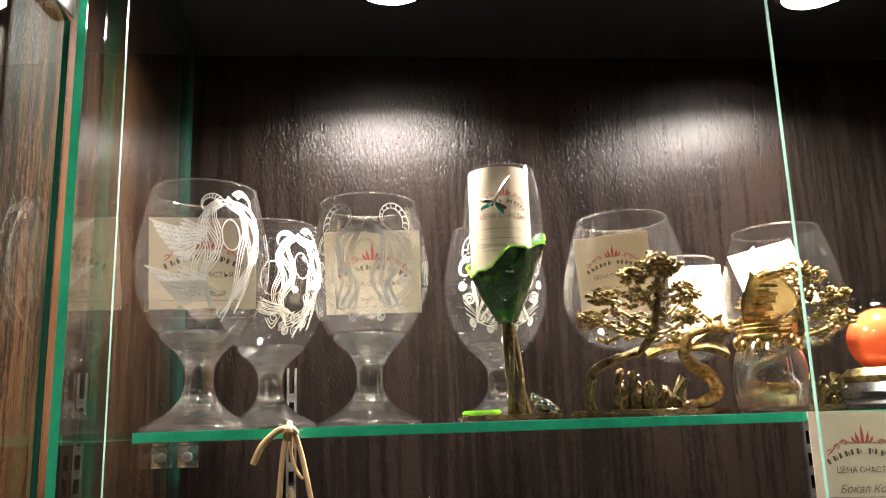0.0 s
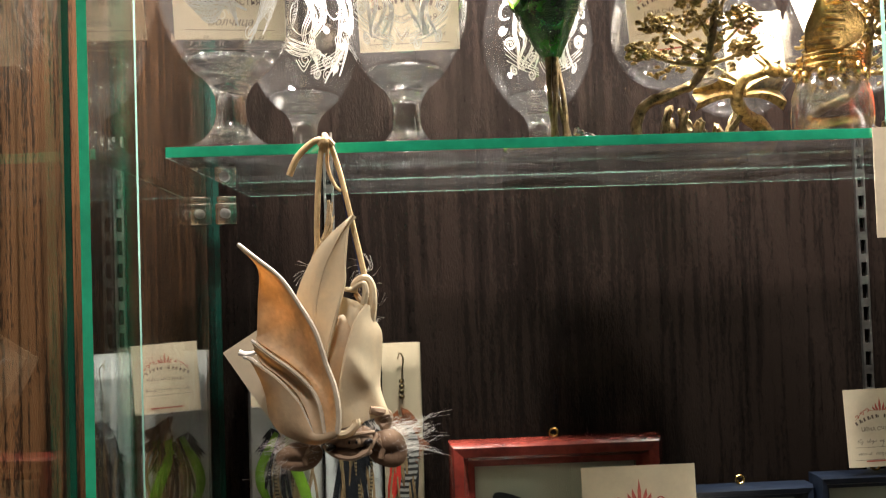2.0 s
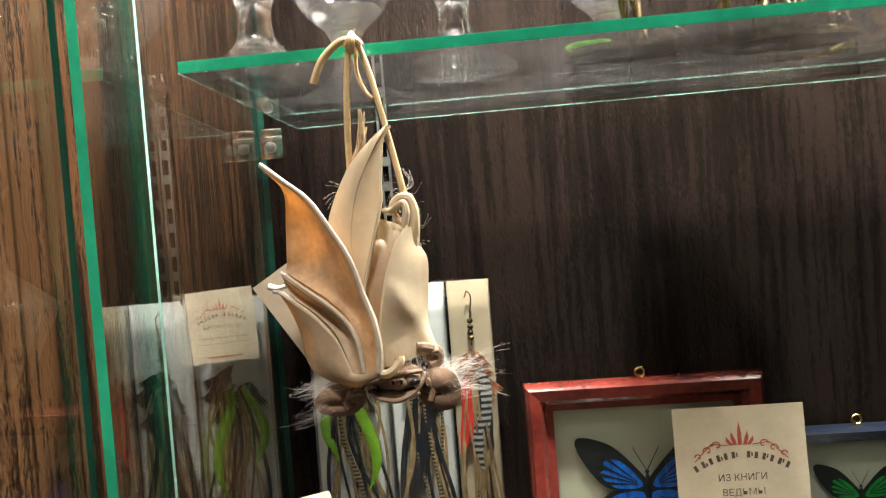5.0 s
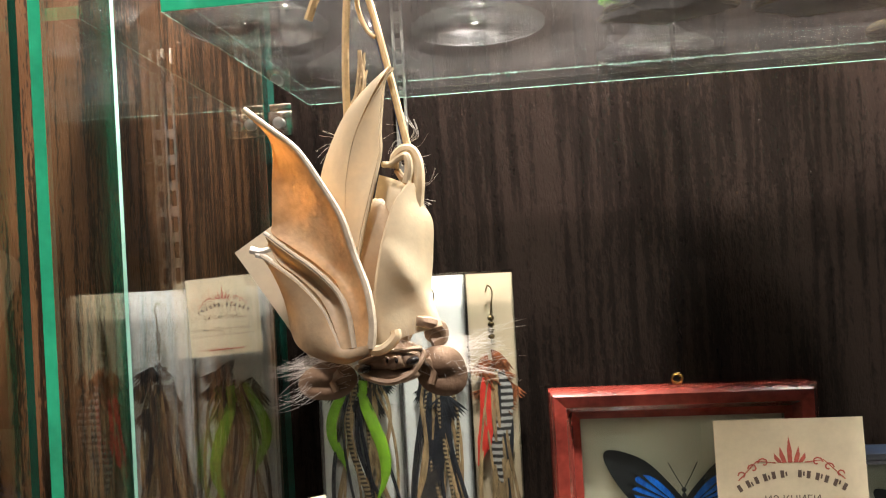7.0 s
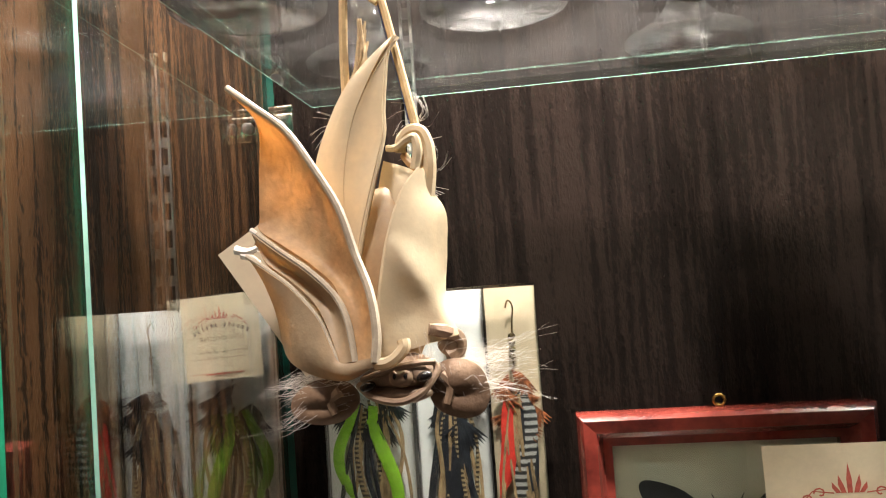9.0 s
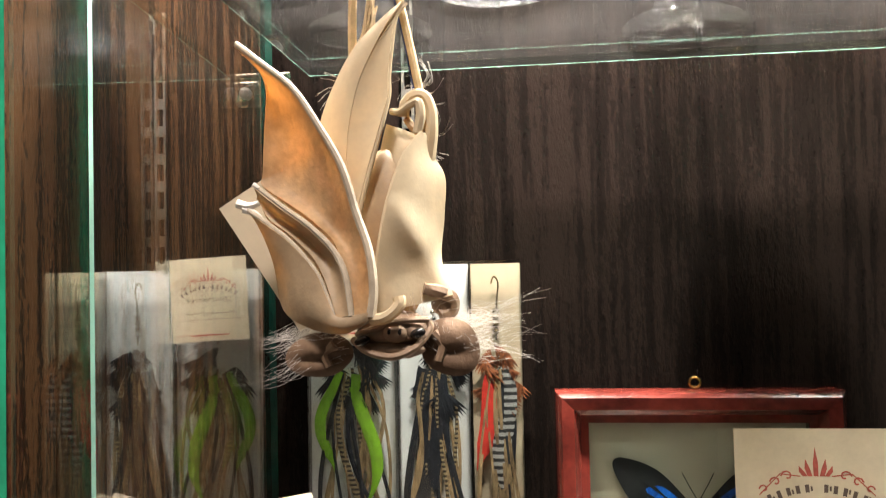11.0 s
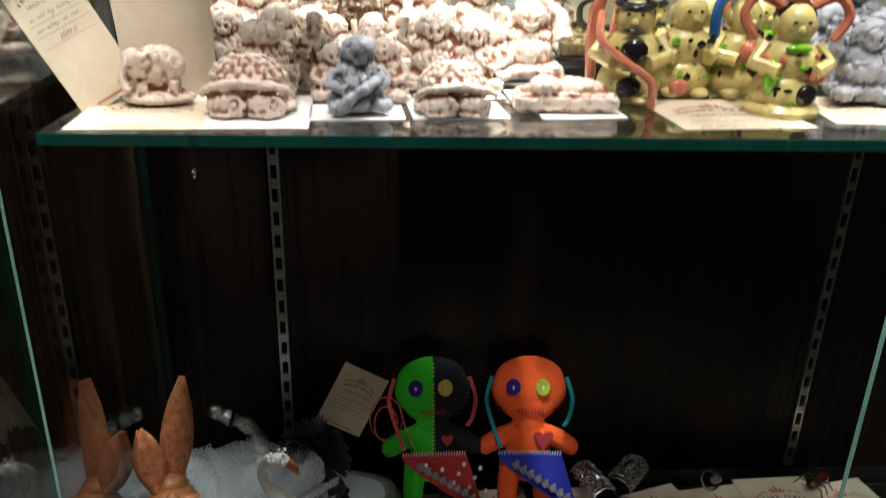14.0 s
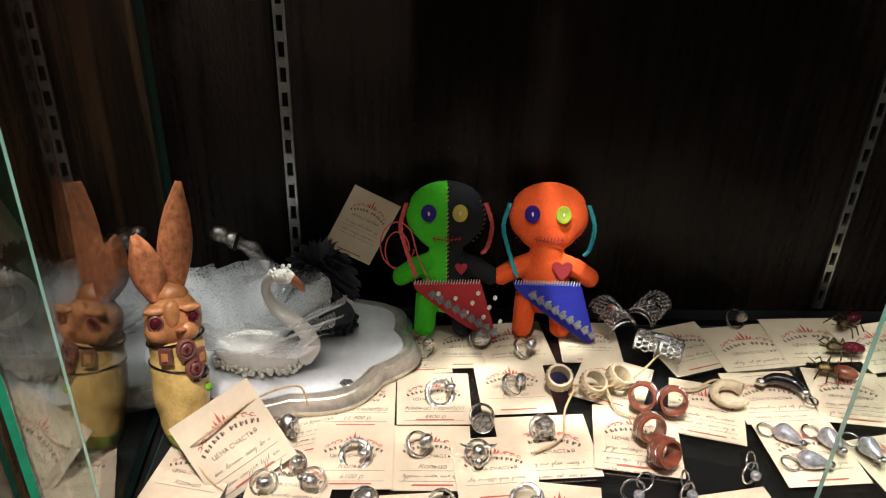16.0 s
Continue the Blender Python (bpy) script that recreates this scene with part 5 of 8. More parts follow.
# long white hair at the neck
rnd = random.Random(3)
hair = {-1: [], 0: [], 1: []}
for c in range(60):
    sg = rnd.choice((-1, 1))
    side = c < 46
    root = (sg * rnd.uniform(1.7, 2.6) if side else rnd.uniform(0.6, 1.9), rnd.uniform(-1.0, 0.4), rnd.uniform(-0.4, 1.0) if sg > 0 else rnd.uniform(-0.5, 0.5))
    L = 0.9 + 2.3 * rnd.random() ** 1.5 if side else rnd.uniform(0.5, 1.2)
    if side:
        ang = rnd.uniform(-0.62, -0.05) if sg < 0 else rnd.uniform(-0.42, 0.42)
        way = Vector((sg * math.cos(ang), rnd.uniform(-0.25, 0.25), math.sin(ang)))
    else:
        ang = rnd.uniform(0.3, 2.4)
        way = Vector((math.cos(ang), -0.5, math.sin(ang)))
    tip = Vector(root) + way * L
    sway = rnd.uniform(-0.35, 0.35)
    for k in range(rnd.randint(12, 30) if sg < 0 else rnd.randint(5, 13)):
        p0 = Vector(root) + Vector((rnd.gauss(0, 0.22), rnd.gauss(0, 0.2), rnd.gauss(0, 0.24)))
        p3 = tip + Vector((rnd.gauss(0, 0.34), rnd.gauss(0, 0.25), rnd.gauss(0, 0.20)))
        p3 = p0.lerp(p3, rnd.uniform(0.55, 1.12))
        m1 = p0.lerp(p3, 0.35) + Vector((0, rnd.gauss(0, 0.1), 0.5 * sway + rnd.gauss(0, 0.10)))
        m2 = p0.lerp(p3, 0.7) + Vector((0, rnd.gauss(0, 0.1), -0.3 * sway + rnd.gauss(0, 0.12)))
        q = spline(cm([p0, m1, m2, p3]), 3)
        hair[sg if side else 0].append(tube(q, taper(len(q), 0.00007, 0.00002), 3, False))
for tuft in hair.values():
    part("hair_tuft", merge(*tuft), FUR, bat, "long wispy white hair")
wisps = []
for k in range(70):
    a = rnd.uniform(0, 6.28)
    c = rnd.choice(((-1.9, 0.3, 8.8), (1.0, 0.2, 9.0), (1.3, 0.2, 7.4)))
    q = spline(cm([c, (c[0] + 0.5 * math.cos(a), c[1] + rnd.uniform(-0.3, 0.3), c[2] + 0.6 * math.sin(a)), (c[0] + 1.0 * math.cos(a + 0.8), c[1], c[2] + 1.1 * math.sin(a + 0.6))]), 4)
    wisps.append(tube(q, 0.00005, 3, False))
part("hair_tuft", merge(*wisps), FUR, bat)

cord = thing("hanging_cord", pose(-0.0813, 0.497, 1.3148), "raw leather cord looped over the shelf edge, holding the bat", "cord")
part("strand", rib([(-1.55, 0.7, 8.6), (-1.5, 0.5, 12.0), (-1.2, 0.3, 15.4), (-0.85, 0.3, 16.4)], 0.17, 0.15), CORD, cord)
part("strand", rib([(-0.75, 0.4, 16.4), (-0.2, 0.5, 14.6), (0.5, 0.3, 11.4), (1.05, 0.1, 8.7)], 0.14, 0.16), CORD, cord)
part("cord_end", rib([(-0.85, 0.2, 16.3), (-1.5, 0.1, 16.2), (-2.4, 0.1, 15.4), (-2.9, 0.2, 14.4)], 0.17, 0.19), CORD, cord)
part("knot", merge(rib([(-1.2, 0.2, 16.0), (-0.85, 0.0, 16.3), (-0.5, 0.2, 16.0)], 0.2, 0.2), rib([(-0.95, 0.5, 16.6), (-0.85, -0.1, 16.2), (-0.95, 0.3, 15.7)], 0.18, 0.18)), CORD, cord)
part("inner_cord", rib([(-0.8, 0.6, 16.2), (-0.85, 0.6, 14.9), (-0.5, 0.5, 13.9), (-0.15, 0.4, 13.5)], 0.11, 0.09), CORD, cord)
rt = random.Random(6)
for k in range(16):
    w = lambda e: rt.uniform(-e, e)
    part("twine", rib([(-0.75 + w(0.2), 0.5, 12.6 + w(0.5)), (-0.95 + w(0.25), 0.5 + w(0.2), 11.3), (-1.5 + w(0.35), 0.5 + w(0.3), 9.9), (-1.95 + w(0.4), 0.6 + w(0.3), 8.3 + w(0.5)), (-1.9 + w(0.8), 0.6 + w(0.3), 7.3 + w(0.6))], 0.045, 0.02), TWINE, cord, "frayed jute twine")
rb = [[(x, 0.85, z) for x, z in ((-0.55 + dx, 16.35), (-0.35 + dx, 14.6), (0.05 + dx, 12.6), (0.5 + dx, 10.4), (0.75 + dx, 8.9))] for dx in (-0.07, 0.07)]
part("ribbon", skin([cm(r) for r in rb], 0.0005), BLUE_RIBBON, cord, "dark blue ribbon")
blank = thing("price_card", upright(-0.119, 0.508, 1.350, 4, -4, 32), "blank back of a cream price card behind the leather bat", "price card", "price cards")
part("sheet", box(-0.019, 0.019, -0.028, 0.028, -0.0002, 0.0002), CARD, blank)

# ---------------------------------------------------------------- middle shelf: feathers and framed butterflies


def ribbon_strand(pts, width, mat, parent, name="feather", tip=0.25):
    """A flat feather along a wavy line."""
    p = spline(pts, 6)
    n = len(p)
    rows = []
    for i, q in enumerate(p):
        u = i / (n - 1)
        w = width * (0.35 + 0.65 * math.sin(math.pi * min(1, 0.1 + u * 0.95)) ** 0.6) * (1 - (1 - tip) * max(0, u - 0.75) * 4 * 0.9)
        d = (p[min(i + 1, n - 1)] - p[max(i - 1, 0)]).normalized()
        sdir = Vector((d.z, 0, -d.x))
        rows.append([q - sdir * w / 2, q + Vector((0, -w * 0.12, 0)), q + sdir * w / 2])
    return part(name, skin(rows, 0.0003), mat, parent)


def feather_pack(x0, x1, ztop, zbot, board, colours, seed, label, puff):
    t = thing("feather_pack", pose((x0 + x1) / 2, 0.762, zbot, -1.0, 0, 0), label, "feather earring pack", "feather earring packs")
    w, h = x1 - x0, ztop - zbot
    rnd = random.Random(seed)
    part("backing_card", box(-w / 2 + 0.0005, w / 2 - 0.0005, 0.004, 0.0046, 0, h - 0.002), board, t, "pale backing card")
    part("sleeve", box(-w / 2, w / 2, -0.0035, -0.0033, 0, h), PLASTIC, t, "clear plastic sleeve")
    for sx in (-1, 1):
        part("sleeve_seam", box(sx * (w / 2 - 0.0006) - 0.0005, sx * (w / 2 - 0.0006) + 0.0005, -0.0033, 0.004, 0, h), PLASTIC, t)
    part("felt_tab", moved(ball((0, 0.002, 0.03), (w * 0.33, 0.0015, 0.022), 2), Matrix.Identity(4)), YELLOW_FELT, t, "yellow felt patch")
    hook = spline([(0, 0, h - 0.055), (0.0005, 0, h - 0.03), (0.002, 0, h - 0.016), (-0.001, 0, h - 0.011), (-0.003, 0, h - 0.016)], 5)
    part("ear_hook", tube(hook, 0.0006, 6), BRONZE, t, "bronze ear hook")
    part("bead_stack", merge(*[ball((0, 0, h - 0.035 - 0.0045 * k), (0.0026, 0.0026, 0.0022), 2) for k in range(4)]), puff[1], t)
    cl = []
    for k in range(26):
        a = rnd.uniform(0, 6.28)
        L = rnd.uniform(0.010, 0.022)
        c = Vector((w * 0.22 * math.cos(a), rnd.uniform(-0.002, 0.002), h - 0.075 + 0.018 * math.sin(a)))
        an = rnd.uniform(-0.9, 0.9)
        for q in range(7):
            e = an + (q - 3) * 0.12
            cl.append(ball(c + Vector((0.5 * L * math.sin(e), rnd.uniform(-0.001, 0.001), -0.5 * L * math.cos(e))), (L * 0.05, 0.0004, L * 0.5), 1, (0, -math.degrees(e), 0)))
    part("feather_tuft", merge(*cl), puff[0], t, "short fluffy feathers")
    colours = colours + [(rnd.choice((FEATHER_BROWN, FEATHER_BROWN, FEATHER_BROWN, FEATHER_DARK)), rnd.uniform(0.0017, 0.0034), rnd.uniform(-0.46, 0.46), rnd.uniform(0.12, 0.21)) for k in range(9)]
    for k, (mat, width, x, length) in enumerate(colours):
        zt = h - 0.075 + rnd.uniform(-0.006, 0.004)
        sway = rnd.uniform(0.3, 0.6) * w * 0.42
        x = x * w
        pts = [(x * 0.35, -0.001 - 0.0003 * (k % 5), zt)]
        for j in range(1, 8):
            u = j / 7
            pts.append((x * (0.35 + 0.65 * u ** 0.6) + sway * math.sin((4.2 + 0.5 * (k % 4)) * u + k * 1.3) * (0.35 + 0.65 * u), -0.001 - 0.0003 * (k % 5), zt - length * u))
        for q in range(len(pts)):
            pts[q] = (max(-w * 0.45, min(w * 0.45, pts[q][0])), pts[q][1], max(0.004, pts[q][2]))
        ribbon_strand(pts, width * (0.6 if mat is FEATHER_BAR else 1.0), mat, t)
    return t


B, S_, Lm, K, R_ = FEATHER_BROWN, FEATHER_BAR, FEATHER_LIME, FEATHER_DARK, FEATHER_RED
feather_pack(-0.1915, -0.1285, 1.345, 1.054, WHITE_PAPER,
             [(B, 0.0024, -0.44, 0.19), (B, 0.0016, -0.36, 0.20), (Lm, 0.0080, -0.34, 0.075), (S_, 0.0085, -0.06, 0.16), (Lm, 0.0095, 0.14, 0.090), (S_, 0.005, 0.0, 0.2), (B, 0.003, 0.22, 0.17), (B, 0.0036, 0.36, 0.15), (B, 0.002, 0.44, 0.2), (B, 0.002, -0.2, 0.21)], 2,
             "clear pack of brown and lime feather earrings on white card", (FEATHER_DARK, BRONZE))
feather_pack(-0.1275, -0.0772, 1.345, 1.054, WHITE_PAPER,
             [(K, 0.011, -0.3, 0.13), (K, 0.012, 0.0, 0.15), (K, 0.005, -0.4, 0.19), (S_, 0.0042, -0.15, 0.17), (S_, 0.0042, 0.12, 0.18), (B, 0.003, 0.25, 0.2), (S_, 0.004, 0.42, 0.17), (B, 0.0028, -0.05, 0.21), (K, 0.004, 0.32, 0.13), (B, 0.002, 0.1, 0.21)], 3,
             "clear pack of black and barred feather earrings on white card", (FEATHER_DARK, CHROME))
feather_pack(-0.0767, -0.0412, 1.345, 1.054, TAN_BOARD,
             [(R_, 0.013, -0.30, 0.065), (FEATHER_GREY, 0.013, 0.22, 0.090), (B, 0.003, -0.35, 0.18), (B, 0.0024, 0.42, 0.17), (B, 0.0036, 0.2, 0.2), (B, 0.002, -0.1, 0.2), (S_, 0.004, 0.02, 0.19), (B, 0.0026, 0.32, 0.19)], 5,
             "clear pack of red and spotted feather earrings on tan card", (FEATHER_SPOT, BRONZE))
price_card(upright(-0.1585, 0.7535, 1.322, 0, 2, -3), 0.054, 0.058, "cream price card on the first feather pack", 21, hand=("~",))


def mitred_frame(w, h, member, depth, mat, parent):
    """Four moulded bars cut at the corners."""
    prof = [(0, 0.0), (0, depth * 0.75), (member * 0.18, depth), (member * 0.55, depth * 0.92), (member * 0.75, depth * 0.55), (member, depth * 0.5), (member, 0.0)]
    corners = [(-w / 2, 0), (w / 2, 0), (w / 2, h), (-w / 2, h)]
    inward = [(1, 1), (-1, 1), (-1, -1), (1, -1)]
    names = ("bottom_bar", "side_bar", "top_bar", "side_bar")
    for k in range(4):
        (ax, az), (bx, bz) = corners[k], corners[(k + 1) % 4]
        (ia, ja), (ib, jb) = inward[k], inward[(k + 1) % 4]
        rows = [[(ax + ia * d, -e, az + ja * d) for d, e in prof], [(bx + ib * d, -e, bz + jb * d) for d, e in prof]]
        part(names[k], skin(rows), mat, parent)


def butterfly(parent, x, z, size, colour, y):
    fore = [(0.05, 0.3), (-0.8, 1.5), (-2.4, 3.1), (-4.3, 3.8), (-4.95, 3.5), (-4.6, 2.4), (-3.8, 1.1), (-2.7, 0.1), (-0.3, -0.3)]
    hind = [(0.0, -0.1), (-2.4, -0.1), (-3.5, -1.0), (-3.7, -2.1), (-3.1, -3.0), (-2.75, -3.9), (-2.95, -5.1), (-2.5, -5.7), (-2.2, -5.1), (-2.2, -3.9), (-1.4, -3.5), (-0.5, -2.4)]
    patch_f = [(-0.4, 0.1), (-1.0, 1.2), (-2.1, 2.1), (-3.0, 2.0), (-2.9, 1.5), (-3.3, 1.2), (-2.8, 0.5), (-2.0, 0.05)]
    patch_h = [(-0.3, -0.35), (-2.2, -0.35), (-3.2, -1.2), (-3.1, -2.2), (-1.9, -2.9), (-0.7, -2.0)]
    for sg in (1, -1):
        wings = {}
        mm = Matrix.Translation((x, y, z)) @ Matrix.Rotation(radians(90), 4, "X") @ Matrix.Rotation(radians(3.5 * sg), 4, "Y") @ Matrix.Diagonal((sg * size * CM, size * CM, 1, 1))
        for nm, poly, z0, z1, mt in (("hindwing", hind, 0.0012, 0.0015, WING_BLACK), ("forewing", fore, 0.0016, 0.0020, WING_BLACK), ("wing_patch", patch_h, 0.0021, 0.0023, colour), ("wing_patch", patch_f, 0.0021, 0.0023, colour)):
            out = [(p.x, p.y) for p in spline([(q[0], q[1], 0) for q in poly], 4, True)]
            bm = moved(slab(out, z0, z1), mm)
            bmesh.ops.recalc_face_normals(bm, faces=bm.faces)
            if nm == "wing_patch":
                part(nm, bm, mt, wings[poly is patch_f], "iridescent wing patch")
                ends = ((-3.2, 2.6), (-3.5, 1.9), (-3.5, 1.2), (-3.0, 0.5)) if poly is patch_f else ((-3.2, -1.0), (-3.3, -1.9), (-2.7, -2.7), (-1.8, -3.0))
                root = (-0.5, 0.25) if poly is patch_f else (-0.5, -0.6)
                for ex, ey in ends:
                    way = Vector((ex - root[0], ey - root[1]))
                    side = Vector((-way.y, way.x)).normalized()
                    vein = [(root[0] + way.x * u + side.x * o, root[1] + way.y * u + side.y * o) for u, o in ((0.1, 0.02), (0.6, 0.06), (1.0, 0.16), (1.0, -0.16), (0.6, -0.06), (0.1, -0.02))]
                    part("wing_vein", moved(slab(vein, 0.0022, 0.0025), mm), WING_BLACK, wings[poly is patch_f])
            else:
                wings[nm == "forewing"] = part(nm, bm, mt, parent)
    part("butterfly_body", moved(merge(ball((0, 0.3, 0.25), (0.2, 0.75, 0.2), 2), ball((0, -1.0, 0.22), (0.15, 0.9, 0.15), 2), ball((0, 1.15, 0.22), (0.16, 0.16, 0.16), 2)), Matrix.Translation((x, y, z)) @ Matrix.Rotation(radians(90), 4, "X") @ Matrix.Scale(size * CM, 4)), WING_BLACK, parent)
    part("antennae", moved(merge(*[tube([(0, 1.2, 0.2), (sg * 0.5, 2.1, 0.25), (sg * 0.9, 2.9, 0.3)], 0.03, 5) for sg in (-1, 1)]), Matrix.Translation((x, y, z)) @ Matrix.Rotation(radians(90), 4, "X") @ Matrix.Scale(size * CM, 4)), WING_BLACK, parent)


def framed_butterfly(xc, zb, w, h, member, mat, label, colour, size, cz, y=0.762):
    f = thing("framed_butterfly", pose(xc, y, zb, -1.2, 0, 0), label, "picture frame", "framed butterflies")
    mitred_frame(w, h, member, 0.020, mat, f)
    part("mat_board", box(-w / 2 + member * 0.9, w / 2 - member * 0.9, -0.0035, -0.0028, member * 0.9, h - member * 0.9), MAT, f, "off-white backing board")
    part("glazing", box(-w / 2 + member * 0.95, w / 2 - member * 0.95, -0.0098, -0.0094, member * 0.95, h - member * 0.95), PANE, f, "clear front glass")
    ring = [(0.0035 * math.cos(a), -0.006, h + 0.0042 + 0.0035 * math.sin(a)) for a in [2 * math.pi * k / 16 for k in range(17)]]
    part("hanging_ring", merge(tube(ring, 0.0010, 6, False), lathe([(0, h), (0.0016, h), (0.0016, h + 0.002), (0, h + 0.002)], 10)), BRASS, f, "small brass ring")
    butterfly(f, 0.0, cz, size, colour, -0.0036)
    part("caption_label", box(-0.012, 0.012, -0.0041, -0.0037, member + 0.006, member + 0.014), WHITE_PAPER, f, "small paper caption")
    return f


framed_butterfly(0.0715, SH2 + 0.001, 0.183, 0.203, 0.0215, MAHOGANY, "mahogany frame with a blue and black butterfly, leaning behind glass", WING_BLUE, 1.12, 0.116)
framed_butterfly(0.233, SH2 + 0.001, 0.120, 0.156, 0.0115, NAVY, "narrow navy frame with a green and black butterfly", WING_GREEN, 0.72, 0.100)
framed_butterfly(0.352, SH2 + 0.001, 0.114, 0.164, 0.0125, NAVY, "narrow navy frame with a green butterfly beside the rail", WING_GREEN, 0.66, 0.100, 0.758)
price_card(upright(0.137, 0.728, 1.1465, 0, 4, 0), 0.096, 0.180, "large cream price card leaning on the mahogany frame", 31, lines=("ИЗ КНИГИ", "ВЕДЬМЫ"), hand=("~", "~", "~"))
price_card(upright(0.352, 0.744, 1.258, 0, 3, 1), 0.062, 0.066, "cream price card fixed beside the slotted rail", 32, hand=("~", "~"))

# tall curled card and the folded card in the corner
tc = thing("price_card", Matrix.Identity(4), "tall cream price card curling beside the ivory carvings", "price card", "price cards")


def curled(u, v):
    """A point on the tall strip; u across, v up."""
    lean = -0.0365 * v ** 2.2
    return Vector((-0.138 + lean + 0.0455 * u + 0.008 * (v - 0.5) * u, 0.582 + 0.030 * v - 0.006 * math.sin(math.pi * v) + 0.022 * u, 1.0545 + 0.168 * v + 0.004 * u * v))


part("sheet", skin([[curled(u / 6 - 0.5, v / 22) for u in range(7)] for v in range(23)], 0.0004), CARD, tc)


def on_strip(bms, w=0.045):
    bm = merge(*bms)
    for v in bm.verts:
        q = curled(v.co.x / w, v.co.y)
        v.co = q + Vector((0.0002, -0.0007, 0.0001))
    return bm


st = lambda b, y: moved(b, Matrix.Translation((0, y, 0)) @ Matrix.Diagonal((1, 1 / 0.168, 1, 1)))
part("crest", on_strip([st(b, 0.80) for b in crest_shapes(0.034, 0, 0)]), INK_RED, tc, "red printed crown", False)
part("printed_name", on_strip([st(b, 0.775) for b in arc_bars(0.034, 0, 0)]), INK, tc, "", False)
part("printed_line", on_strip([st(lettering("ИЗ КНИГИ", 0.0052, 0, 0, 0), 0.69), st(lettering("ВЕДЬМЫ", 0.0052, 0, 0, 0), 0.645)]), INK, tc, "", False)
for k, y in enumerate((0.55, 0.46, 0.40)):
    part("written_line", on_strip([st(scrawl(-0.014, 0.016 - 0.006 * (k == 2), 0, 0.0025, 0, 60 + k), y)]), PENCIL, tc, "", False)

price_card(upright(-0.1795, 0.562, 1.089, 34, 12, 25), 0.034, 0.074, "cream price card propped up at the shelf corner", 33, hand=("~", "~", "3500 р"))
price_card(pose(-0.143, 0.549, SH2 + 0.0006, 0, 0, 3), 0.060, 0.066, "cream price card lying at the front of the shelf", 34)

# ---------------------------------------------------------------- middle shelf: carved figures


def carved(bm, voxel, relief=0.0, freq=200.0, seed=0, folds=0.0, nf=12):
    """Melts overlapping lumps into one carved surface."""
    me = bpy.data.meshes.new("carving")
    bm.to_mesh(me)
    bm.free()
    ob = bpy.data.objects.new("carving", me)
    scene.collection.objects.link(ob)
    mod = ob.modifiers.new("remesh", "REMESH")
    mod.mode, mod.voxel_size = "VOXEL", voxel
    sm = ob.modifiers.new("smooth", "SMOOTH")
    sm.iterations, sm.factor = 2, 0.5
    bpy.context.view_layer.update()
    me2 = bpy.data.meshes.new_from_object(ob.evaluated_get(bpy.context.evaluated_depsgraph_get()))
    bpy.data.objects.remove(ob)
    bpy.data.meshes.remove(me)
    out = bmesh.new()
    out.from_mesh(me2)
    bpy.data.meshes.remove(me2)
    out.normal_update()
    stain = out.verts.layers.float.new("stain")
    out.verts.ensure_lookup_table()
    # concavity at each vertex; creases and hollows turn darker through the stain value
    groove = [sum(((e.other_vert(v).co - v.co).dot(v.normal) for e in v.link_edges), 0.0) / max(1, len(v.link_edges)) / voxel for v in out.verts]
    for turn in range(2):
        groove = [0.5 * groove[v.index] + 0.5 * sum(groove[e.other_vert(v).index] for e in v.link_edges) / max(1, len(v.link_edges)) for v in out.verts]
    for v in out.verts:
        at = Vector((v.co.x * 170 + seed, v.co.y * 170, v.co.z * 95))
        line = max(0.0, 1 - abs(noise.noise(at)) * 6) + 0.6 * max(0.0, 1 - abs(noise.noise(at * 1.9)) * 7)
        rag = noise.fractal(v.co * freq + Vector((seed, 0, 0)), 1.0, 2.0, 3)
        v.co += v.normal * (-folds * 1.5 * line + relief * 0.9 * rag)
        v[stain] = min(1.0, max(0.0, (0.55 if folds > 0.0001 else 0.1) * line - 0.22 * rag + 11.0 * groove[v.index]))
    return out


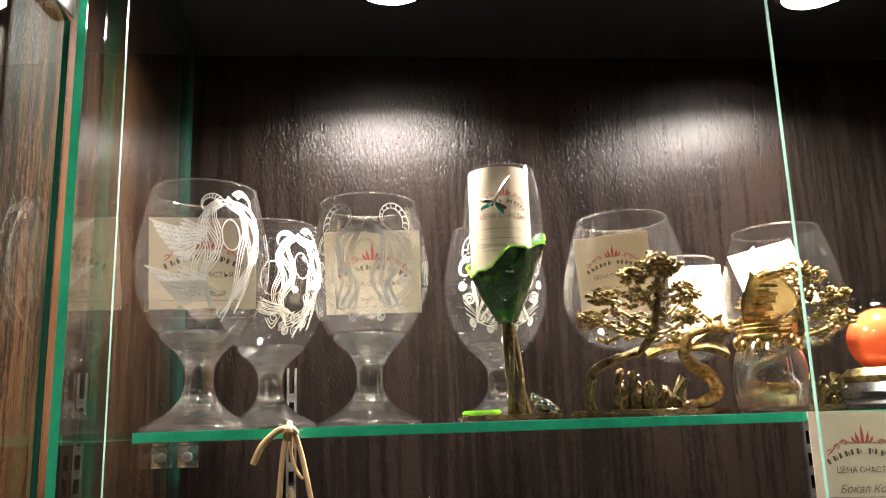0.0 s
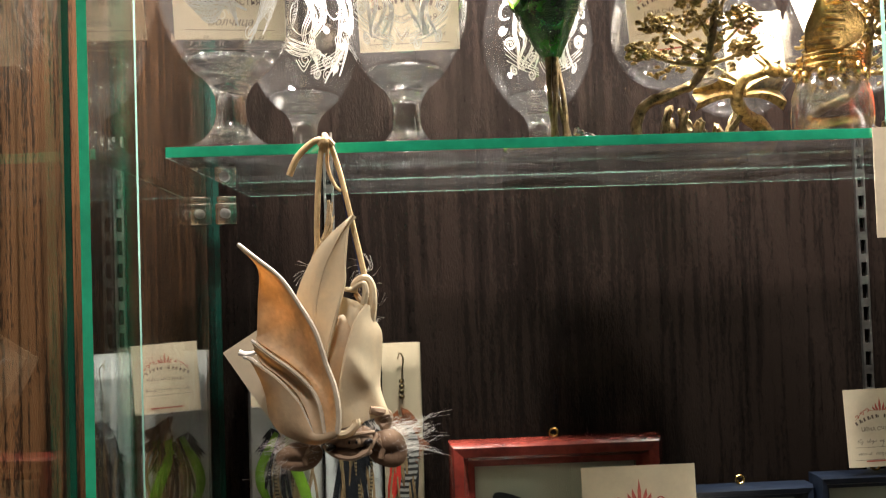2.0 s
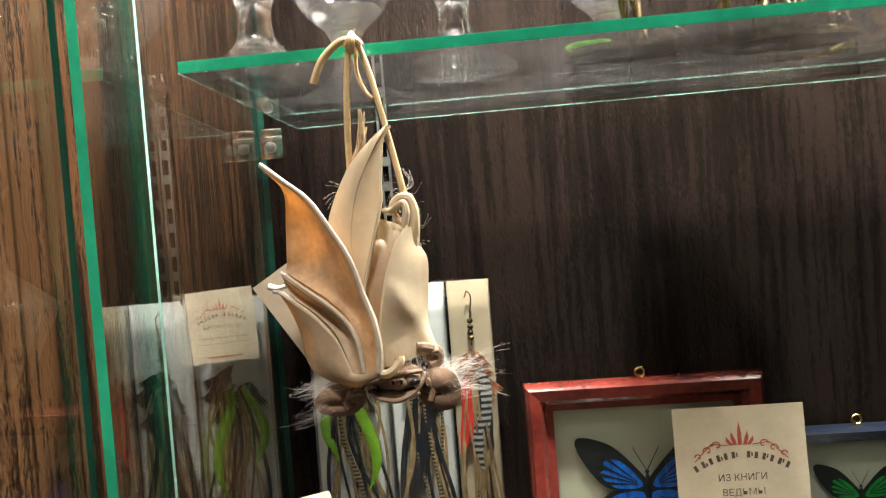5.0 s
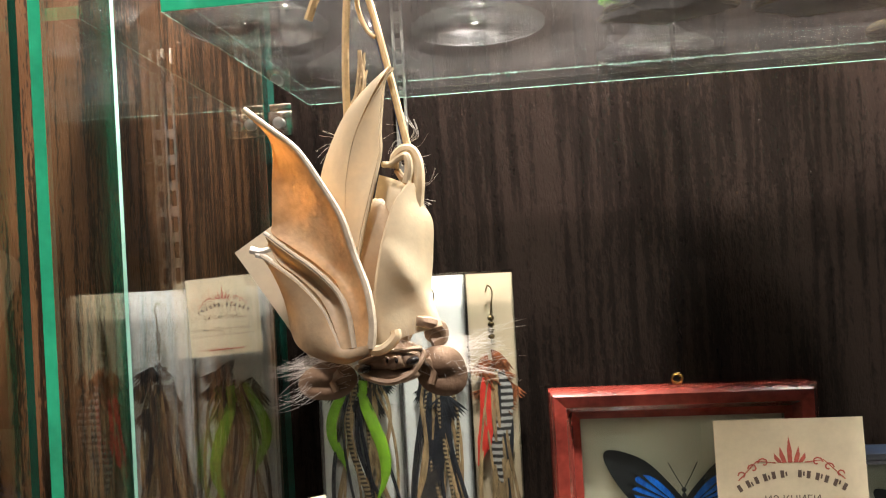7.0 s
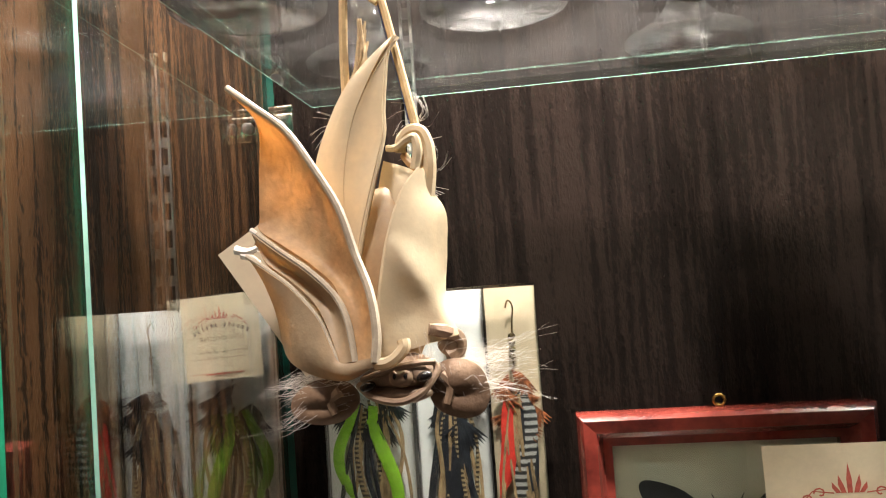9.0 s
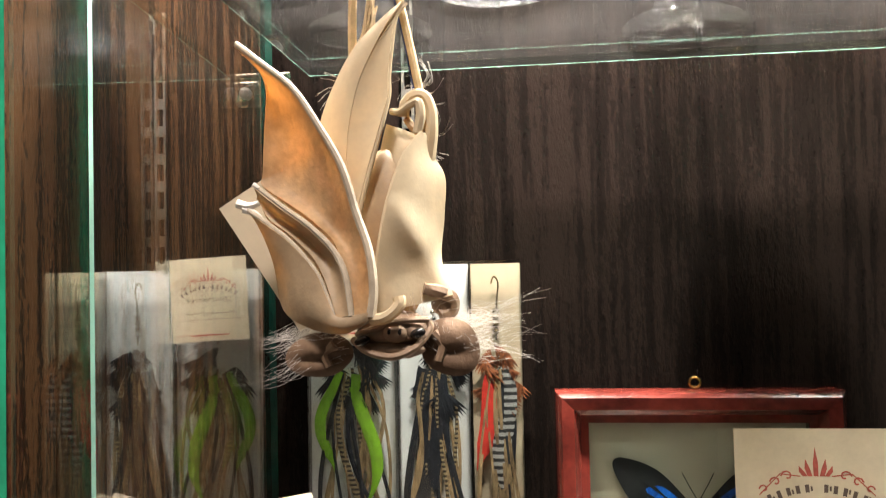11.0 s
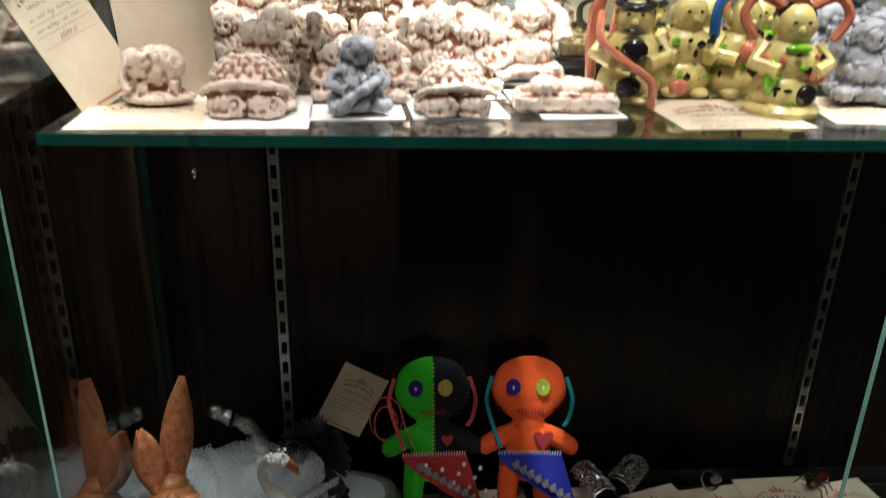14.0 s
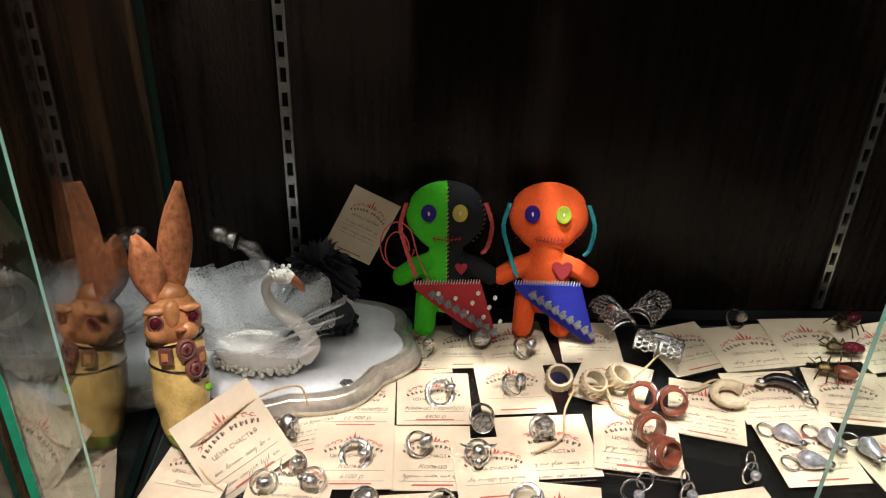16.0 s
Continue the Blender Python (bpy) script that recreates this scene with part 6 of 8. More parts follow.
def seated(h, seed, arms="belly", hat=0):
    """A stout seated carving, h tall."""
    rnd = random.Random(seed)
    q = h
    b = [ball((0, 0, 0.16 * q), (0.42 * q, 0.34 * q, 0.17 * q), 3), ball((0, -0.04 * q, 0.36 * q), (0.31 * q, 0.28 * q, 0.27 * q), 3),
         ball((0, -0.03 * q, 0.55 * q), (0.29 * q, 0.2 * q, 0.16 * q), 3), ball((0, -0.05 * q, 0.80 * q), (0.215 * q, 0.185 * q, 0.205 * q), 3),
         ball((0, -0.20 * q, 0.70 * q), (0.11 * q, 0.07 * q, 0.06 * q), 2), ball((0, -0.245 * q, 0.79 * q), (0.03 * q, 0.03 * q, 0.045 * q), 2),
         ball((-0.07 * q, -0.21 * q, 0.83 * q), (0.05 * q, 0.03 * q, 0.02 * q), 1), ball((0.07 * q, -0.21 * q, 0.83 * q), (0.05 * q, 0.03 * q, 0.02 * q), 1),
         ball((-0.09 * q, -0.20 * q, 0.75 * q), (0.05 * q, 0.04 * q, 0.04 * q), 1), ball((0.09 * q, -0.20 * q, 0.75 * q), (0.05 * q, 0.04 * q, 0.04 * q), 1)]
    for sg in (-1, 1):
        b.append(ball((sg * 0.225 * q, -0.04 * q, 0.77 * q), (0.035 * q, 0.05 * q, 0.10 * q), 2))
        b.append(ball((sg * 0.27 * q, -0.26 * q, 0.13 * q), (0.17 * q, 0.13 * q, 0.11 * q), 2))
        if arms == "belly":
            b.append(tube([(sg * 0.28 * q, -0.02 * q, 0.56 * q), (sg * 0.38 * q, -0.12 * q, 0.40 * q), (sg * 0.2 * q, -0.30 * q, 0.34 * q)], [0.09 * q, 0.085 * q, 0.07 * q], 8))
        elif arms == "up":
            b.append(tube([(sg * 0.26 * q, -0.02 * q, 0.55 * q), (sg * 0.42 * q, -0.06 * q, 0.66 * q), (sg * 0.36 * q, -0.06 * q, 0.92 * q)], [0.09 * q, 0.08 * q, 0.07 * q], 8))
    if arms == "sack":
        b.append(tube([(-0.26 * q, 0, 0.55 * q), (-0.40 * q, -0.08 * q, 0.62 * q), (-0.40 * q, -0.06 * q, 0.88 * q)], [0.09 * q, 0.09 * q, 0.08 * q], 8))
        b.append(tube([(-0.2 * q, 0.05 * q, 0.9 * q), (0.12 * q, 0.08 * q, 1.0 * q), (0.36 * q, 0.02 * q, 0.8 * q), (0.42 * q, -0.08 * q, 0.52 * q)], [0.05 * q, 0.09 * q, 0.12 * q, 0.14 * q], 10))
    if arms == "staff":
        b.append(tube([(-0.36 * q, -0.28 * q, 0.02 * q), (-0.34 * q, -0.26 * q, 0.9 * q)], 0.045 * q, 7))
        b.append(tube([(-0.24 * q, 0, 0.6 * q), (-0.36 * q, -0.2 * q, 0.5 * q)], 0.08 * q, 8))
        b.append(tube([(0.24 * q, 0, 0.6 * q), (0.3 * q, -0.2 * q, 0.42 * q)], 0.08 * q, 8))
    if hat:
        b.append(ball((0, 0.0, 0.95 * q), (0.2 * q, 0.2 * q, 0.08 * q), 2))
        b.append(ball((0, 0.02 * q, 1.0 * q), (0.09 * q, 0.09 * q, 0.09 * q), 2))
    return merge(*b)


def standing(h, seed):
    q = h
    return merge(lathe([(0, 0), (0.26 * q, 0), (0.25 * q, 0.12 * q), (0.19 * q, 0.4 * q), (0.22 * q, 0.6 * q), (0.12 * q, 0.74 * q), (0, 0.76 * q)], 20), ball((0, -0.02 * q, 0.85 * q), (0.12 * q, 0.12 * q, 0.14 * q), 3), ball((0, -0.13 * q, 0.7 * q), (0.06 * q, 0.04 * q, 0.13 * q), 2),
                 tube([(-0.2 * q, 0, 0.62 * q), (-0.22 * q, -0.16 * q, 0.48 * q), (-0.05 * q, -0.24 * q, 0.46 * q)], 0.07 * q, 8), tube([(0.2 * q, 0, 0.62 * q), (0.24 * q, -0.14 * q, 0.46 * q), (0.06 * q, -0.24 * q, 0.42 * q)], 0.07 * q, 8), tube([(-0.26 * q, -0.2 * q, 0), (-0.22 * q, -0.18 * q, 0.9 * q)], 0.035 * q, 6))


def elephant_head(h):
    """Crowned seated carving with a trunk and many arms, before a tall back."""
    q = h
    b = [seated(0.8 * q, 3, "none"), ball((0, 0.06 * q, 0.5 * q), (0.4 * q, 0.1 * q, 0.42 * q), 3), tube(spline([(0, -0.2 * q, 0.62 * q), (0.02 * q, -0.3 * q, 0.48 * q), (0.12 * q, -0.3 * q, 0.38 * q), (0.2 * q, -0.28 * q, 0.44 * q)], 4), 0.06 * q, 8),
         lathe([(0.16 * q, 0.74 * q), (0.13 * q, 0.86 * q), (0.05 * q, 0.97 * q), (0, 1.0 * q)], 16)]
    for sg in (-1, 1):
        b.append(ball((sg * 0.2 * q, -0.06 * q, 0.62 * q), (0.1 * q, 0.04 * q, 0.13 * q), 2))
        b.append(tube([(sg * 0.2 * q, 0, 0.5 * q), (sg * 0.38 * q, -0.05 * q, 0.55 * q), (sg * 0.38 * q, -0.05 * q, 0.85 * q)], 0.06 * q, 8))
        b.append(tube([(sg * 0.2 * q, -0.06 * q, 0.44 * q), (sg * 0.36 * q, -0.16 * q, 0.36 * q), (sg * 0.3 * q, -0.28 * q, 0.3 * q)], 0.06 * q, 8))
    return merge(*b)


def mound(w, h):
    """A domed scaly shell with a rolled lip, two round-eyed fish looking out from under it."""
    b = [ball((-0.02 * w, 0.06 * w, 0.38 * h), (0.40 * w, 0.34 * w, 0.56 * h), 3), ball((0, 0.02 * w, 0.10 * h), (0.47 * w, 0.34 * w, 0.16 * h), 3)]
    lip = [(0.45 * w * math.cos(a), (-0.16 - 0.20 * math.sin(a)) * w, (0.30 + 0.26 * math.sin(a)) * h) for a in [math.pi * k / 16 for k in range(17)]]
    b.append(tube(lip, [0.03 * w + 0.03 * w * math.sin(math.pi * k / 16) for k in range(17)], 8))
    for j in range(4):
        e = 0.42 + 0.26 * j
        for k in range(9 - j):
            a = math.pi * (k + 0.5) / (9 - j)
            b.append(ball((-0.02 * w + 0.395 * w * math.cos(e) * math.cos(a), 0.06 * w - 0.335 * w * math.cos(e) * math.sin(a), 0.38 * h + 0.55 * h * math.sin(e)), (0.060 * w, 0.045 * w, 0.075 * h), 1))
    for sx, ex in ((-1, -0.20), (1, 0.18)):
        b.append(ball((ex * w, -0.26 * w, 0.20 * h), (0.22 * w, 0.15 * w, 0.22 * h), 3, (0, 8 * sx, 14 * sx)))
        cx, cy, cz = (ex + 0.10) * w, -0.40 * w, 0.24 * h
        b.append(tube([(cx + 0.075 * w * math.cos(a), cy, cz + 0.075 * w * math.sin(a)) for a in [2 * math.pi * k / 14 for k in range(15)]], 0.024 * w, 6, False))
        b.append(ball((cx, cy, cz), 0.036 * w, 1))
        b.append(tube([((ex - 0.16) * w, -0.34 * w, 0.06 * h), ((ex + 0.02) * w, -0.42 * w, 0.05 * h), ((ex + 0.18) * w, -0.36 * w, 0.07 * h)], 0.028 * w, 6))
    return merge(*b)


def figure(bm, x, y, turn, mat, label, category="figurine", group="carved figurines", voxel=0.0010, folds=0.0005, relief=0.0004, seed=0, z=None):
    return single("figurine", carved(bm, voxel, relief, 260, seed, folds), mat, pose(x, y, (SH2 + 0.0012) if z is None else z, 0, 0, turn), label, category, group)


# front row
figure(merge(ball((0, 0, 0.0035), (0.0185, 0.012, 0.004), 3), ball((0.001, 0, 0.019), (0.0135, 0.0085, 0.011), 3), ball((-0.010, -0.002, 0.020), (0.007, 0.006, 0.009), 2), tube(spline([(-0.013, -0.004, 0.022), (-0.016, -0.006, 0.014), (-0.013, -0.008, 0.008)], 4), 0.0026, 7), ball((-0.007, -0.007, 0.021), (0.005, 0.002, 0.007), 2),
             *[tube([(dx, dy, 0.012), (dx, dy, 0.005)], 0.0034, 8) for dx in (-0.007, 0.008) for dy in (-0.004, 0.004)]), -0.141, 0.567, 8, IVORY, "ivory-coloured stone elephant on an oval base", folds=0.0006, seed=1)
figure(mound(0.049, 0.030), -0.092, 0.553, 0, IVORY, "stained stone shell with fish looking out", seed=2, folds=0.0005)
figure(merge(mound(0.036, 0.034), ball((0.0, 0.0, 0.034), (0.013, 0.011, 0.008), 2)), -0.090, 0.585, 12, IVORY, "stained stone turtle with a ribbed shell", seed=22, folds=0.0005)
figure(merge(seated(0.038, 4, "belly"), ball((0.002, -0.006, 0.033), (0.007, 0.009, 0.006), 2), tube([(-0.01, -0.012, 0.006), (0.0, -0.016, 0.014), (0.011, -0.012, 0.02)], 0.003, 7)), -0.040, 0.553, 15, GREY_WASH, "small grey stone seated animal figurine", seed=3)
figure(mound(0.045, 0.027), 0.009, 0.557, 4, IVORY, "stained stone shell with fish looking out", seed=5, folds=0.0005)
lat = slab([(-0.028, -0.012), (0.026, -0.014), (0.027, -0.008), (0.006, 0.014), (-0.026, 0.010)], 0.0, 0.010, 0.002)
figure(merge(lat, ball((0.0, 0, 0.010), (0.022, 0.010, 0.007), 3), ball((-0.012, -0.006, 0.012), (0.009, 0.007, 0.007), 2), ball((-0.006, 0.002, 0.019), (0.006, 0.005, 0.0045), 2), *[tube([(0.004 + 0.005 * k, -0.013, 0.004), (0.002 + 0.004 * k, 0.008, 0.013)], 0.0011, 5) for k in range(5)]), 0.067, 0.565, 3, IVORY, "pale stone sleeping figurine under a checked blanket", seed=6, folds=0.0005)
# second row
figure(standing(0.048, 6), -0.137, 0.605, 15, IVORY, "stained stone robed elder holding a staff", seed=7, folds=0.0009)
figure(merge(seated(0.040, 7, "belly"), ball((0, 0.004, 0.031), (0.0115, 0.009, 0.012), 3)), -0.1205, 0.642, 5, IVORY, "stained stone hooded laughing figurine", seed=8, folds=0.0007)
figure(seated(0.043, 8, "belly"), -0.090, 0.644, -6, IVORY, "stained stone laughing seated figurine", seed=9, folds=0.0004)
figure(standing(0.043, 9), -0.0655, 0.612, 0, IVORY, "stained stone standing monk with folded arms", seed=10, folds=0.0008)
figure(merge(mound(0.034, 0.034), ball((-0.012, -0.012, 0.014), (0.007, 0.006, 0.009), 2)), -0.034, 0.628, 30, IVORY, "stained stone turtle with a ribbed shell", seed=11, folds=0.0005)
for k, (x, y, h) in enumerate(((-0.0535, 0.582, 0.030), (-0.026, 0.583, 0.033))):
    figure(seated(h, 12 + k), x, y, 10 - 25 * k, IVORY, "small stained stone seated figurine", seed=12 + k, folds=0.0004, voxel=0.0009)
figure(merge(moved(seated(0.044, 14, "up"), Matrix.Translation((-0.010, 0, 0))), moved(seated(0.040, 15), Matrix.Translation((0.012, -0.003, 0)))), 0.011, 0.612, 0, IVORY, "stained stone pair of seated figurines", seed=14, folds=0.0008)
figure(seated(0.047, 16, "sack"), 0.060, 0.645, -4, IVORY, "stained stone laughing figurine carrying a sack", seed=16, folds=0.0003)
# back rows
for k, (x, y, h, arms, hat) in enumerate(((-0.1335, 0.700, 0.050, "belly", 1), (-0.115, 0.712, 0.053, "belly", 0), (-0.079, 0.716, 0.062, "up", 0), (-0.094, 0.715, 0.050, "belly", 0), (-0.064, 0.716, 0.048, "belly", 0), (0.0355, 0.722, 0.058, "belly", 1), (0.0885, 0.732, 0.058, "staff", 0),
                                          (-0.035, 0.668, 0.036, "belly", 0), (-0.012, 0.673, 0.038, "belly", 0), (0.0295, 0.673, 0.038, "up", 0), (0.008, 0.690, 0.040, "belly", 0), (-0.075, 0.680, 0.038, "belly", 0), (-0.058, 0.672, 0.034, "up", 0), (0.037, 0.640, 0.034, "belly", 0))):
    figure(seated(h, 30 + k, arms, hat), x, y, (k * 37) % 40 - 20, IVORY, "stained stone seated figurine among other carvings", seed=30 + k, folds=0.0005, voxel=0.0011)
figure(standing(0.058, 50), -0.0435, 0.714, 0, BROWN_STONE, "dark brown carved standing figurine", seed=50, folds=0.0008)
figure(elephant_head(0.068), -0.0125, 0.724, -3, IVORY, "pale stone seated elephant-headed idol with raised arms", seed=51, folds=0.0005)

# white slips under the carvings
for x, y, w, d, a in ((-0.088, 0.555, 0.050, 0.072, 3), (-0.040, 0.555, 0.047, 0.034, 4), (0.011, 0.560, 0.049, 0.036, 5), (0.074, 0.560, 0.044, 0.030, 6), (-0.036, 0.592, 0.050, 0.030, 2), (0.013, 0.608, 0.052, 0.040, 4), (0.066, 0.600, 0.048, 0.026, 3), (-0.125, 0.600, 0.05, 0.05, 5), (-0.085, 0.64, 0.05, 0.05, 0), (0.06, 0.65, 0.045, 0.04, -4), (-0.02, 0.70, 0.16, 0.05, 0), (-0.11, 0.70, 0.06, 0.05, 0), (-0.035, 0.635, 0.045, 0.04, 0)):
    single("paper_slip", box(-w / 2, w / 2, -d / 2, d / 2, 0, 0.0005), WHITE_PAPER, pose(x, y, SH2 + 0.0003, 0, 0, a), "white paper slip under the stone carvings", "paper slip", "paper slips")


# yellow glazed jugs
def jug(x, y, turn, h, scheme, label):
    q = h
    b = [ball((0, 0, 0.2 * q), (0.3 * q, 0.26 * q, 0.22 * q), 3), ball((0, -0.01 * q, 0.45 * q), (0.27 * q, 0.22 * q, 0.24 * q), 3), ball((0, -0.03 * q, 0.78 * q), (0.17 * q, 0.17 * q, 0.2 * q), 3), ball((0, -0.19 * q, 0.75 * q), (0.035 * q, 0.035 * q, 0.04 * q), 2)]
    ix = [0, 0, 0, 0]
    for sg in (-1, 1):
        b += [tube([(sg * 0.22 * q, 0, 0.6 * q), (sg * 0.33 * q, -0.08 * q, 0.45 * q), (sg * 0.15 * q, -0.24 * q, 0.4 * q)], 0.075 * q, 8), ball((sg * 0.13 * q, -0.16 * q, 0.06 * q), (0.1 * q, 0.14 * q, 0.06 * q), 2), ball((sg * 0.17 * q, -0.02 * q, 0.78 * q), (0.03 * q, 0.05 * q, 0.08 * q), 2), ball((sg * 0.06 * q, -0.185 * q, 0.82 * q), (0.025 * q, 0.012 * q, 0.012 * q), 1)]
        ix += [0, 0, 0, 2]
    if scheme == "hat":
        b += [ball((0, -0.01 * q, 0.90 * q), (0.20 * q, 0.20 * q, 0.055 * q), 3, (8, 0, 0)), ball((0, 0.0, 0.97 * q), (0.14 * q, 0.14 * q, 0.05 * q), 2), tube(spline([(-0.3 * q, -0.1 * q, 0.82 * q), (-0.28 * q, -0.26 * q, 0.6 * q), (-0.05 * q, -0.32 * q, 0.42 * q), (0.2 * q, -0.32 * q, 0.25 * q), (0.22 * q, -0.3 * q, 0.02 * q)], 4), 0.04 * q, 8), ball((0.02 * q, -0.24 * q, 0.5 * q), (0.13 * q, 0.05 * q, 0.12 * q), 2), ball((0.0, -0.25 * q, 0.18 * q), (0.12 * q, 0.05 * q, 0.1 * q), 2), tube([(-0.36 * q, 0.1 * q, 0.1 * q), (-0.38 * q, 0.08 * q, 0.55 * q), (-0.36 * q, 0.04 * q, 0.82 * q), (-0.30 * q, 0.02 * q, 0.95 * q)], [0.05 * q, 0.06 * q, 0.07 * q, 0.05 * q], 9), ball((0.0, -0.2 * q, 0.68 * q), (0.11 * q, 0.03 * q, 0.02 * q), 2)]
        ix += [2, 2, 1, 2, 2, 1, 2]
    elif scheme == "strap":
        b += [tube(spline([(-0.3 * q, -0.02 * q, 0.5 * q), (-0.3 * q, -0.02 * q, 0.9 * q), (-0.05 * q, 0, 1.05 * q), (0.25 * q, 0, 0.98 * q)], 4), 0.055 * q, 8), ball((-0.05 * q, -0.25 * q, 0.48 * q), (0.1 * q, 0.06 * q, 0.12 * q), 2), ball((0.02 * q, -0.2 * q, 0.67 * q), (0.1 * q, 0.03 * q, 0.025 * q), 2), ball((0.1 * q, -0.23 * q, 0.3 * q), (0.12 * q, 0.05 * q, 0.1 * q), 2), ball((0.02 * q, -0.05 * q, 0.99 * q), (0.1 * q, 0.1 * q, 0.05 * q), 2)]
        ix += [3, 1, 2, 2, 4]
    elif scheme == "handles":
        b += [tube(spline([(sg * 0.1 * q, 0, 0.92 * q), (sg * 0.34 * q, 0, 1.02 * q), (sg * 0.46 * q, -0.02 * q, 0.86 * q), (sg * 0.34 * q, -0.04 * q, 0.66 * q)], 5), 0.045 * q, 8) for sg in (-1, 1)]
        b += [ball((0, 0.03 * q, 0.86 * q), (0.19 * q, 0.16 * q, 0.15 * q), 2), ball((0, 0.0, 1.0 * q), (0.1 * q, 0.1 * q, 0.06 * q), 2), ball((-0.2 * q, -0.2 * q, 0.35 * q), (0.06 * q, 0.05 * q, 0.16 * q), 2), ball((0.12 * q, -0.24 * q, 0.2 * q), (0.1 * q, 0.04 * q, 0.1 * q), 2), ball((0.2 * q, -0.22 * q, 0.36 * q), (0.09 * q, 0.05 * q, 0.06 * q), 2), ball((0, -0.2 * q, 0.6 * q), (0.12 * q, 0.04 * q, 0.04 * q), 2), lathe([(0, 0), (0.33 * q, 0), (0.34 * q, 0.05 * q), (0.3 * q, 0.1 * q), (0, 0.1 * q)], 24)]
        ix += [1, 1, 2, 1, 4, 2, 1, 4, 0]
    else:
        b += [ball((-0.1 * q, -0.27 * q, 0.12 * q), (0.1 * q, 0.04 * q, 0.09 * q), 2)]
        ix += [1]
    rj = random.Random(int(x * 9000))
    for k in range(16):
        a, z = rj.uniform(-1.2, 1.2), rj.uniform(0.1, 0.62)
        rr = 0.28 * q if z < 0.6 else 0.2 * q
        b.append(ball((rr * math.sin(a), -rr * 0.9 * math.cos(a), z * q), (rj.uniform(0.02, 0.05) * q, 0.02 * q, rj.uniform(0.02, 0.05) * q), 1))
        ix.append(rj.choice((2, 2, 4, 1)))
    return single("figurine_jug", merge(*b, index=ix), [YELLOW_GLAZE, PINK_GLAZE, BLACK_LACQUER, BLUE_GLAZE, LIME_ENAMEL], pose(x, y, SH2 + 0.0004, 0, 0, turn), label, "ceramic jug", "yellow ceramic jugs")


jug(0.107, 0.588, -15, 0.058, "hat", "yellow glazed figurine jug with black hat and salmon staff")
jug(0.143, 0.608, 0, 0.058, "plain", "yellow glazed round-bellied figurine jug")
jug(0.174, 0.607, 10, 0.056, "strap", "yellow glazed figurine jug with a blue strap handle")
jug(0.184, 0.566, -5, 0.058, "handles", "yellow glazed figurine jug with two salmon loop handles")
jug(0.130, 0.640, 20, 0.054, "hat", "yellow glazed figurine jug with black hat, standing behind")
jug(0.168, 0.645, -10, 0.055, "plain", "yellow glazed figurine jug, standing behind")
jug(0.198, 0.640, 12, 0.054, "handles", "yellow glazed figurine jug with loop handles, standing behind")
for x, y, turn, h, kind, k in ((0.202, 0.702, 0, 0.078, "up", 1), (0.241, 0.703, 12, 0.072, "belly", 2), (0.268, 0.675, -10, 0.074, "belly", 3), (0.238, 0.640, 5, 0.050, "belly", 4), (0.240, 0.592, -6, 0.046, "sack", 5)):
    figure(seated(h, 60 + k, kind, k == 1), x, y, turn, GREY_WASH, "grey marbled stone bear-like figurine", "figurine", "grey stone figurines", seed=60 + k, folds=0.0008, voxel=0.0013)
price_card(pose(0.152, 0.562, SH2 + 0.0002, 0, 0, 5), 0.070, 0.066, "cream price card lying under the yellow jugs", 41, hand=("~", "~"))
price_card(pose(0.240, 0.572, SH2 + 0.0002, 0, 0, -4), 0.068, 0.066, "cream price card lying under grey figurines", 42, hand=("~", "~"))

# small glass case with dark insects on sand
gc = thing("glass_case", pose(0.139, 0.700, SH2 + 0.0004, 0, 0, -3), "small glass case with dark insects on coarse sand, black base", "glass case")
GW, GD, GH = 0.112, 0.088, 0.074
part("base", box(-GW / 2 - 0.003, GW / 2 + 0.003, -GD / 2 - 0.003, GD / 2 + 0.003, 0, 0.012, 0.0015), BLACK_LACQUER, gc, "black base")
for nm, bb, thin in (("front_pane", (-GW / 2, GW / 2, -GD / 2, -GD / 2 + 0.002, 0.012, GH), 1), ("back_pane", (-GW / 2, GW / 2, GD / 2 - 0.002, GD / 2, 0.012, GH), 1), ("side_pane", (-GW / 2, -GW / 2 + 0.002, -GD / 2 + 0.0022, GD / 2 - 0.0022, 0.012, GH), 0), ("side_pane", (GW / 2 - 0.002, GW / 2, -GD / 2 + 0.0022, GD / 2 - 0.0022, 0.012, GH), 0), ("top_pane", (-GW / 2, GW / 2, -GD / 2, GD / 2, GH + 0.0002, GH + 0.0022), 2)):
    bm = box(*bb)
    bm.normal_update()
    for f in bm.faces:
        f.material_index = 0 if abs(f.normal[thin]) > 0.9 else 1
    ob = new(nm, mesh_of(nm, bm, [PANE, EDGE if nm == "top_pane" else EDGE_PALE], False))
    ob.parent = gc
part("sand", rough_up(box(-GW / 2 + 0.003, GW / 2 - 0.003, -GD / 2 + 0.003, GD / 2 - 0.003, 0.0125, 0.020, 0.002), 0.0004, 300), SAND, gc, "coarse tan sand")
rnd = random.Random(9)
part("pebbles", merge(*[ball((rnd.uniform(-0.048, 0.048), rnd.uniform(-0.037, 0.037), 0.0205), (rnd.uniform(0.0015, 0.004), rnd.uniform(0.0015, 0.003), 0.002), 1) for k in range(160)]), SAND, gc)
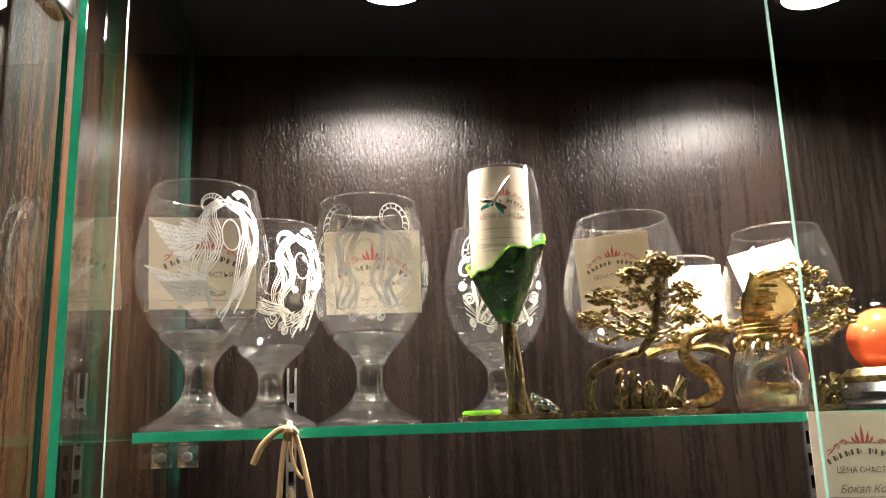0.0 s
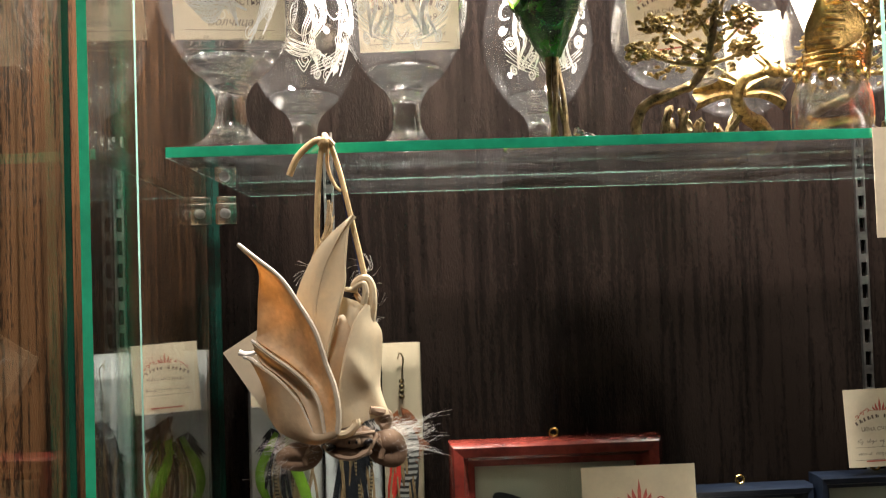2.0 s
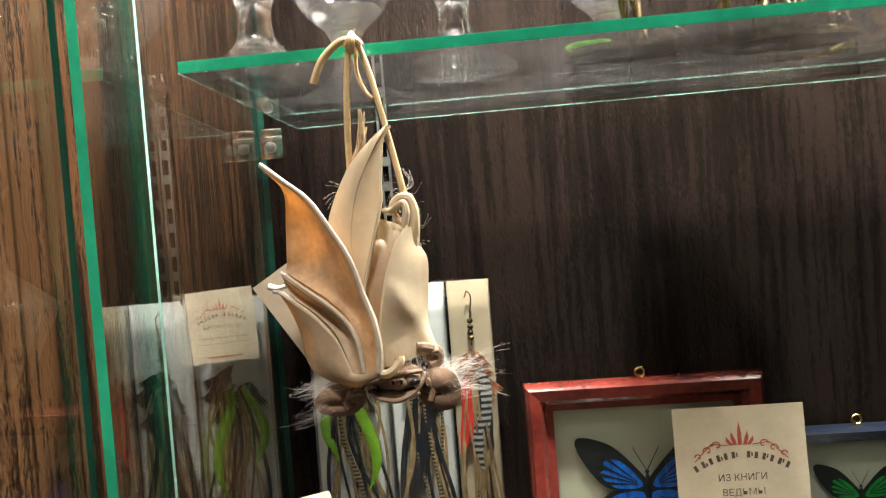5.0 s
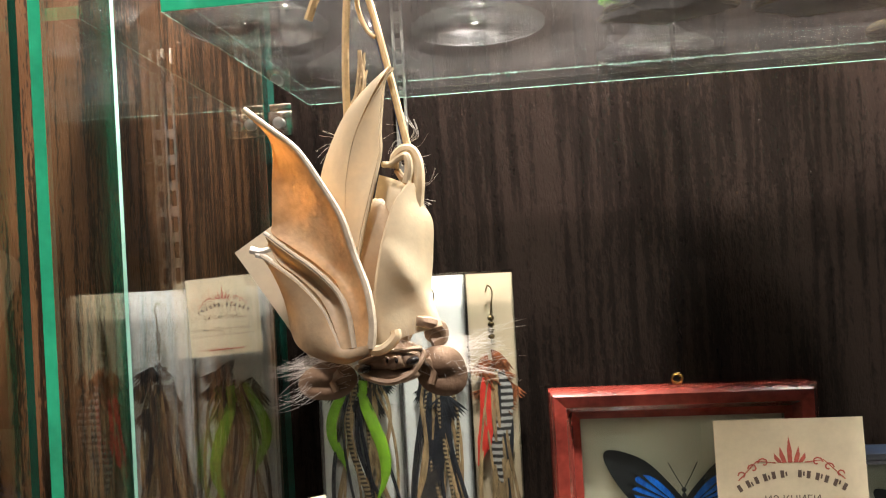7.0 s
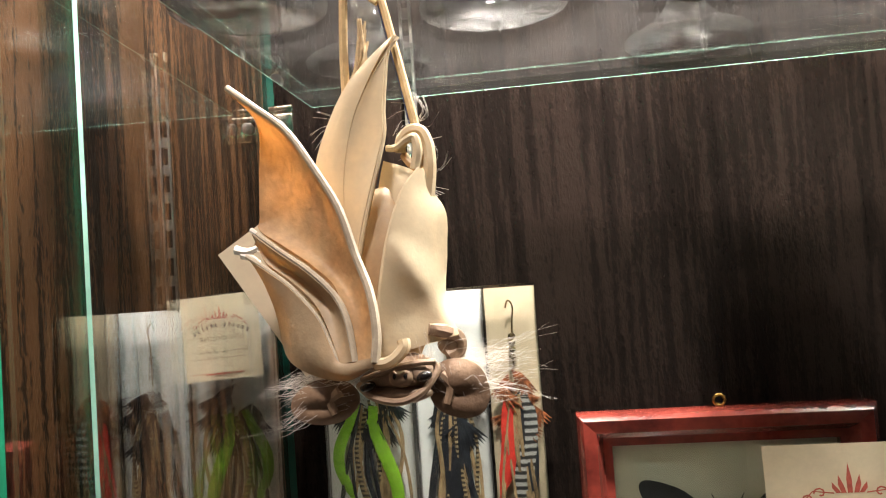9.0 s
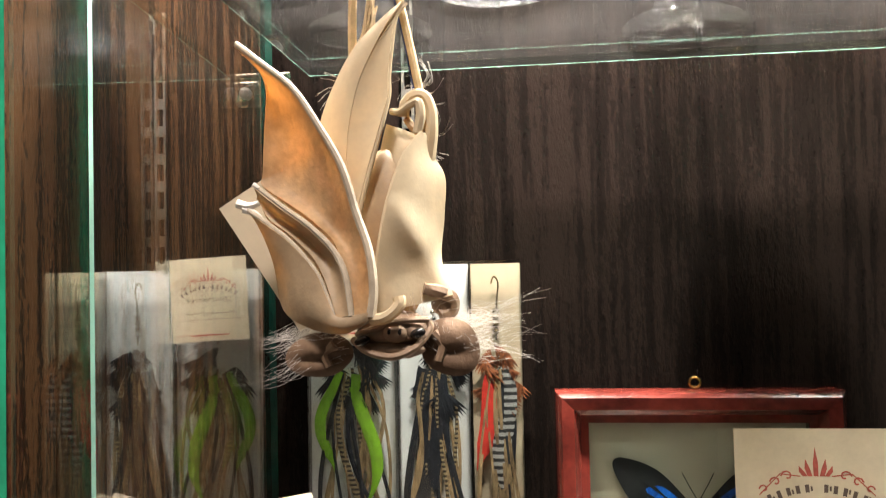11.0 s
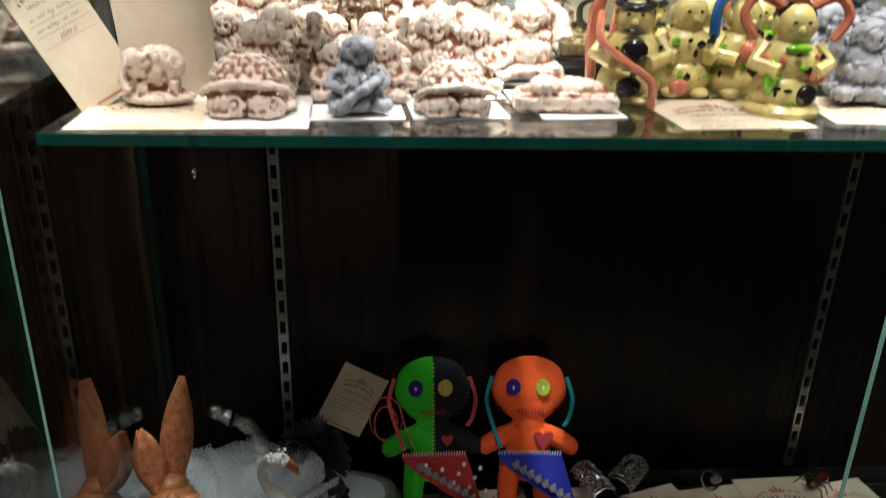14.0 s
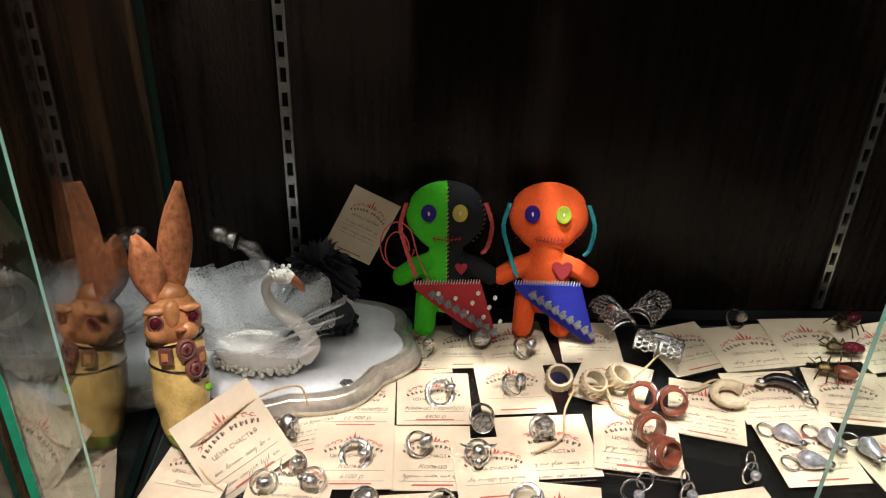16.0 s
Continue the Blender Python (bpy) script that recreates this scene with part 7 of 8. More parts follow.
for k, (x, y, a) in enumerate(((-0.02, -0.01, 20), (0.03, 0.0, -40), (0.005, 0.022, 80))):
    bug = [ball((0, 0, 0), (0.012, 0.005, 0.004), 2), ball((0.013, 0, 0.0), (0.005, 0.004, 0.003), 2), tube(spline([(-0.011, 0, 0.001), (-0.02, 0, 0.006), (-0.02, 0.001, 0.016), (-0.012, 0, 0.020)], 4), taper(13, 0.003, 0.0012), 7)]
    for sg in (-1, 1):
        bug.append(tube(spline([(0.014, sg * 0.003, 0), (0.02, sg * 0.010, 0.001), (0.028, sg * 0.008, 0)], 4), taper(9, 0.0014, 0.0026), 6))
        for j in range(4):
            bug.append(tube([(0.006 - 0.004 * j, sg * 0.004, 0), (0.007 - 0.005 * j, sg * 0.010, 0.003), (0.007 - 0.006 * j, sg * 0.014, -0.003)], 0.0007, 5))
    part("insect", moved(merge(*bug), pose(x, y, 0.0245, 0, 0, a)), BLACK_LACQUER, gc, "dark dried insect")

# small clear hook hanging from the front edge
hk = thing("shelf_hook", pose(-0.112, 0.5095, SH2), "small clear plastic hook on the shelf edge", "hook")
part("strip", box(-0.0016, 0.0016, -0.0012, 0.0002, -0.016, 0.0015, 0.0003), PLASTIC, hk)
part("bend", tube(spline([(0, -0.0006, -0.016), (0, -0.003, -0.019), (0, -0.005, -0.016)], 4), 0.0008, 6), CHROME, hk)

# ---------------------------------------------------------------- bottom: felt dolls


def felt_shape(parts, half, inflate):
    """A stuffed felt body from flat rounded pieces, melted together."""
    return carved(merge(*parts), 0.0013, 0.0003, 300, 1, 0.0)


def felt_doll(m, label, body_mats, skirt, buttons, half_split, side):
    """Stands in its own x and z, face to -y; one stuffed shape with its sewn-on bits."""
    b = [ball((0, 0, 0.1075), (0.0390, 0.0108, 0.0270), 3), ball((0, 0, 0.1160), (0.0360, 0.0098, 0.0215), 3), ball((0, 0, 0.096), (0.0300, 0.0100, 0.0190), 3), ball((0, 0, 0.076), (0.017, 0.009, 0.016), 3), ball((0, 0, 0.058), (0.024, 0.0105, 0.022), 3), ball((0, 0, 0.04), (0.024, 0.010, 0.018), 3)]
    for sg in (-1, 1):
        b.append(tube([(sg * 0.014, 0, 0.068), (sg * 0.030, 0, 0.062), (sg * 0.044, 0, 0.055)], [0.009, 0.0095, 0.0085], 10))
        b.append(ball((sg * 0.044, 0, 0.055), 0.0085, 2))
        b.append(tube([(sg * 0.016 - 0.002, 0, 0.04), (sg * 0.019 - 0.002, -0.001, 0.008)], [0.0115, 0.0105], 10))
        b.append(ball((sg * 0.019 - 0.002, -0.001, 0.0095), (0.0105, 0.0095, 0.0085), 2))
    core = felt_shape(b, half_split, 0)
    for f in core.faces:
        f.material_index = 1 if half_split and f.calc_center_median().x > 0.0005 else 0
    pieces, idx = [core], None
    mats = [body_mats[0], body_mats[1], skirt, buttons[0], buttons[1], THREAD_YELLOW, DARK_RED, GEM, THREAD_WHITE, side]
    add = []

    def put(bm, k):
        for f in bm.faces:
            f.material_index = k
        add.append(bm)

    # cloth skirt cut on the slant
    top = [(-0.033 + 0.066 * k / 10, -0.0125 + 0.004 * abs(k - 5) / 5, 0.052) for k in range(11)]
    low = [(-0.030 + 0.080 * k / 10, -0.0150 + 0.003 * abs(k - 5) / 5, 0.046 - 0.050 * (k / 10) ** 0.9) for k in range(11)]
    low[-1] = (0.050, -0.012, -0.002 + 0.004)
    put(skin([top, [tuple(0.5 * a + 0.5 * c for a, c in zip(p, q)) for p, q in zip(top, low)], low], 0.001), 2)
    # gem trim on the slant
    for k in range(9):
        u = k / 8
        x, z = -0.014 + 0.060 * u, 0.0425 - 0.0335 * u
        put(moved(slab([(-0.0032, -0.0032), (0.0032, -0.0032), (0.0032, 0.0032), (-0.0032, 0.0032)], 0, 0.0022, 0.0009), Matrix.Translation((x, -0.0168, z)) @ Matrix.Rotation(radians(90), 4, "X") @ Matrix.Rotation(0.6, 4, "Z")), 7)
        for dz in (-0.0046, 0.0046):
            put(ball((x + 0.0025, -0.0168, z + dz * 0.6), (0.0014, 0.0012, 0.0014), 1), 7)
    # button eyes
    for k, x in enumerate((-0.0175, 0.0125)):
        e = lathe([(0, 0.0022), (0.0032, 0.0020), (0.0045, 0.0026), (0.0072, 0.0022), (0.0076, 0.0008), (0.0070, 0)], 24)
        put(moved(e, Matrix.Translation((x, -0.0105, 0.111)) @ Matrix.Rotation(radians(90), 4, "X")), 3 + k)
        put(moved(ball((0, 0, 0.0028), (0.0012, 0.0022, 0.0008), 1), Matrix.Translation((x, -0.0105, 0.111)) @ Matrix.Rotation(radians(90), 4, "X")), 8)
    # stitched mouth
    put(tube([(-0.014 + 0.028 * k / 8, -0.0112 + 0.0012 * abs(k - 4) / 4, 0.0895 - 0.0012 * math.sin(math.pi * k / 8)) for k in range(9)], 0.0006, 5), 6)
    for k in range(8):
        put(tube([(-0.012 + 0.0034 * k, -0.0116, 0.0868), (-0.0115 + 0.0034 * k, -0.0116, 0.0918)], 0.0005, 4), 6)
    # heart
    hs = 0.0062 if half_split else 0.0105
    hp = [(hs * 0.95 * math.sin(a) ** 3, hs * (0.78 * math.cos(a) - 0.3 * math.cos(2 * a) - 0.12 * math.cos(3 * a))) for a in [2 * math.pi * k / 24 for k in range(24)]]
    put(moved(slab(hp, 0, 0.0018, 0.0005), Matrix.Translation((0.014, -0.0105, 0.064)) @ Matrix.Rotation(radians(90), 4, "X")), 6)
    # edge stitches
    for k in range(34):
        a = math.pi * (-0.25 + 1.5 * k / 33)
        x, z = 0.0385 * math.cos(a), 0.1065 + 0.0300 * math.sin(a)
        if not half_split or x > 0:
            put(tube([(x * 0.95, -0.004, 0.1065 + (z - 0.1065) * 0.95), (x * 1.01, 0.001, 0.1065 + (z - 0.1065) * 1.01)], 0.0004, 4), 5 if half_split else 6)
    for k in range(24):
        put(tube([(-0.031 + 0.0027 * k, -0.0132, 0.0505), (-0.030 + 0.0027 * k, -0.0128, 0.0545)], 0.00045, 4), 8)
    if half_split:
        for k in range(22):
            z = 0.056 + 0.0036 * k
            put(tube([(-0.001, -0.0112 + 0.002 * (abs(z - 0.085) > 0.03), z), (0.002, -0.0112 + 0.002 * (abs(z - 0.085) > 0.03), z + 0.0012)], 0.00045, 4), 5)
        for k in range(12):
            x, z = -0.018 + 0.0055 * k, 0.043 - 0.0042 * ((k * 5) % 7)
            if z > 0.046 - 0.05 * ((x + 0.03) / 0.08) + 0.004:
                put(ball((x + 0.01, -0.0155, z), (0.0024, 0.0006, 0.0024), 1), 8)
    # plaits at the sides
    for sg in (-1, 1):
        base = spline([(sg * 0.0385, -0.002, 0.118), (sg * 0.0440, -0.006, 0.10), (sg * 0.040, -0.009, 0.083), (sg * (0.034 if sg > 0 else 0.030), -0.016, 0.058 if sg < 0 else 0.078)], 8)
        for ph in (0.0, 2.1, 4.2):
            put(tube([p + Vector((0.0013 * math.cos(ph + i * 0.9), 0.0013 * math.sin(ph + i * 0.9), 0)) for i, p in enumerate(base)], 0.0011, 5), 9)
    out = merge(core, *add)
    return single("felt_doll", out, mats, m, label, "felt doll", "felt dolls")


DOLL = Matrix.Diagonal((0.85, 0.92, 0.97, 1))
felt_doll(pose(0.012, 0.714, BASE + 0.0012, -19, 0, 2) @ DOLL, "green and black felt doll with button eyes and red skirt", (FELT_GREEN, FELT_BLACK), FELT_RED, (BUTTON_PURPLE, BUTTON_YELLOW), True, THREAD_PINK)
felt_doll(pose(0.0945, 0.714, BASE + 0.0012, -19, 0, -2) @ DOLL, "orange felt doll with button eyes and blue skirt", (FELT_ORANGE, FELT_ORANGE), FELT_BLUE, (BUTTON_PURPLE, BUTTON_LIME), False, THREAD_TEAL)
price_card(upright(-0.0585, 0.752, 0.7525, 4, 10, -28), 0.042, 0.058, "cream price card leaning behind the green felt doll", 51, hand=("~", "~"))
yarn = thing("yarn_loop", pose(-0.031, 0.738, 0.742), "pink yarn loop tied beside the green felt doll", "yarn")
for k, (rx, rz) in enumerate(((0.014, 0.022), (0.010, 0.018))):
    part("loop", tube(spline([(0.014 + rx * math.cos(a) - 0.012, -0.002 * k, rz * math.sin(a) - 0.004 * k) for a in [2 * math.pi * j / 10 for j in range(10)]], 4, True), 0.0006, 5), THREAD_PINK, yarn)
part("tail", tube(spline([(0.014, -0.002, 0.012), (0.020, -0.012, -0.006), (0.030, -0.018, -0.026)], 5), 0.0006, 5), THREAD_PINK, yarn)

# ---------------------------------------------------------------- bottom: hare figurine


def hare(m):
    L = []

    def put(bm, k):
        for f in bm.faces:
            f.material_index = k
        L.append(bm)

    body = [(0, 0.0), (0.008, 0.001), (0.0145, 0.010), (0.0185, 0.030), (0.0195, 0.048), (0.0185, 0.062), (0.0175, 0.072), (0.0, 0.074)]
    bm = rough_up(lathe([(p.x, p.y) for p in spline([(r, z, 0) for r, z in body], 5)], 28), 0.0012, 70)
    for f in bm.faces:
        f.material_index = 2 if f.calc_center_median().z < 0.014 else 0
    L.append(bm)
    put(rough_up(merge(ball((0, -0.001, 0.083), (0.0195, 0.0180, 0.0175), 3), ball((-0.010, -0.010, 0.079), (0.009, 0.009, 0.008), 3), ball((0.008, -0.011, 0.079), (0.009, 0.009, 0.007), 3), ball((0.0, -0.014, 0.089), (0.006, 0.006, 0.010), 3), ball((-0.010, -0.014, 0.0925), (0.008, 0.004, 0.0025), 2), ball((0.011, -0.014, 0.0930), (0.008, 0.004, 0.0025), 2), ball((0, 0.0, 0.098), (0.012, 0.010, 0.008), 2)), 0.0010, 110), 1)
    for sg, length, ang, x in ((-1, 0.040, -14, -0.010), (1, 0.068, 10, 0.003)):
        rows = []
        for j in range(13):
            u = j / 12
            w = 0.0122 * math.sin(math.pi * (0.10 + 0.88 * u)) ** 0.9 * (1 - 0.22 * u) + 0.0008
            rows.append([(w * math.sin(a), -0.004 * math.cos(a * 1.2) + 0.006 * (a / 1.6) ** 2, u * length) for a in [-1.5 + 3.0 * k / 10 for k in range(11)]])
        put(moved(rough_up(skin(rows, 0.0028), 0.0006, 130, j), pose(x, -0.004 if sg < 0 else 0.003, 0.097, 0, ang, sg * 12)), 3)
    for x, y, z in ((-0.011, -0.0175, 0.086), (0.013, -0.0150, 0.087)):
        put(ball((x, y, z), (0.0040, 0.0026, 0.0038), 3), 4)
        put(tube([(x + 0.0046 * math.cos(a), y - 0.0003, z + 0.0043 * math.sin(a)) for a in [2 * math.pi * k / 16 for k in range(17)]], 0.0009, 5, False), 5)
    put(ball((0.004, -0.0205, 0.0815), (0.004, 0.002, 0.0016), 2), 3)
    for x, z, sq in ((-0.007, 0.066, 1), (0.006, 0.069, 0), (0.010, 0.056, 0), (0.014, 0.062, 1)):
        y = -math.sqrt(max(0.0001, 0.0200 ** 2 - x * x))
        mm = pose(x, y, z, 0, 0, math.degrees(math.atan2(x, -y))) @ pose(0, 0, 0, 90)
        if sq:
            put(moved(slab([(-0.0045, -0.005), (0.0045, -0.005), (0.0045, 0.005), (-0.0045, 0.005)], -0.001, 0.0024, 0.0006), mm), 5)
            put(moved(slab([(-0.0022, -0.0026), (0.0022, -0.0026), (0.0022, 0.0026), (-0.0022, 0.0026)], 0.0022, 0.0034, 0.0004), mm), 6)
        else:
            put(moved(lathe([(0.0066, -0.001), (0.0068, 0.002), (0.0052, 0.003), (0.0044, 0.0016), (0.0030, 0.0030), (0.0018, 0.0030), (0, 0.0036)], 24), mm), 5)
            put(moved(ball((0, 0, 0.0032), (0.0018, 0.0018, 0.0012), 2), mm), 4)
    for z, tilt in ((0.072, 0.10), (0.055, -0.16)):
        put(tube([(0.0191 * math.cos(a), 0.0191 * math.sin(a), z + tilt * 0.02 * math.cos(a)) for a in [2 * math.pi * k / 32 for k in range(33)]], 0.0008, 6, False), 7)
    put(rough_up(merge(ball((0.015, -0.013, 0.052), (0.005, 0.004, 0.005), 2), ball((0.011, -0.016, 0.049), (0.003, 0.003, 0.003), 2)), 0.001, 200), 7)
    put(ball((0.018, -0.009, 0.040), (0.003, 0.003, 0.003), 2), 8)
    return single("hare_figurine", merge(*L), [HARE_BODY, HARE_FACE, HARE_FOOT, EAR_ORANGE, RUBY, PLUM, HARE_FACE, BLACK_LACQUER, LIME_ENAMEL], m, "ochre hare figurine with tall orange ears and ruby eyes", "hare figurine")


hare(pose(-0.172, 0.586, BASE + 0.001, -16, -3, 0) @ pose(0, 0, 0, 0, 0, 18) @ Matrix.Diagonal((0.98, 0.98, 1.13, 1)))
price_card(upright(-0.1345, 0.566, 0.689, 8, 38, 30), 0.060, 0.062, "cream price card tied with twine, propped by the hare", 52, hand=("~", "~"))
tw = thing("jute_string", pose(-0.150, 0.566, 0.678), "thin jute string tied to a price card", "string")
for k, pts in enumerate(([(-0.014, -0.004, 0.010), (-0.010, -0.008, 0.004), (0.0, -0.016, -0.006), (0.012, -0.024, -0.0105)], [(-0.012, -0.004, 0.010), (0.0, -0.002, 0.020), (0.030, 0.020, 0.032), (0.055, 0.035, 0.030), (0.062, 0.030, 0.016)])):
    part("strand", tube(spline(pts, 6), 0.0008, 6), TWINE, tw)

# ---------------------------------------------------------------- bottom: tray and swans
tray = thing("ornate_tray", pose(-0.118, 0.680, BASE + 0.001, 2, 0, 12) @ Matrix.Scale(1.08, 4), "white and silver scalloped tray holding tulle swans", "tray")


def tray_ring(k, r, z):
    a = 2 * math.pi * k / 96
    sc = 1 + 0.045 * abs(math.sin(4 * a)) ** 0.7 - 0.03 * math.cos(8 * a)
    return (0.098 * r * sc * math.cos(a), 0.066 * r * sc * math.sin(a), z)


rings = [(0.55, 0.018), (0.86, 0.0178), (0.885, 0.0198), (0.905, 0.0198), (0.925, 0.0162), (0.955, 0.0162), (0.970, 0.0120), (1.0, 0.0085), (0.985, 0.004), (0.95, 0.0005)]
part("rim", skin([[tray_ring(k, r, z) for k in range(97)] for r, z in rings[1:]]), TRAY_RIM, tray, "stepped silver scalloped rim")
part("top", skin([[tray_ring(k, r, z) for k in range(97)] for r, z in ((0.001, 0.018), (0.3, 0.018), (0.55, 0.018), (0.86, 0.0179))]), TRAY_PAINT, tray, "pale painted top")


def swan(m, body, tulle, neck_mat, beak, label, seed):
    t = thing("swan_ornament", m, label, "swan ornament", "tulle swans")
    rnd = random.Random(seed)
    part("beaded_base", merge(*[ball((0.034 * math.cos(a) * rnd.uniform(0.75, 1.0), 0.018 * math.sin(a) * rnd.uniform(0.8, 1.0), rnd.uniform(0.002, 0.008)), 0.0017, 1) for a in [rnd.uniform(0, 6.28) for k in range(240)]]), BEADS if body is SWAN_WHITE else FEATHER_DARK, t, "beaded base band")
    part("body", ball((0, 0, 0.010), (0.032, 0.017, 0.012), 3), body, t)
    neck = spline([(0.030, -0.002, 0.010), (0.036, -0.002, 0.020), (0.030, -0.002, 0.034), (0.014, -0.001, 0.046), (0.008, 0, 0.060), (0.013, 0, 0.071), (0.021, -0.001, 0.072)], 6)
    if body is FEATHER_DARK:
        rnd2 = random.Random(seed)
        for k in range(150):
            a, q = rnd2.uniform(0, 6.28), rnd2.uniform(-0.3, 1.2)
            pts = [(0.010, 0, 0.030), (0.010 + 0.016 * math.cos(a) * math.cos(q), 0.012 * math.sin(a), 0.034 + 0.018 * math.sin(q)), (0.010 + 0.026 * math.cos(a) * math.cos(q), 0.02 * math.sin(a), 0.030 + 0.026 * math.sin(q))]
            ribbon_strand(pts, 0.005, FEATHER_DARK, t, "plume")
        return t
    part("neck", tube(neck, [0.0075 - 0.0042 * min(1, i / 22) for i in range(len(neck))], 12), neck_mat, t, "curved neck")
    part("head", merge(ball((0.021, -0.001, 0.072), (0.0072, 0.005, 0.005), 3), *[ball((0.019 + rnd.uniform(-0.006, 0.006), -0.004 + rnd.uniform(-0.002, 0.006), 0.0745 + rnd.uniform(-0.003, 0.004)), 0.0014, 1) for k in range(22)]), neck_mat, t, "beaded head")
    part("beak", tube([(0.026, -0.001, 0.071), (0.032, -0.002, 0.066), (0.034, -0.002, 0.062)], [0.0032, 0.0026, 0.0008], 8), beak, t, "orange beak")
    for k in range(34):
        a = -2.7 + 5.4 * k / 33
        reach = rnd.uniform(0.034, 0.048)
        rows = []
        for j in range(6):
            u = j / 5
            rad = 0.010 + reach * u
            rows.append([((rad + 0.002 * math.sin(5 * b)) * math.cos(a + b) * 1.15 - 0.008, (rad * 0.75) * math.sin(a + b), 0.010 + (0.036 + 0.012 * math.sin(k * 2.1)) * u ** 0.8 + 0.003 * math.sin(9 * b + k) * u) for b in [-0.28 + 0.56 * q / 5 for q in range(6)]])
        part("tulle_fan", skin(rows), tulle, t)
    part("tulle_bow", merge(*[skin([[(0.010 + (0.016 * u) * math.cos(a + 0.25 * v), 0.004 + 0.006 * u * math.sin(3 * a), 0.070 + 0.014 * u * math.sin(a + 0.25 * v)) for v in (-1, 0, 1)] for u in (0.1, 0.5, 1.0)]) for a in (1.6, 2.2, 2.8, 3.4)]), tulle, t)
    return t


def gauze(name, color, cover):
    m, nt, b = nodes_of(name)
    out = nt.nodes["Material Output"]
    b.inputs["Base Color"].default_value = (*color, 1)
    b.inputs["Roughness"].default_value = 0.9
    tr, tl, mx, m2 = (nt.nodes.new(k) for k in ("ShaderNodeBsdfTransparent", "ShaderNodeBsdfTranslucent", "ShaderNodeMixShader", "ShaderNodeMixShader"))
    tl.inputs[0].default_value = (*color, 1)
    m2.inputs[0].default_value = 0.5
    n = noise_tex(nt, coords(nt), 900, 2, 0.5)
    k = nt.nodes.new("ShaderNodeMath")
    k.operation = "MULTIPLY_ADD"
    k.inputs[1].default_value, k.inputs[2].default_value = cover * 0.5, cover * 0.75
    nt.links.new(n, k.inputs[0])
    nt.links.new(k.outputs[0], mx.inputs[0])
    nt.links.new(b.outputs[0], m2.inputs[1])
    nt.links.new(tl.outputs[0], m2.inputs[2])
    nt.links.new(tr.outputs[0], mx.inputs[1])
    nt.links.new(m2.outputs[0], mx.inputs[2])
    nt.links.new(mx.outputs[0], out.inputs[0])
    return m


GAUZE = gauze("white_gauze", (0.86, 0.89, 0.92), 0.28)
GAUZE_BLACK = gauze("black_gauze", (0.012, 0.013, 0.015), 0.5)
swan(pose(-0.131, 0.655, BASE + 0.020, 0, 0, -6) @ Matrix.Scale(1.12, 4), SWAN_WHITE, GAUZE, SWAN_WHITE, PINK_GLAZE, "white swan ornament with tulle wings and beaded head", 3)
swan(pose(-0.103, 0.708, BASE + 0.020, 0, 0, -14) @ Matrix.Scale(1.3, 4), FEATHER_DARK, GAUZE_BLACK, FEATHER_DARK, PINK_GLAZE, "black swan ornament with dark tulle, behind the white one", 4)
pipe = thing("bent_metal_spout", pose(-0.160, 0.742, BASE), "dark pewter bent ornament behind the tray", "metal ornament")
part("stem", rough_up(tube(spline([(0.022, 0, 0.001), (0.022, 0, 0.045), (0.016, 0, 0.064), (0.002, 0, 0.074), (-0.010, 0, 0.080)], 6), [0.006 + 0.001 * math.sin(i) for i in range(25)], 12), 0.0008, 150), SILVER_DARK, pipe)
part("cap", rough_up(ball((-0.014, 0, 0.083), (0.0085, 0.007, 0.0065), 3, (0, 30, 0)), 0.001, 200), SILVER_DARK, pipe)
part("cord_wrap", merge(*[tube([(-0.002 + 0.0075 * math.cos(a) * 0.3 + 0.001 * j, 0.0078 * math.sin(a), 0.076 + 0.0075 * math.cos(a)) for a in [2 * math.pi * k / 14 for k in range(15)]], 0.0008, 5, False) for j in range(3)]), BLACK_LACQUER, pipe)

# ---------------------------------------------------------------- bottom: price cards and jewellery
LIE = BASE + 0.0006
lay = [(-0.0128, 0.6957, 4, 0.055, 0.060, "Кольцо|6350 р"), (0.0300, 0.7020, 2, 0.055, 0.058, "Кольцо серебро"), (0.0690, 0.7040, 8, 0.058, 0.060, "~"), (-0.0560, 0.6318, 0, 0.056, 0.062, "Кольцо серебро|11 300 р"), (0.0011, 0.6350, 1, 0.056, 0.058, "Кольцо серебро|4400 р"),
       (0.0631, 0.6484, 4, 0.056, 0.062, "Кольцо"), (-0.0557, 0.5734, 0, 0.056, 0.061, "Кольцо|6100 р"), (-0.0009, 0.5756, 0, 0.056, 0.062, "Кольцо|~"), (0.0810, 0.5860, 4, 0.068, 0.062, "~|~"), (0.0420, 0.5640, 5, 0.056, 0.060, "~"), (-0.0860, 0.6068, 18, 0.050, 0.058, "~|~")]
lay2 = [(-0.1620, 0.5560, -12, 0.052, 0.060, "Кольцо"), (0.1325, 0.7060, -2, 0.050, 0.056, "~"), (0.1417, 0.6536, -24, 0.056, 0.058, "~"), (0.2150, 0.7020, 18, 0.058, 0.062, "~"), (0.2700, 0.7040, 8, 0.070, 0.060, "~|~"), (0.3271, 0.7137, 3, 0.070, 0.062, "~"), (0.3850, 0.7050, 12, 0.066, 0.062, "~"), (0.2074, 0.6230, -16, 0.056, 0.064, "~|~|~"), (0.1467, 0.5907, -9, 0.062, 0.066, "~|~|~"), (0.2680, 0.5780, 4, 0.060, 0.062, "~"), (0.2633, 0.6409, 3, 0.060, 0.060, "~|~")]
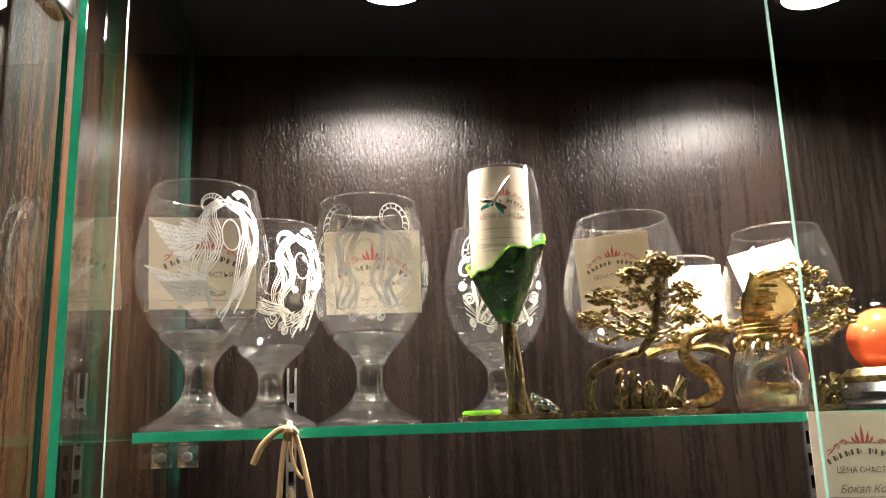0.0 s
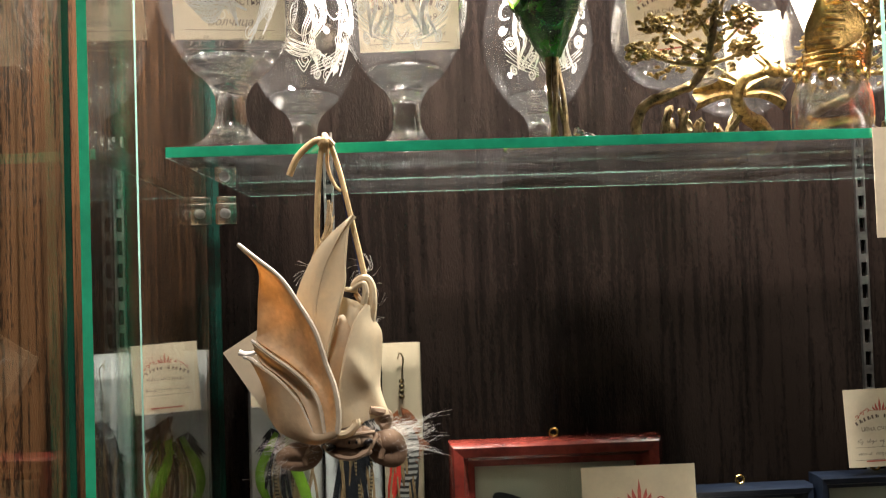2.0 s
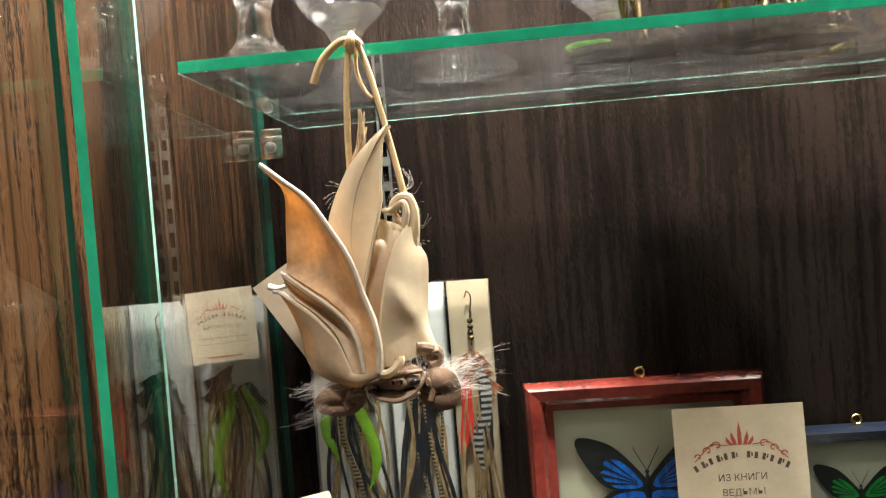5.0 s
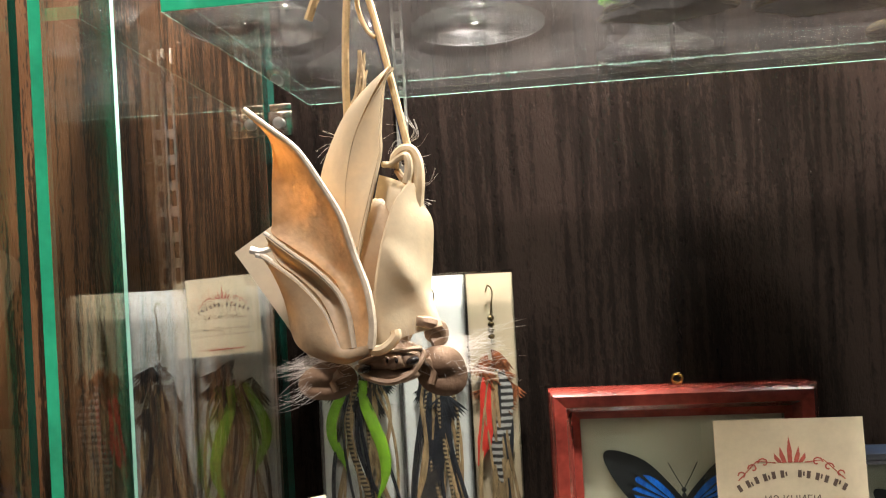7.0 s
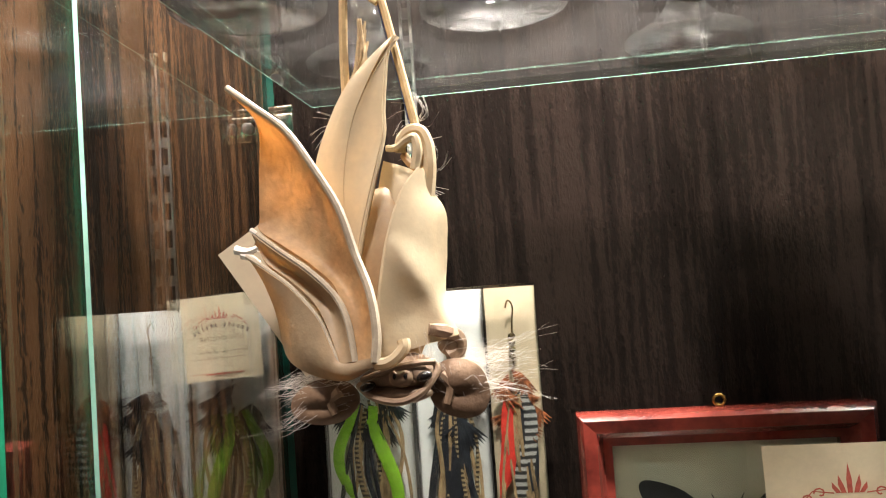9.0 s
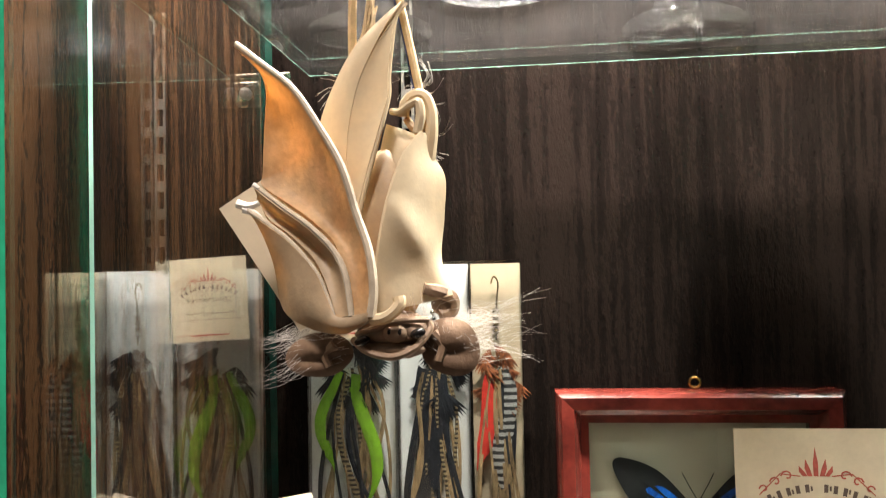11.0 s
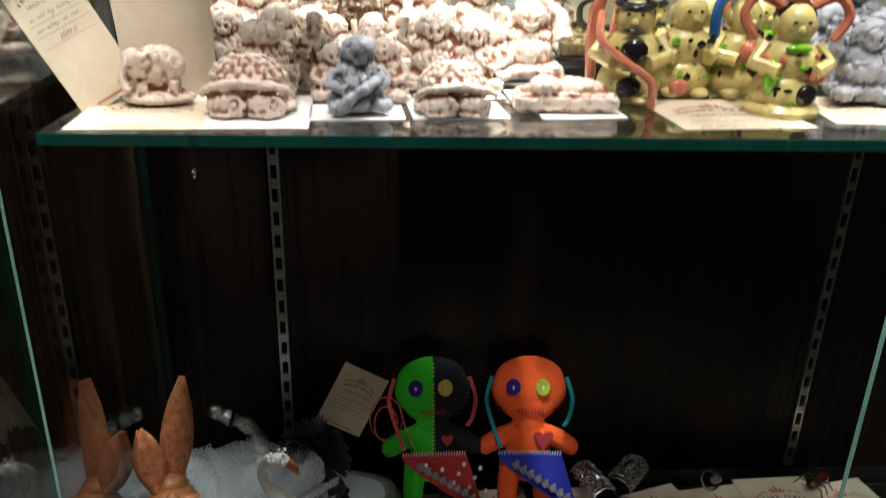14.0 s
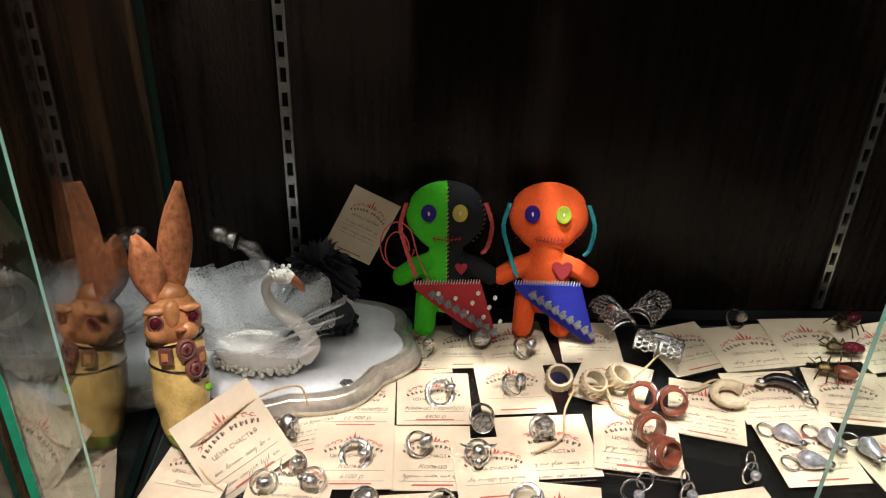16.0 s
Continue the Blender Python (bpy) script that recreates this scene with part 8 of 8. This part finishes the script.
lay3 = [(0.3300, 0.5683, 12, 0.056, 0.058, "~|~"), (0.3268, 0.6400, -8, 0.060, 0.064, "~|~"), (0.3880, 0.6350, 6, 0.058, 0.062, "~"), (0.0808, 0.5200, -7, 0.056, 0.058, "~"), (-0.02, 0.510, 4, 0.056, 0.058, "~"), (-0.095, 0.548, -6, 0.056, 0.058, "~"), (0.2, 0.515, 10, 0.06, 0.058, "~"), (0.02, 0.505, -3, 0.056, 0.056, "~")]
for k, (x, y, a, w, h, txt) in enumerate(lay + lay2 + lay3):
    price_card(pose(x, y, LIE + 0.0005 * (k % 7), 0.3 * ((k * 7) % 3 - 1), 0.3 * ((k * 5) % 3 - 1), a), w, h, "cream price card lying on the cabinet base under jewellery", 100 + k, hand=tuple(txt.split("|")), group="price cards on the base")

TOPZ = LIE + 0.0045


def torus(R, r, m=None, segs=28, rs=8, squash=1.0):
    bm = tube([(R * math.cos(2 * math.pi * k / segs), R * math.sin(2 * math.pi * k / segs), 0) for k in range(segs + 1)], r, rs, False)
    for v in bm.verts:
        v.co.z *= squash
    return moved(bm, m) if m else bm


def finger_ring(x, y, turn, style, seed):
    """A silver ring lying on its band, its head to one side."""
    rnd = random.Random(seed)
    t = thing("finger_ring", pose(x, y, TOPZ - 0.001, 0, 0, turn) @ Matrix.Scale(0.88, 4), {"dragon": "silver ring wound like a scaly beast, on a card", "signet": "silver signet ring with a dark star face", "bull": "silver ring shaped as a horned bull head", "skull": "blackened silver ring with a carved mask head"}.get(style, "worn silver ring with a carved head, on a card"), "ring", "silver rings")
    tip = pose(0, 0, 0.0035, 40, 0, 0)
    part("band", moved(torus(0.0098, 0.0012, None, 30, 8, 2.0), tip), SILVER, t, "round silver band")
    if style == "dragon":
        part("coil", moved(rough_up(torus(0.0112, 0.0024, None, 40, 8), 0.0006, 900), tip), SILVER_DARK, t, "scaly coil")
        part("head", rough_up(merge(ball((0.008, -0.004, 0.012), (0.005, 0.004, 0.0035), 2), tube([(0.008, -0.002, 0.014), (0.005, 0.001, 0.019)], [0.0012, 0.0003], 5), tube([(0.010, -0.004, 0.014), (0.010, 0, 0.019)], [0.0012, 0.0003], 5)), 0.0006, 500), SILVER, t)
    elif style == "signet":
        part("face", moved(lathe([(0, 0), (0.0085, 0), (0.0092, 0.002), (0.0085, 0.004), (0.0078, 0.0034), (0, 0.0034)], 28), pose(0, -0.010, 0.006, 68)), SILVER_DARK, t, "round dark face")
        star = [(0.0066 * math.cos(math.pi / 2 + 4 * math.pi * k / 5), 0.0066 * math.sin(math.pi / 2 + 4 * math.pi * k / 5), 0.0037) for k in range(6)]
        part("star", moved(merge(tube(star, 0.00045, 5), torus(0.0072, 0.0004, pose(0, 0, 0.0037), 24, 5)), pose(0, -0.010, 0.006, 68)), SILVER, t, "five-pointed star lines")
    elif style == "bull":
        part("head", rough_up(merge(ball((0, -0.006, 0.009), (0.0062, 0.006, 0.0075), 3), ball((0, -0.011, 0.004), (0.0042, 0.004, 0.005), 2), tube(spline([(0.004, -0.004, 0.014), (0.010, -0.005, 0.015), (0.0145, -0.006, 0.019)], 4), taper(9, 0.0022, 0.0005), 7), tube(spline([(-0.004, -0.004, 0.014), (-0.010, -0.005, 0.015), (-0.0145, -0.006, 0.019)], 4), taper(9, 0.0022, 0.0005), 7)), 0.0008, 400, seed), SILVER_DARK, t, "horned head")
    elif style == "skull":
        part("head", rough_up(merge(ball((0, -0.006, 0.010), (0.0085, 0.007, 0.009), 3), *[ball((rnd.uniform(-0.007, 0.007), -0.011, rnd.uniform(0.004, 0.016)), rnd.uniform(0.0015, 0.003), 2) for k in range(9)]), 0.0012, 420, seed), SILVER_DARK, t, "carved mask head")
    else:
        part("head", rough_up(merge(ball((0.001, -0.007, 0.011), (0.0062, 0.005, 0.0055), 3), *[ball((rnd.uniform(-0.006, 0.006), -0.009, 0.011 + rnd.uniform(-0.004, 0.005)), rnd.uniform(0.0012, 0.0026), 2) for k in range(7)]), 0.0008, 500, seed), SILVER_DARK if seed % 2 else SILVER, t, "carved head")
    return t


for k, (x, y, turn, st_) in enumerate(((-0.0072, 0.6925, 40, "bead"), (0.0401, 0.7038, 10, "skull"), (0.0753, 0.6912, 60, "bead"), (-0.0616, 0.6375, -30, "skull"), (0.0056, 0.6348, 20, "dragon"), (0.0615, 0.6451, 70, "bead"), (0.0359, 0.6101, 0, "signet"), (0.0788, 0.5985, 5, "skull"), (-0.0535, 0.5701, -15, "dragon"), (-0.0106, 0.5811, 50, "bead"), (0.0308, 0.5731, 0, "bull"), (-0.0951, 0.5621, 30, "plain"), (-0.0800, 0.5470, -20, "plain"), (-0.112, 0.545, 10, "bead"), (-0.1075, 0.5947, 80, "skull"), (0.2664, 0.7351, 20, "bead"), (0.005, 0.528, 15, "bead"), (0.06, 0.53, -25, "dragon"), (-0.045, 0.53, 10, "skull"))):
    finger_ring(x, y, turn, st_, 200 + k)


def wide_ring(x, y, turn, tip, mat, label, r=0.0088, h=0.0066, cat="ring", group="wide rings"):
    t = thing("wide_ring", pose(x, y, LIE + 0.0165, tip, 0, turn), label, cat, group)
    prof = [(r - 0.0018, -h), (r, -h), (r + 0.0008, -h * 0.5), (r + 0.0008, h * 0.5), (r, h), (r - 0.0018, h), (r - 0.0020, 0), (r - 0.0018, -h)]
    part("band", rough_up(lathe(prof, 36), 0.0002, 300), mat, t)
    if mat is RED_WOOD:
        for k in range(3):
            for dz in (-0.45, 0.45):
                part("inlay", tube([((r + 0.0009) * math.cos(2.1 * k + q), (r + 0.0009) * math.sin(2.1 * k + q), h * (dz + 0.15 * math.sin(9 * q))) for q in [0.16 * i for i in range(9)]], 0.0005, 5), SILVER, t, "thin silver inlay")
        return t
    for k in range(18):
        a = 2 * math.pi * k / 18
        part("carving", tube([((r + 0.0012) * math.cos(a), (r + 0.0012) * math.sin(a), -h * 0.5), ((r + 0.0012) * math.cos(a + 0.2), (r + 0.0012) * math.sin(a + 0.2), h * 0.5)], 0.0006, 5), PALE_BONE if mat is RED_WOOD else TWINE, t)
    return t


for k, (x, y) in enumerate(((0.1571, 0.6220), (0.1779, 0.6170), (0.1533, 0.5880), (0.1577, 0.5640))):
    wide_ring(x, y, 20 * k - 30, 65, RED_WOOD, "red-brown wooden ring with silver inlay standing on a card", 0.0100, 0.0064)
for k, (x, y) in enumerate(((0.0968, 0.6420), (0.1221, 0.6360), (0.1433, 0.6430))):
    wide_ring(x, y, 35 * k, 25, PALE_BONE, "pale bone ring tied with twine", 0.0095, 0.005)
strs = thing("jute_string", pose(0.12, 0.62, TOPZ), "jute strings joining the bone rings and cards", "string")
for pts in ([(-0.02, 0.02, 0.008), (0.01, 0.012, 0.012), (0.035, 0.025, 0.010), (0.060, 0.050, 0.012)], [(-0.01, 0.018, 0.008), (-0.022, -0.005, 0.004), (-0.028, -0.03, 0.0), (-0.05, -0.045, 0.0)], [(0.012, 0.015, 0.010), (0.018, -0.004, 0.002), (0.04, -0.012, 0.001)]):
    part("strand", tube(spline(pts, 6), 0.0009, 6), TWINE, strs)


def pendant(x, y, turn, kind, seed):
    lab = {"horn": "dark horn pendant with silver caps on a card", "drop": "silver drop pendant with a ring loop", "bone": "pale bone hook pendant on twine", "bug": "insect brooch with a red cabochon body", "filigree": "silver filigree bangle lying on its side", "cup": "small silver ring pendant"}[kind]
    t = thing("pendant", pose(x, y, TOPZ, 0, 0, turn), lab, "pendant", "pendants")
    rnd = random.Random(seed)
    if kind == "horn":
        p = spline([(-0.017, 0, 0.002), (-0.006, 0.007, 0.004), (0.008, 0.006, 0.004), (0.017, -0.003, 0.003)], 6)
        part("horn", tube(p, [0.0018 + 0.0032 * math.sin(math.pi * i / (len(p) - 1)) for i in range(len(p))], 12), BLACK_LACQUER, t, "polished dark horn")
        part("cap", merge(ball((-0.016, 0.0, 0.003), (0.0045, 0.0038, 0.0035), 2), ball((0.016, -0.002, 0.003), (0.0038, 0.0036, 0.0035), 2)), SILVER, t, "silver caps")
        part("loop", torus(0.0048, 0.0007, pose(0.021, -0.007, 0.0005)), SILVER, t)
    elif kind == "drop":
        part("drop", moved(lathe([(p.x, p.y) for p in spline([(0, -0.012, 0), (0.0058, -0.008, 0), (0.0066, -0.002, 0), (0.003, 0.008, 0), (0.001, 0.011, 0)], 5)], 24), pose(0, 0, 0.004, 90)), GEM, t, "grey polished drop")
        part("cap", rough_up(ball((0, -0.011, 0.004), (0.003, 0.003, 0.003), 2), 0.0004, 500), SILVER, t)
        part("loop", torus(0.0062, 0.0008, pose(-0.004, 0.015, 0.0008, 8)), SILVER, t, "large silver loop")
    elif kind == "bone":
        p = spline([(0.013 * math.cos(a), 0.012 * math.sin(a), 0.004) for a in [0.4 + 0.62 * k for k in range(9)]], 4)
        part("hook", rough_up(tube(p, taper(len(p), 0.0048, 0.0022), 10), 0.0005, 260), PALE_BONE, t, "carved pale hook")
        part("cord", tube(spline([(0.008, 0.010, 0.005), (-0.006, 0.016, 0.006), (-0.024, 0.012, 0.003), (-0.036, 0.018, 0.001)], 5), 0.001, 6), TWINE, t, "jute cord")
    elif kind == "bug":
        part("abdomen", ball((0.007, 0, 0.005), (0.010, 0.0062, 0.005), 3), RUBY if seed % 2 else RED_WOOD, t, "red cabochon")
        part("thorax", rough_up(ball((-0.008, 0, 0.005), (0.007, 0.005, 0.0042), 3), 0.0008, 400), BRONZE, t)
        for k in range(6):
            sg, j = (-1) ** k, k // 2
            part("leg", tube([(-0.010 + 0.006 * j, sg * 0.004, 0.005), (-0.013 + 0.007 * j, sg * 0.010, 0.007), (-0.015 + 0.009 * j, sg * 0.014, 0.0005)], 0.0006, 5), BRONZE, t)
        part("feelers", merge(tube([(-0.014, 0.001, 0.005), (-0.022, 0.004, 0.008)], 0.0004, 5), tube([(-0.014, -0.001, 0.005), (-0.022, -0.004, 0.008)], 0.0004, 5)), BRONZE, t)
    elif kind == "filigree":
        for sx in (-1, 1):
            cells = [skin([[(0.0120 * math.cos(a), sx * 0.010 + yy, 0.0125 + 0.0120 * math.sin(a) - 0.004 * abs(yy) / 0.009) for a in [math.pi * (0.08 + 0.84 * k / 16) for k in range(17)]] for yy in (-0.009, -0.0075)], 0.0008),
                     skin([[(0.0120 * math.cos(a), sx * 0.010 + yy, 0.0125 + 0.0120 * math.sin(a)) for a in [math.pi * (0.08 + 0.84 * k / 16) for k in range(17)]] for yy in (0.0072, 0.009)], 0.0008)]
            for q in range(3):
                cells += [torus(0.0026, 0.0008, pose(0.0122 * math.cos(a), sx * 0.010 - 0.005 + 0.005 * q, 0.0125 + 0.0122 * math.sin(a), 0, 90 - math.degrees(a), 0), 12, 5) for a in [math.pi * (0.1 + 0.8 * (k + 0.5 * (q % 2)) / 8) for k in range(8)]]
            part("pierced_band", merge(*cells), SILVER, t, "pierced silver scrollwork")
        part("spine", rough_up(ball((0, 0, 0.024), (0.004, 0.010, 0.004), 2), 0.001, 400), SILVER, t)
    else:
        part("loop", merge(torus(0.0075, 0.0009, pose(0, 0, 0.007, 75)), torus(0.006, 0.0008, pose(0.010, 0.008, 0.006, 60, 30))), SILVER, t)
        part("stone", ball((0.004, -0.002, 0.004), (0.004, 0.004, 0.0035), 2), GEM, t)
    return t


for k, (x, y, turn, kd) in enumerate(((0.2734, 0.6440, -20, "horn"), (0.2560, 0.5890, 40, "drop"), (0.2850, 0.5840, 20, "drop"), (0.2640, 0.5640, 70, "drop"), (0.2286, 0.6330, 10, "bone"), (0.3438, 0.6919, -8, "bug"), (0.3234, 0.6624, -25, "bug"), (0.1825, 0.6775, 65, "filigree"), (0.1531, 0.7200, 20, "filigree"), (0.1874, 0.7300, -40, "filigree"), (0.2133, 0.5500, 30, "cup"), (0.365, 0.730, 35, "bug"), (0.310, 0.575, 15, "drop"), (0.36, 0.60, 60, "drop"), (0.13, 0.535, 0, "cup"), (0.165, 0.532, 40, "cup"))):
    pendant(x, y, turn, kd, 300 + k)
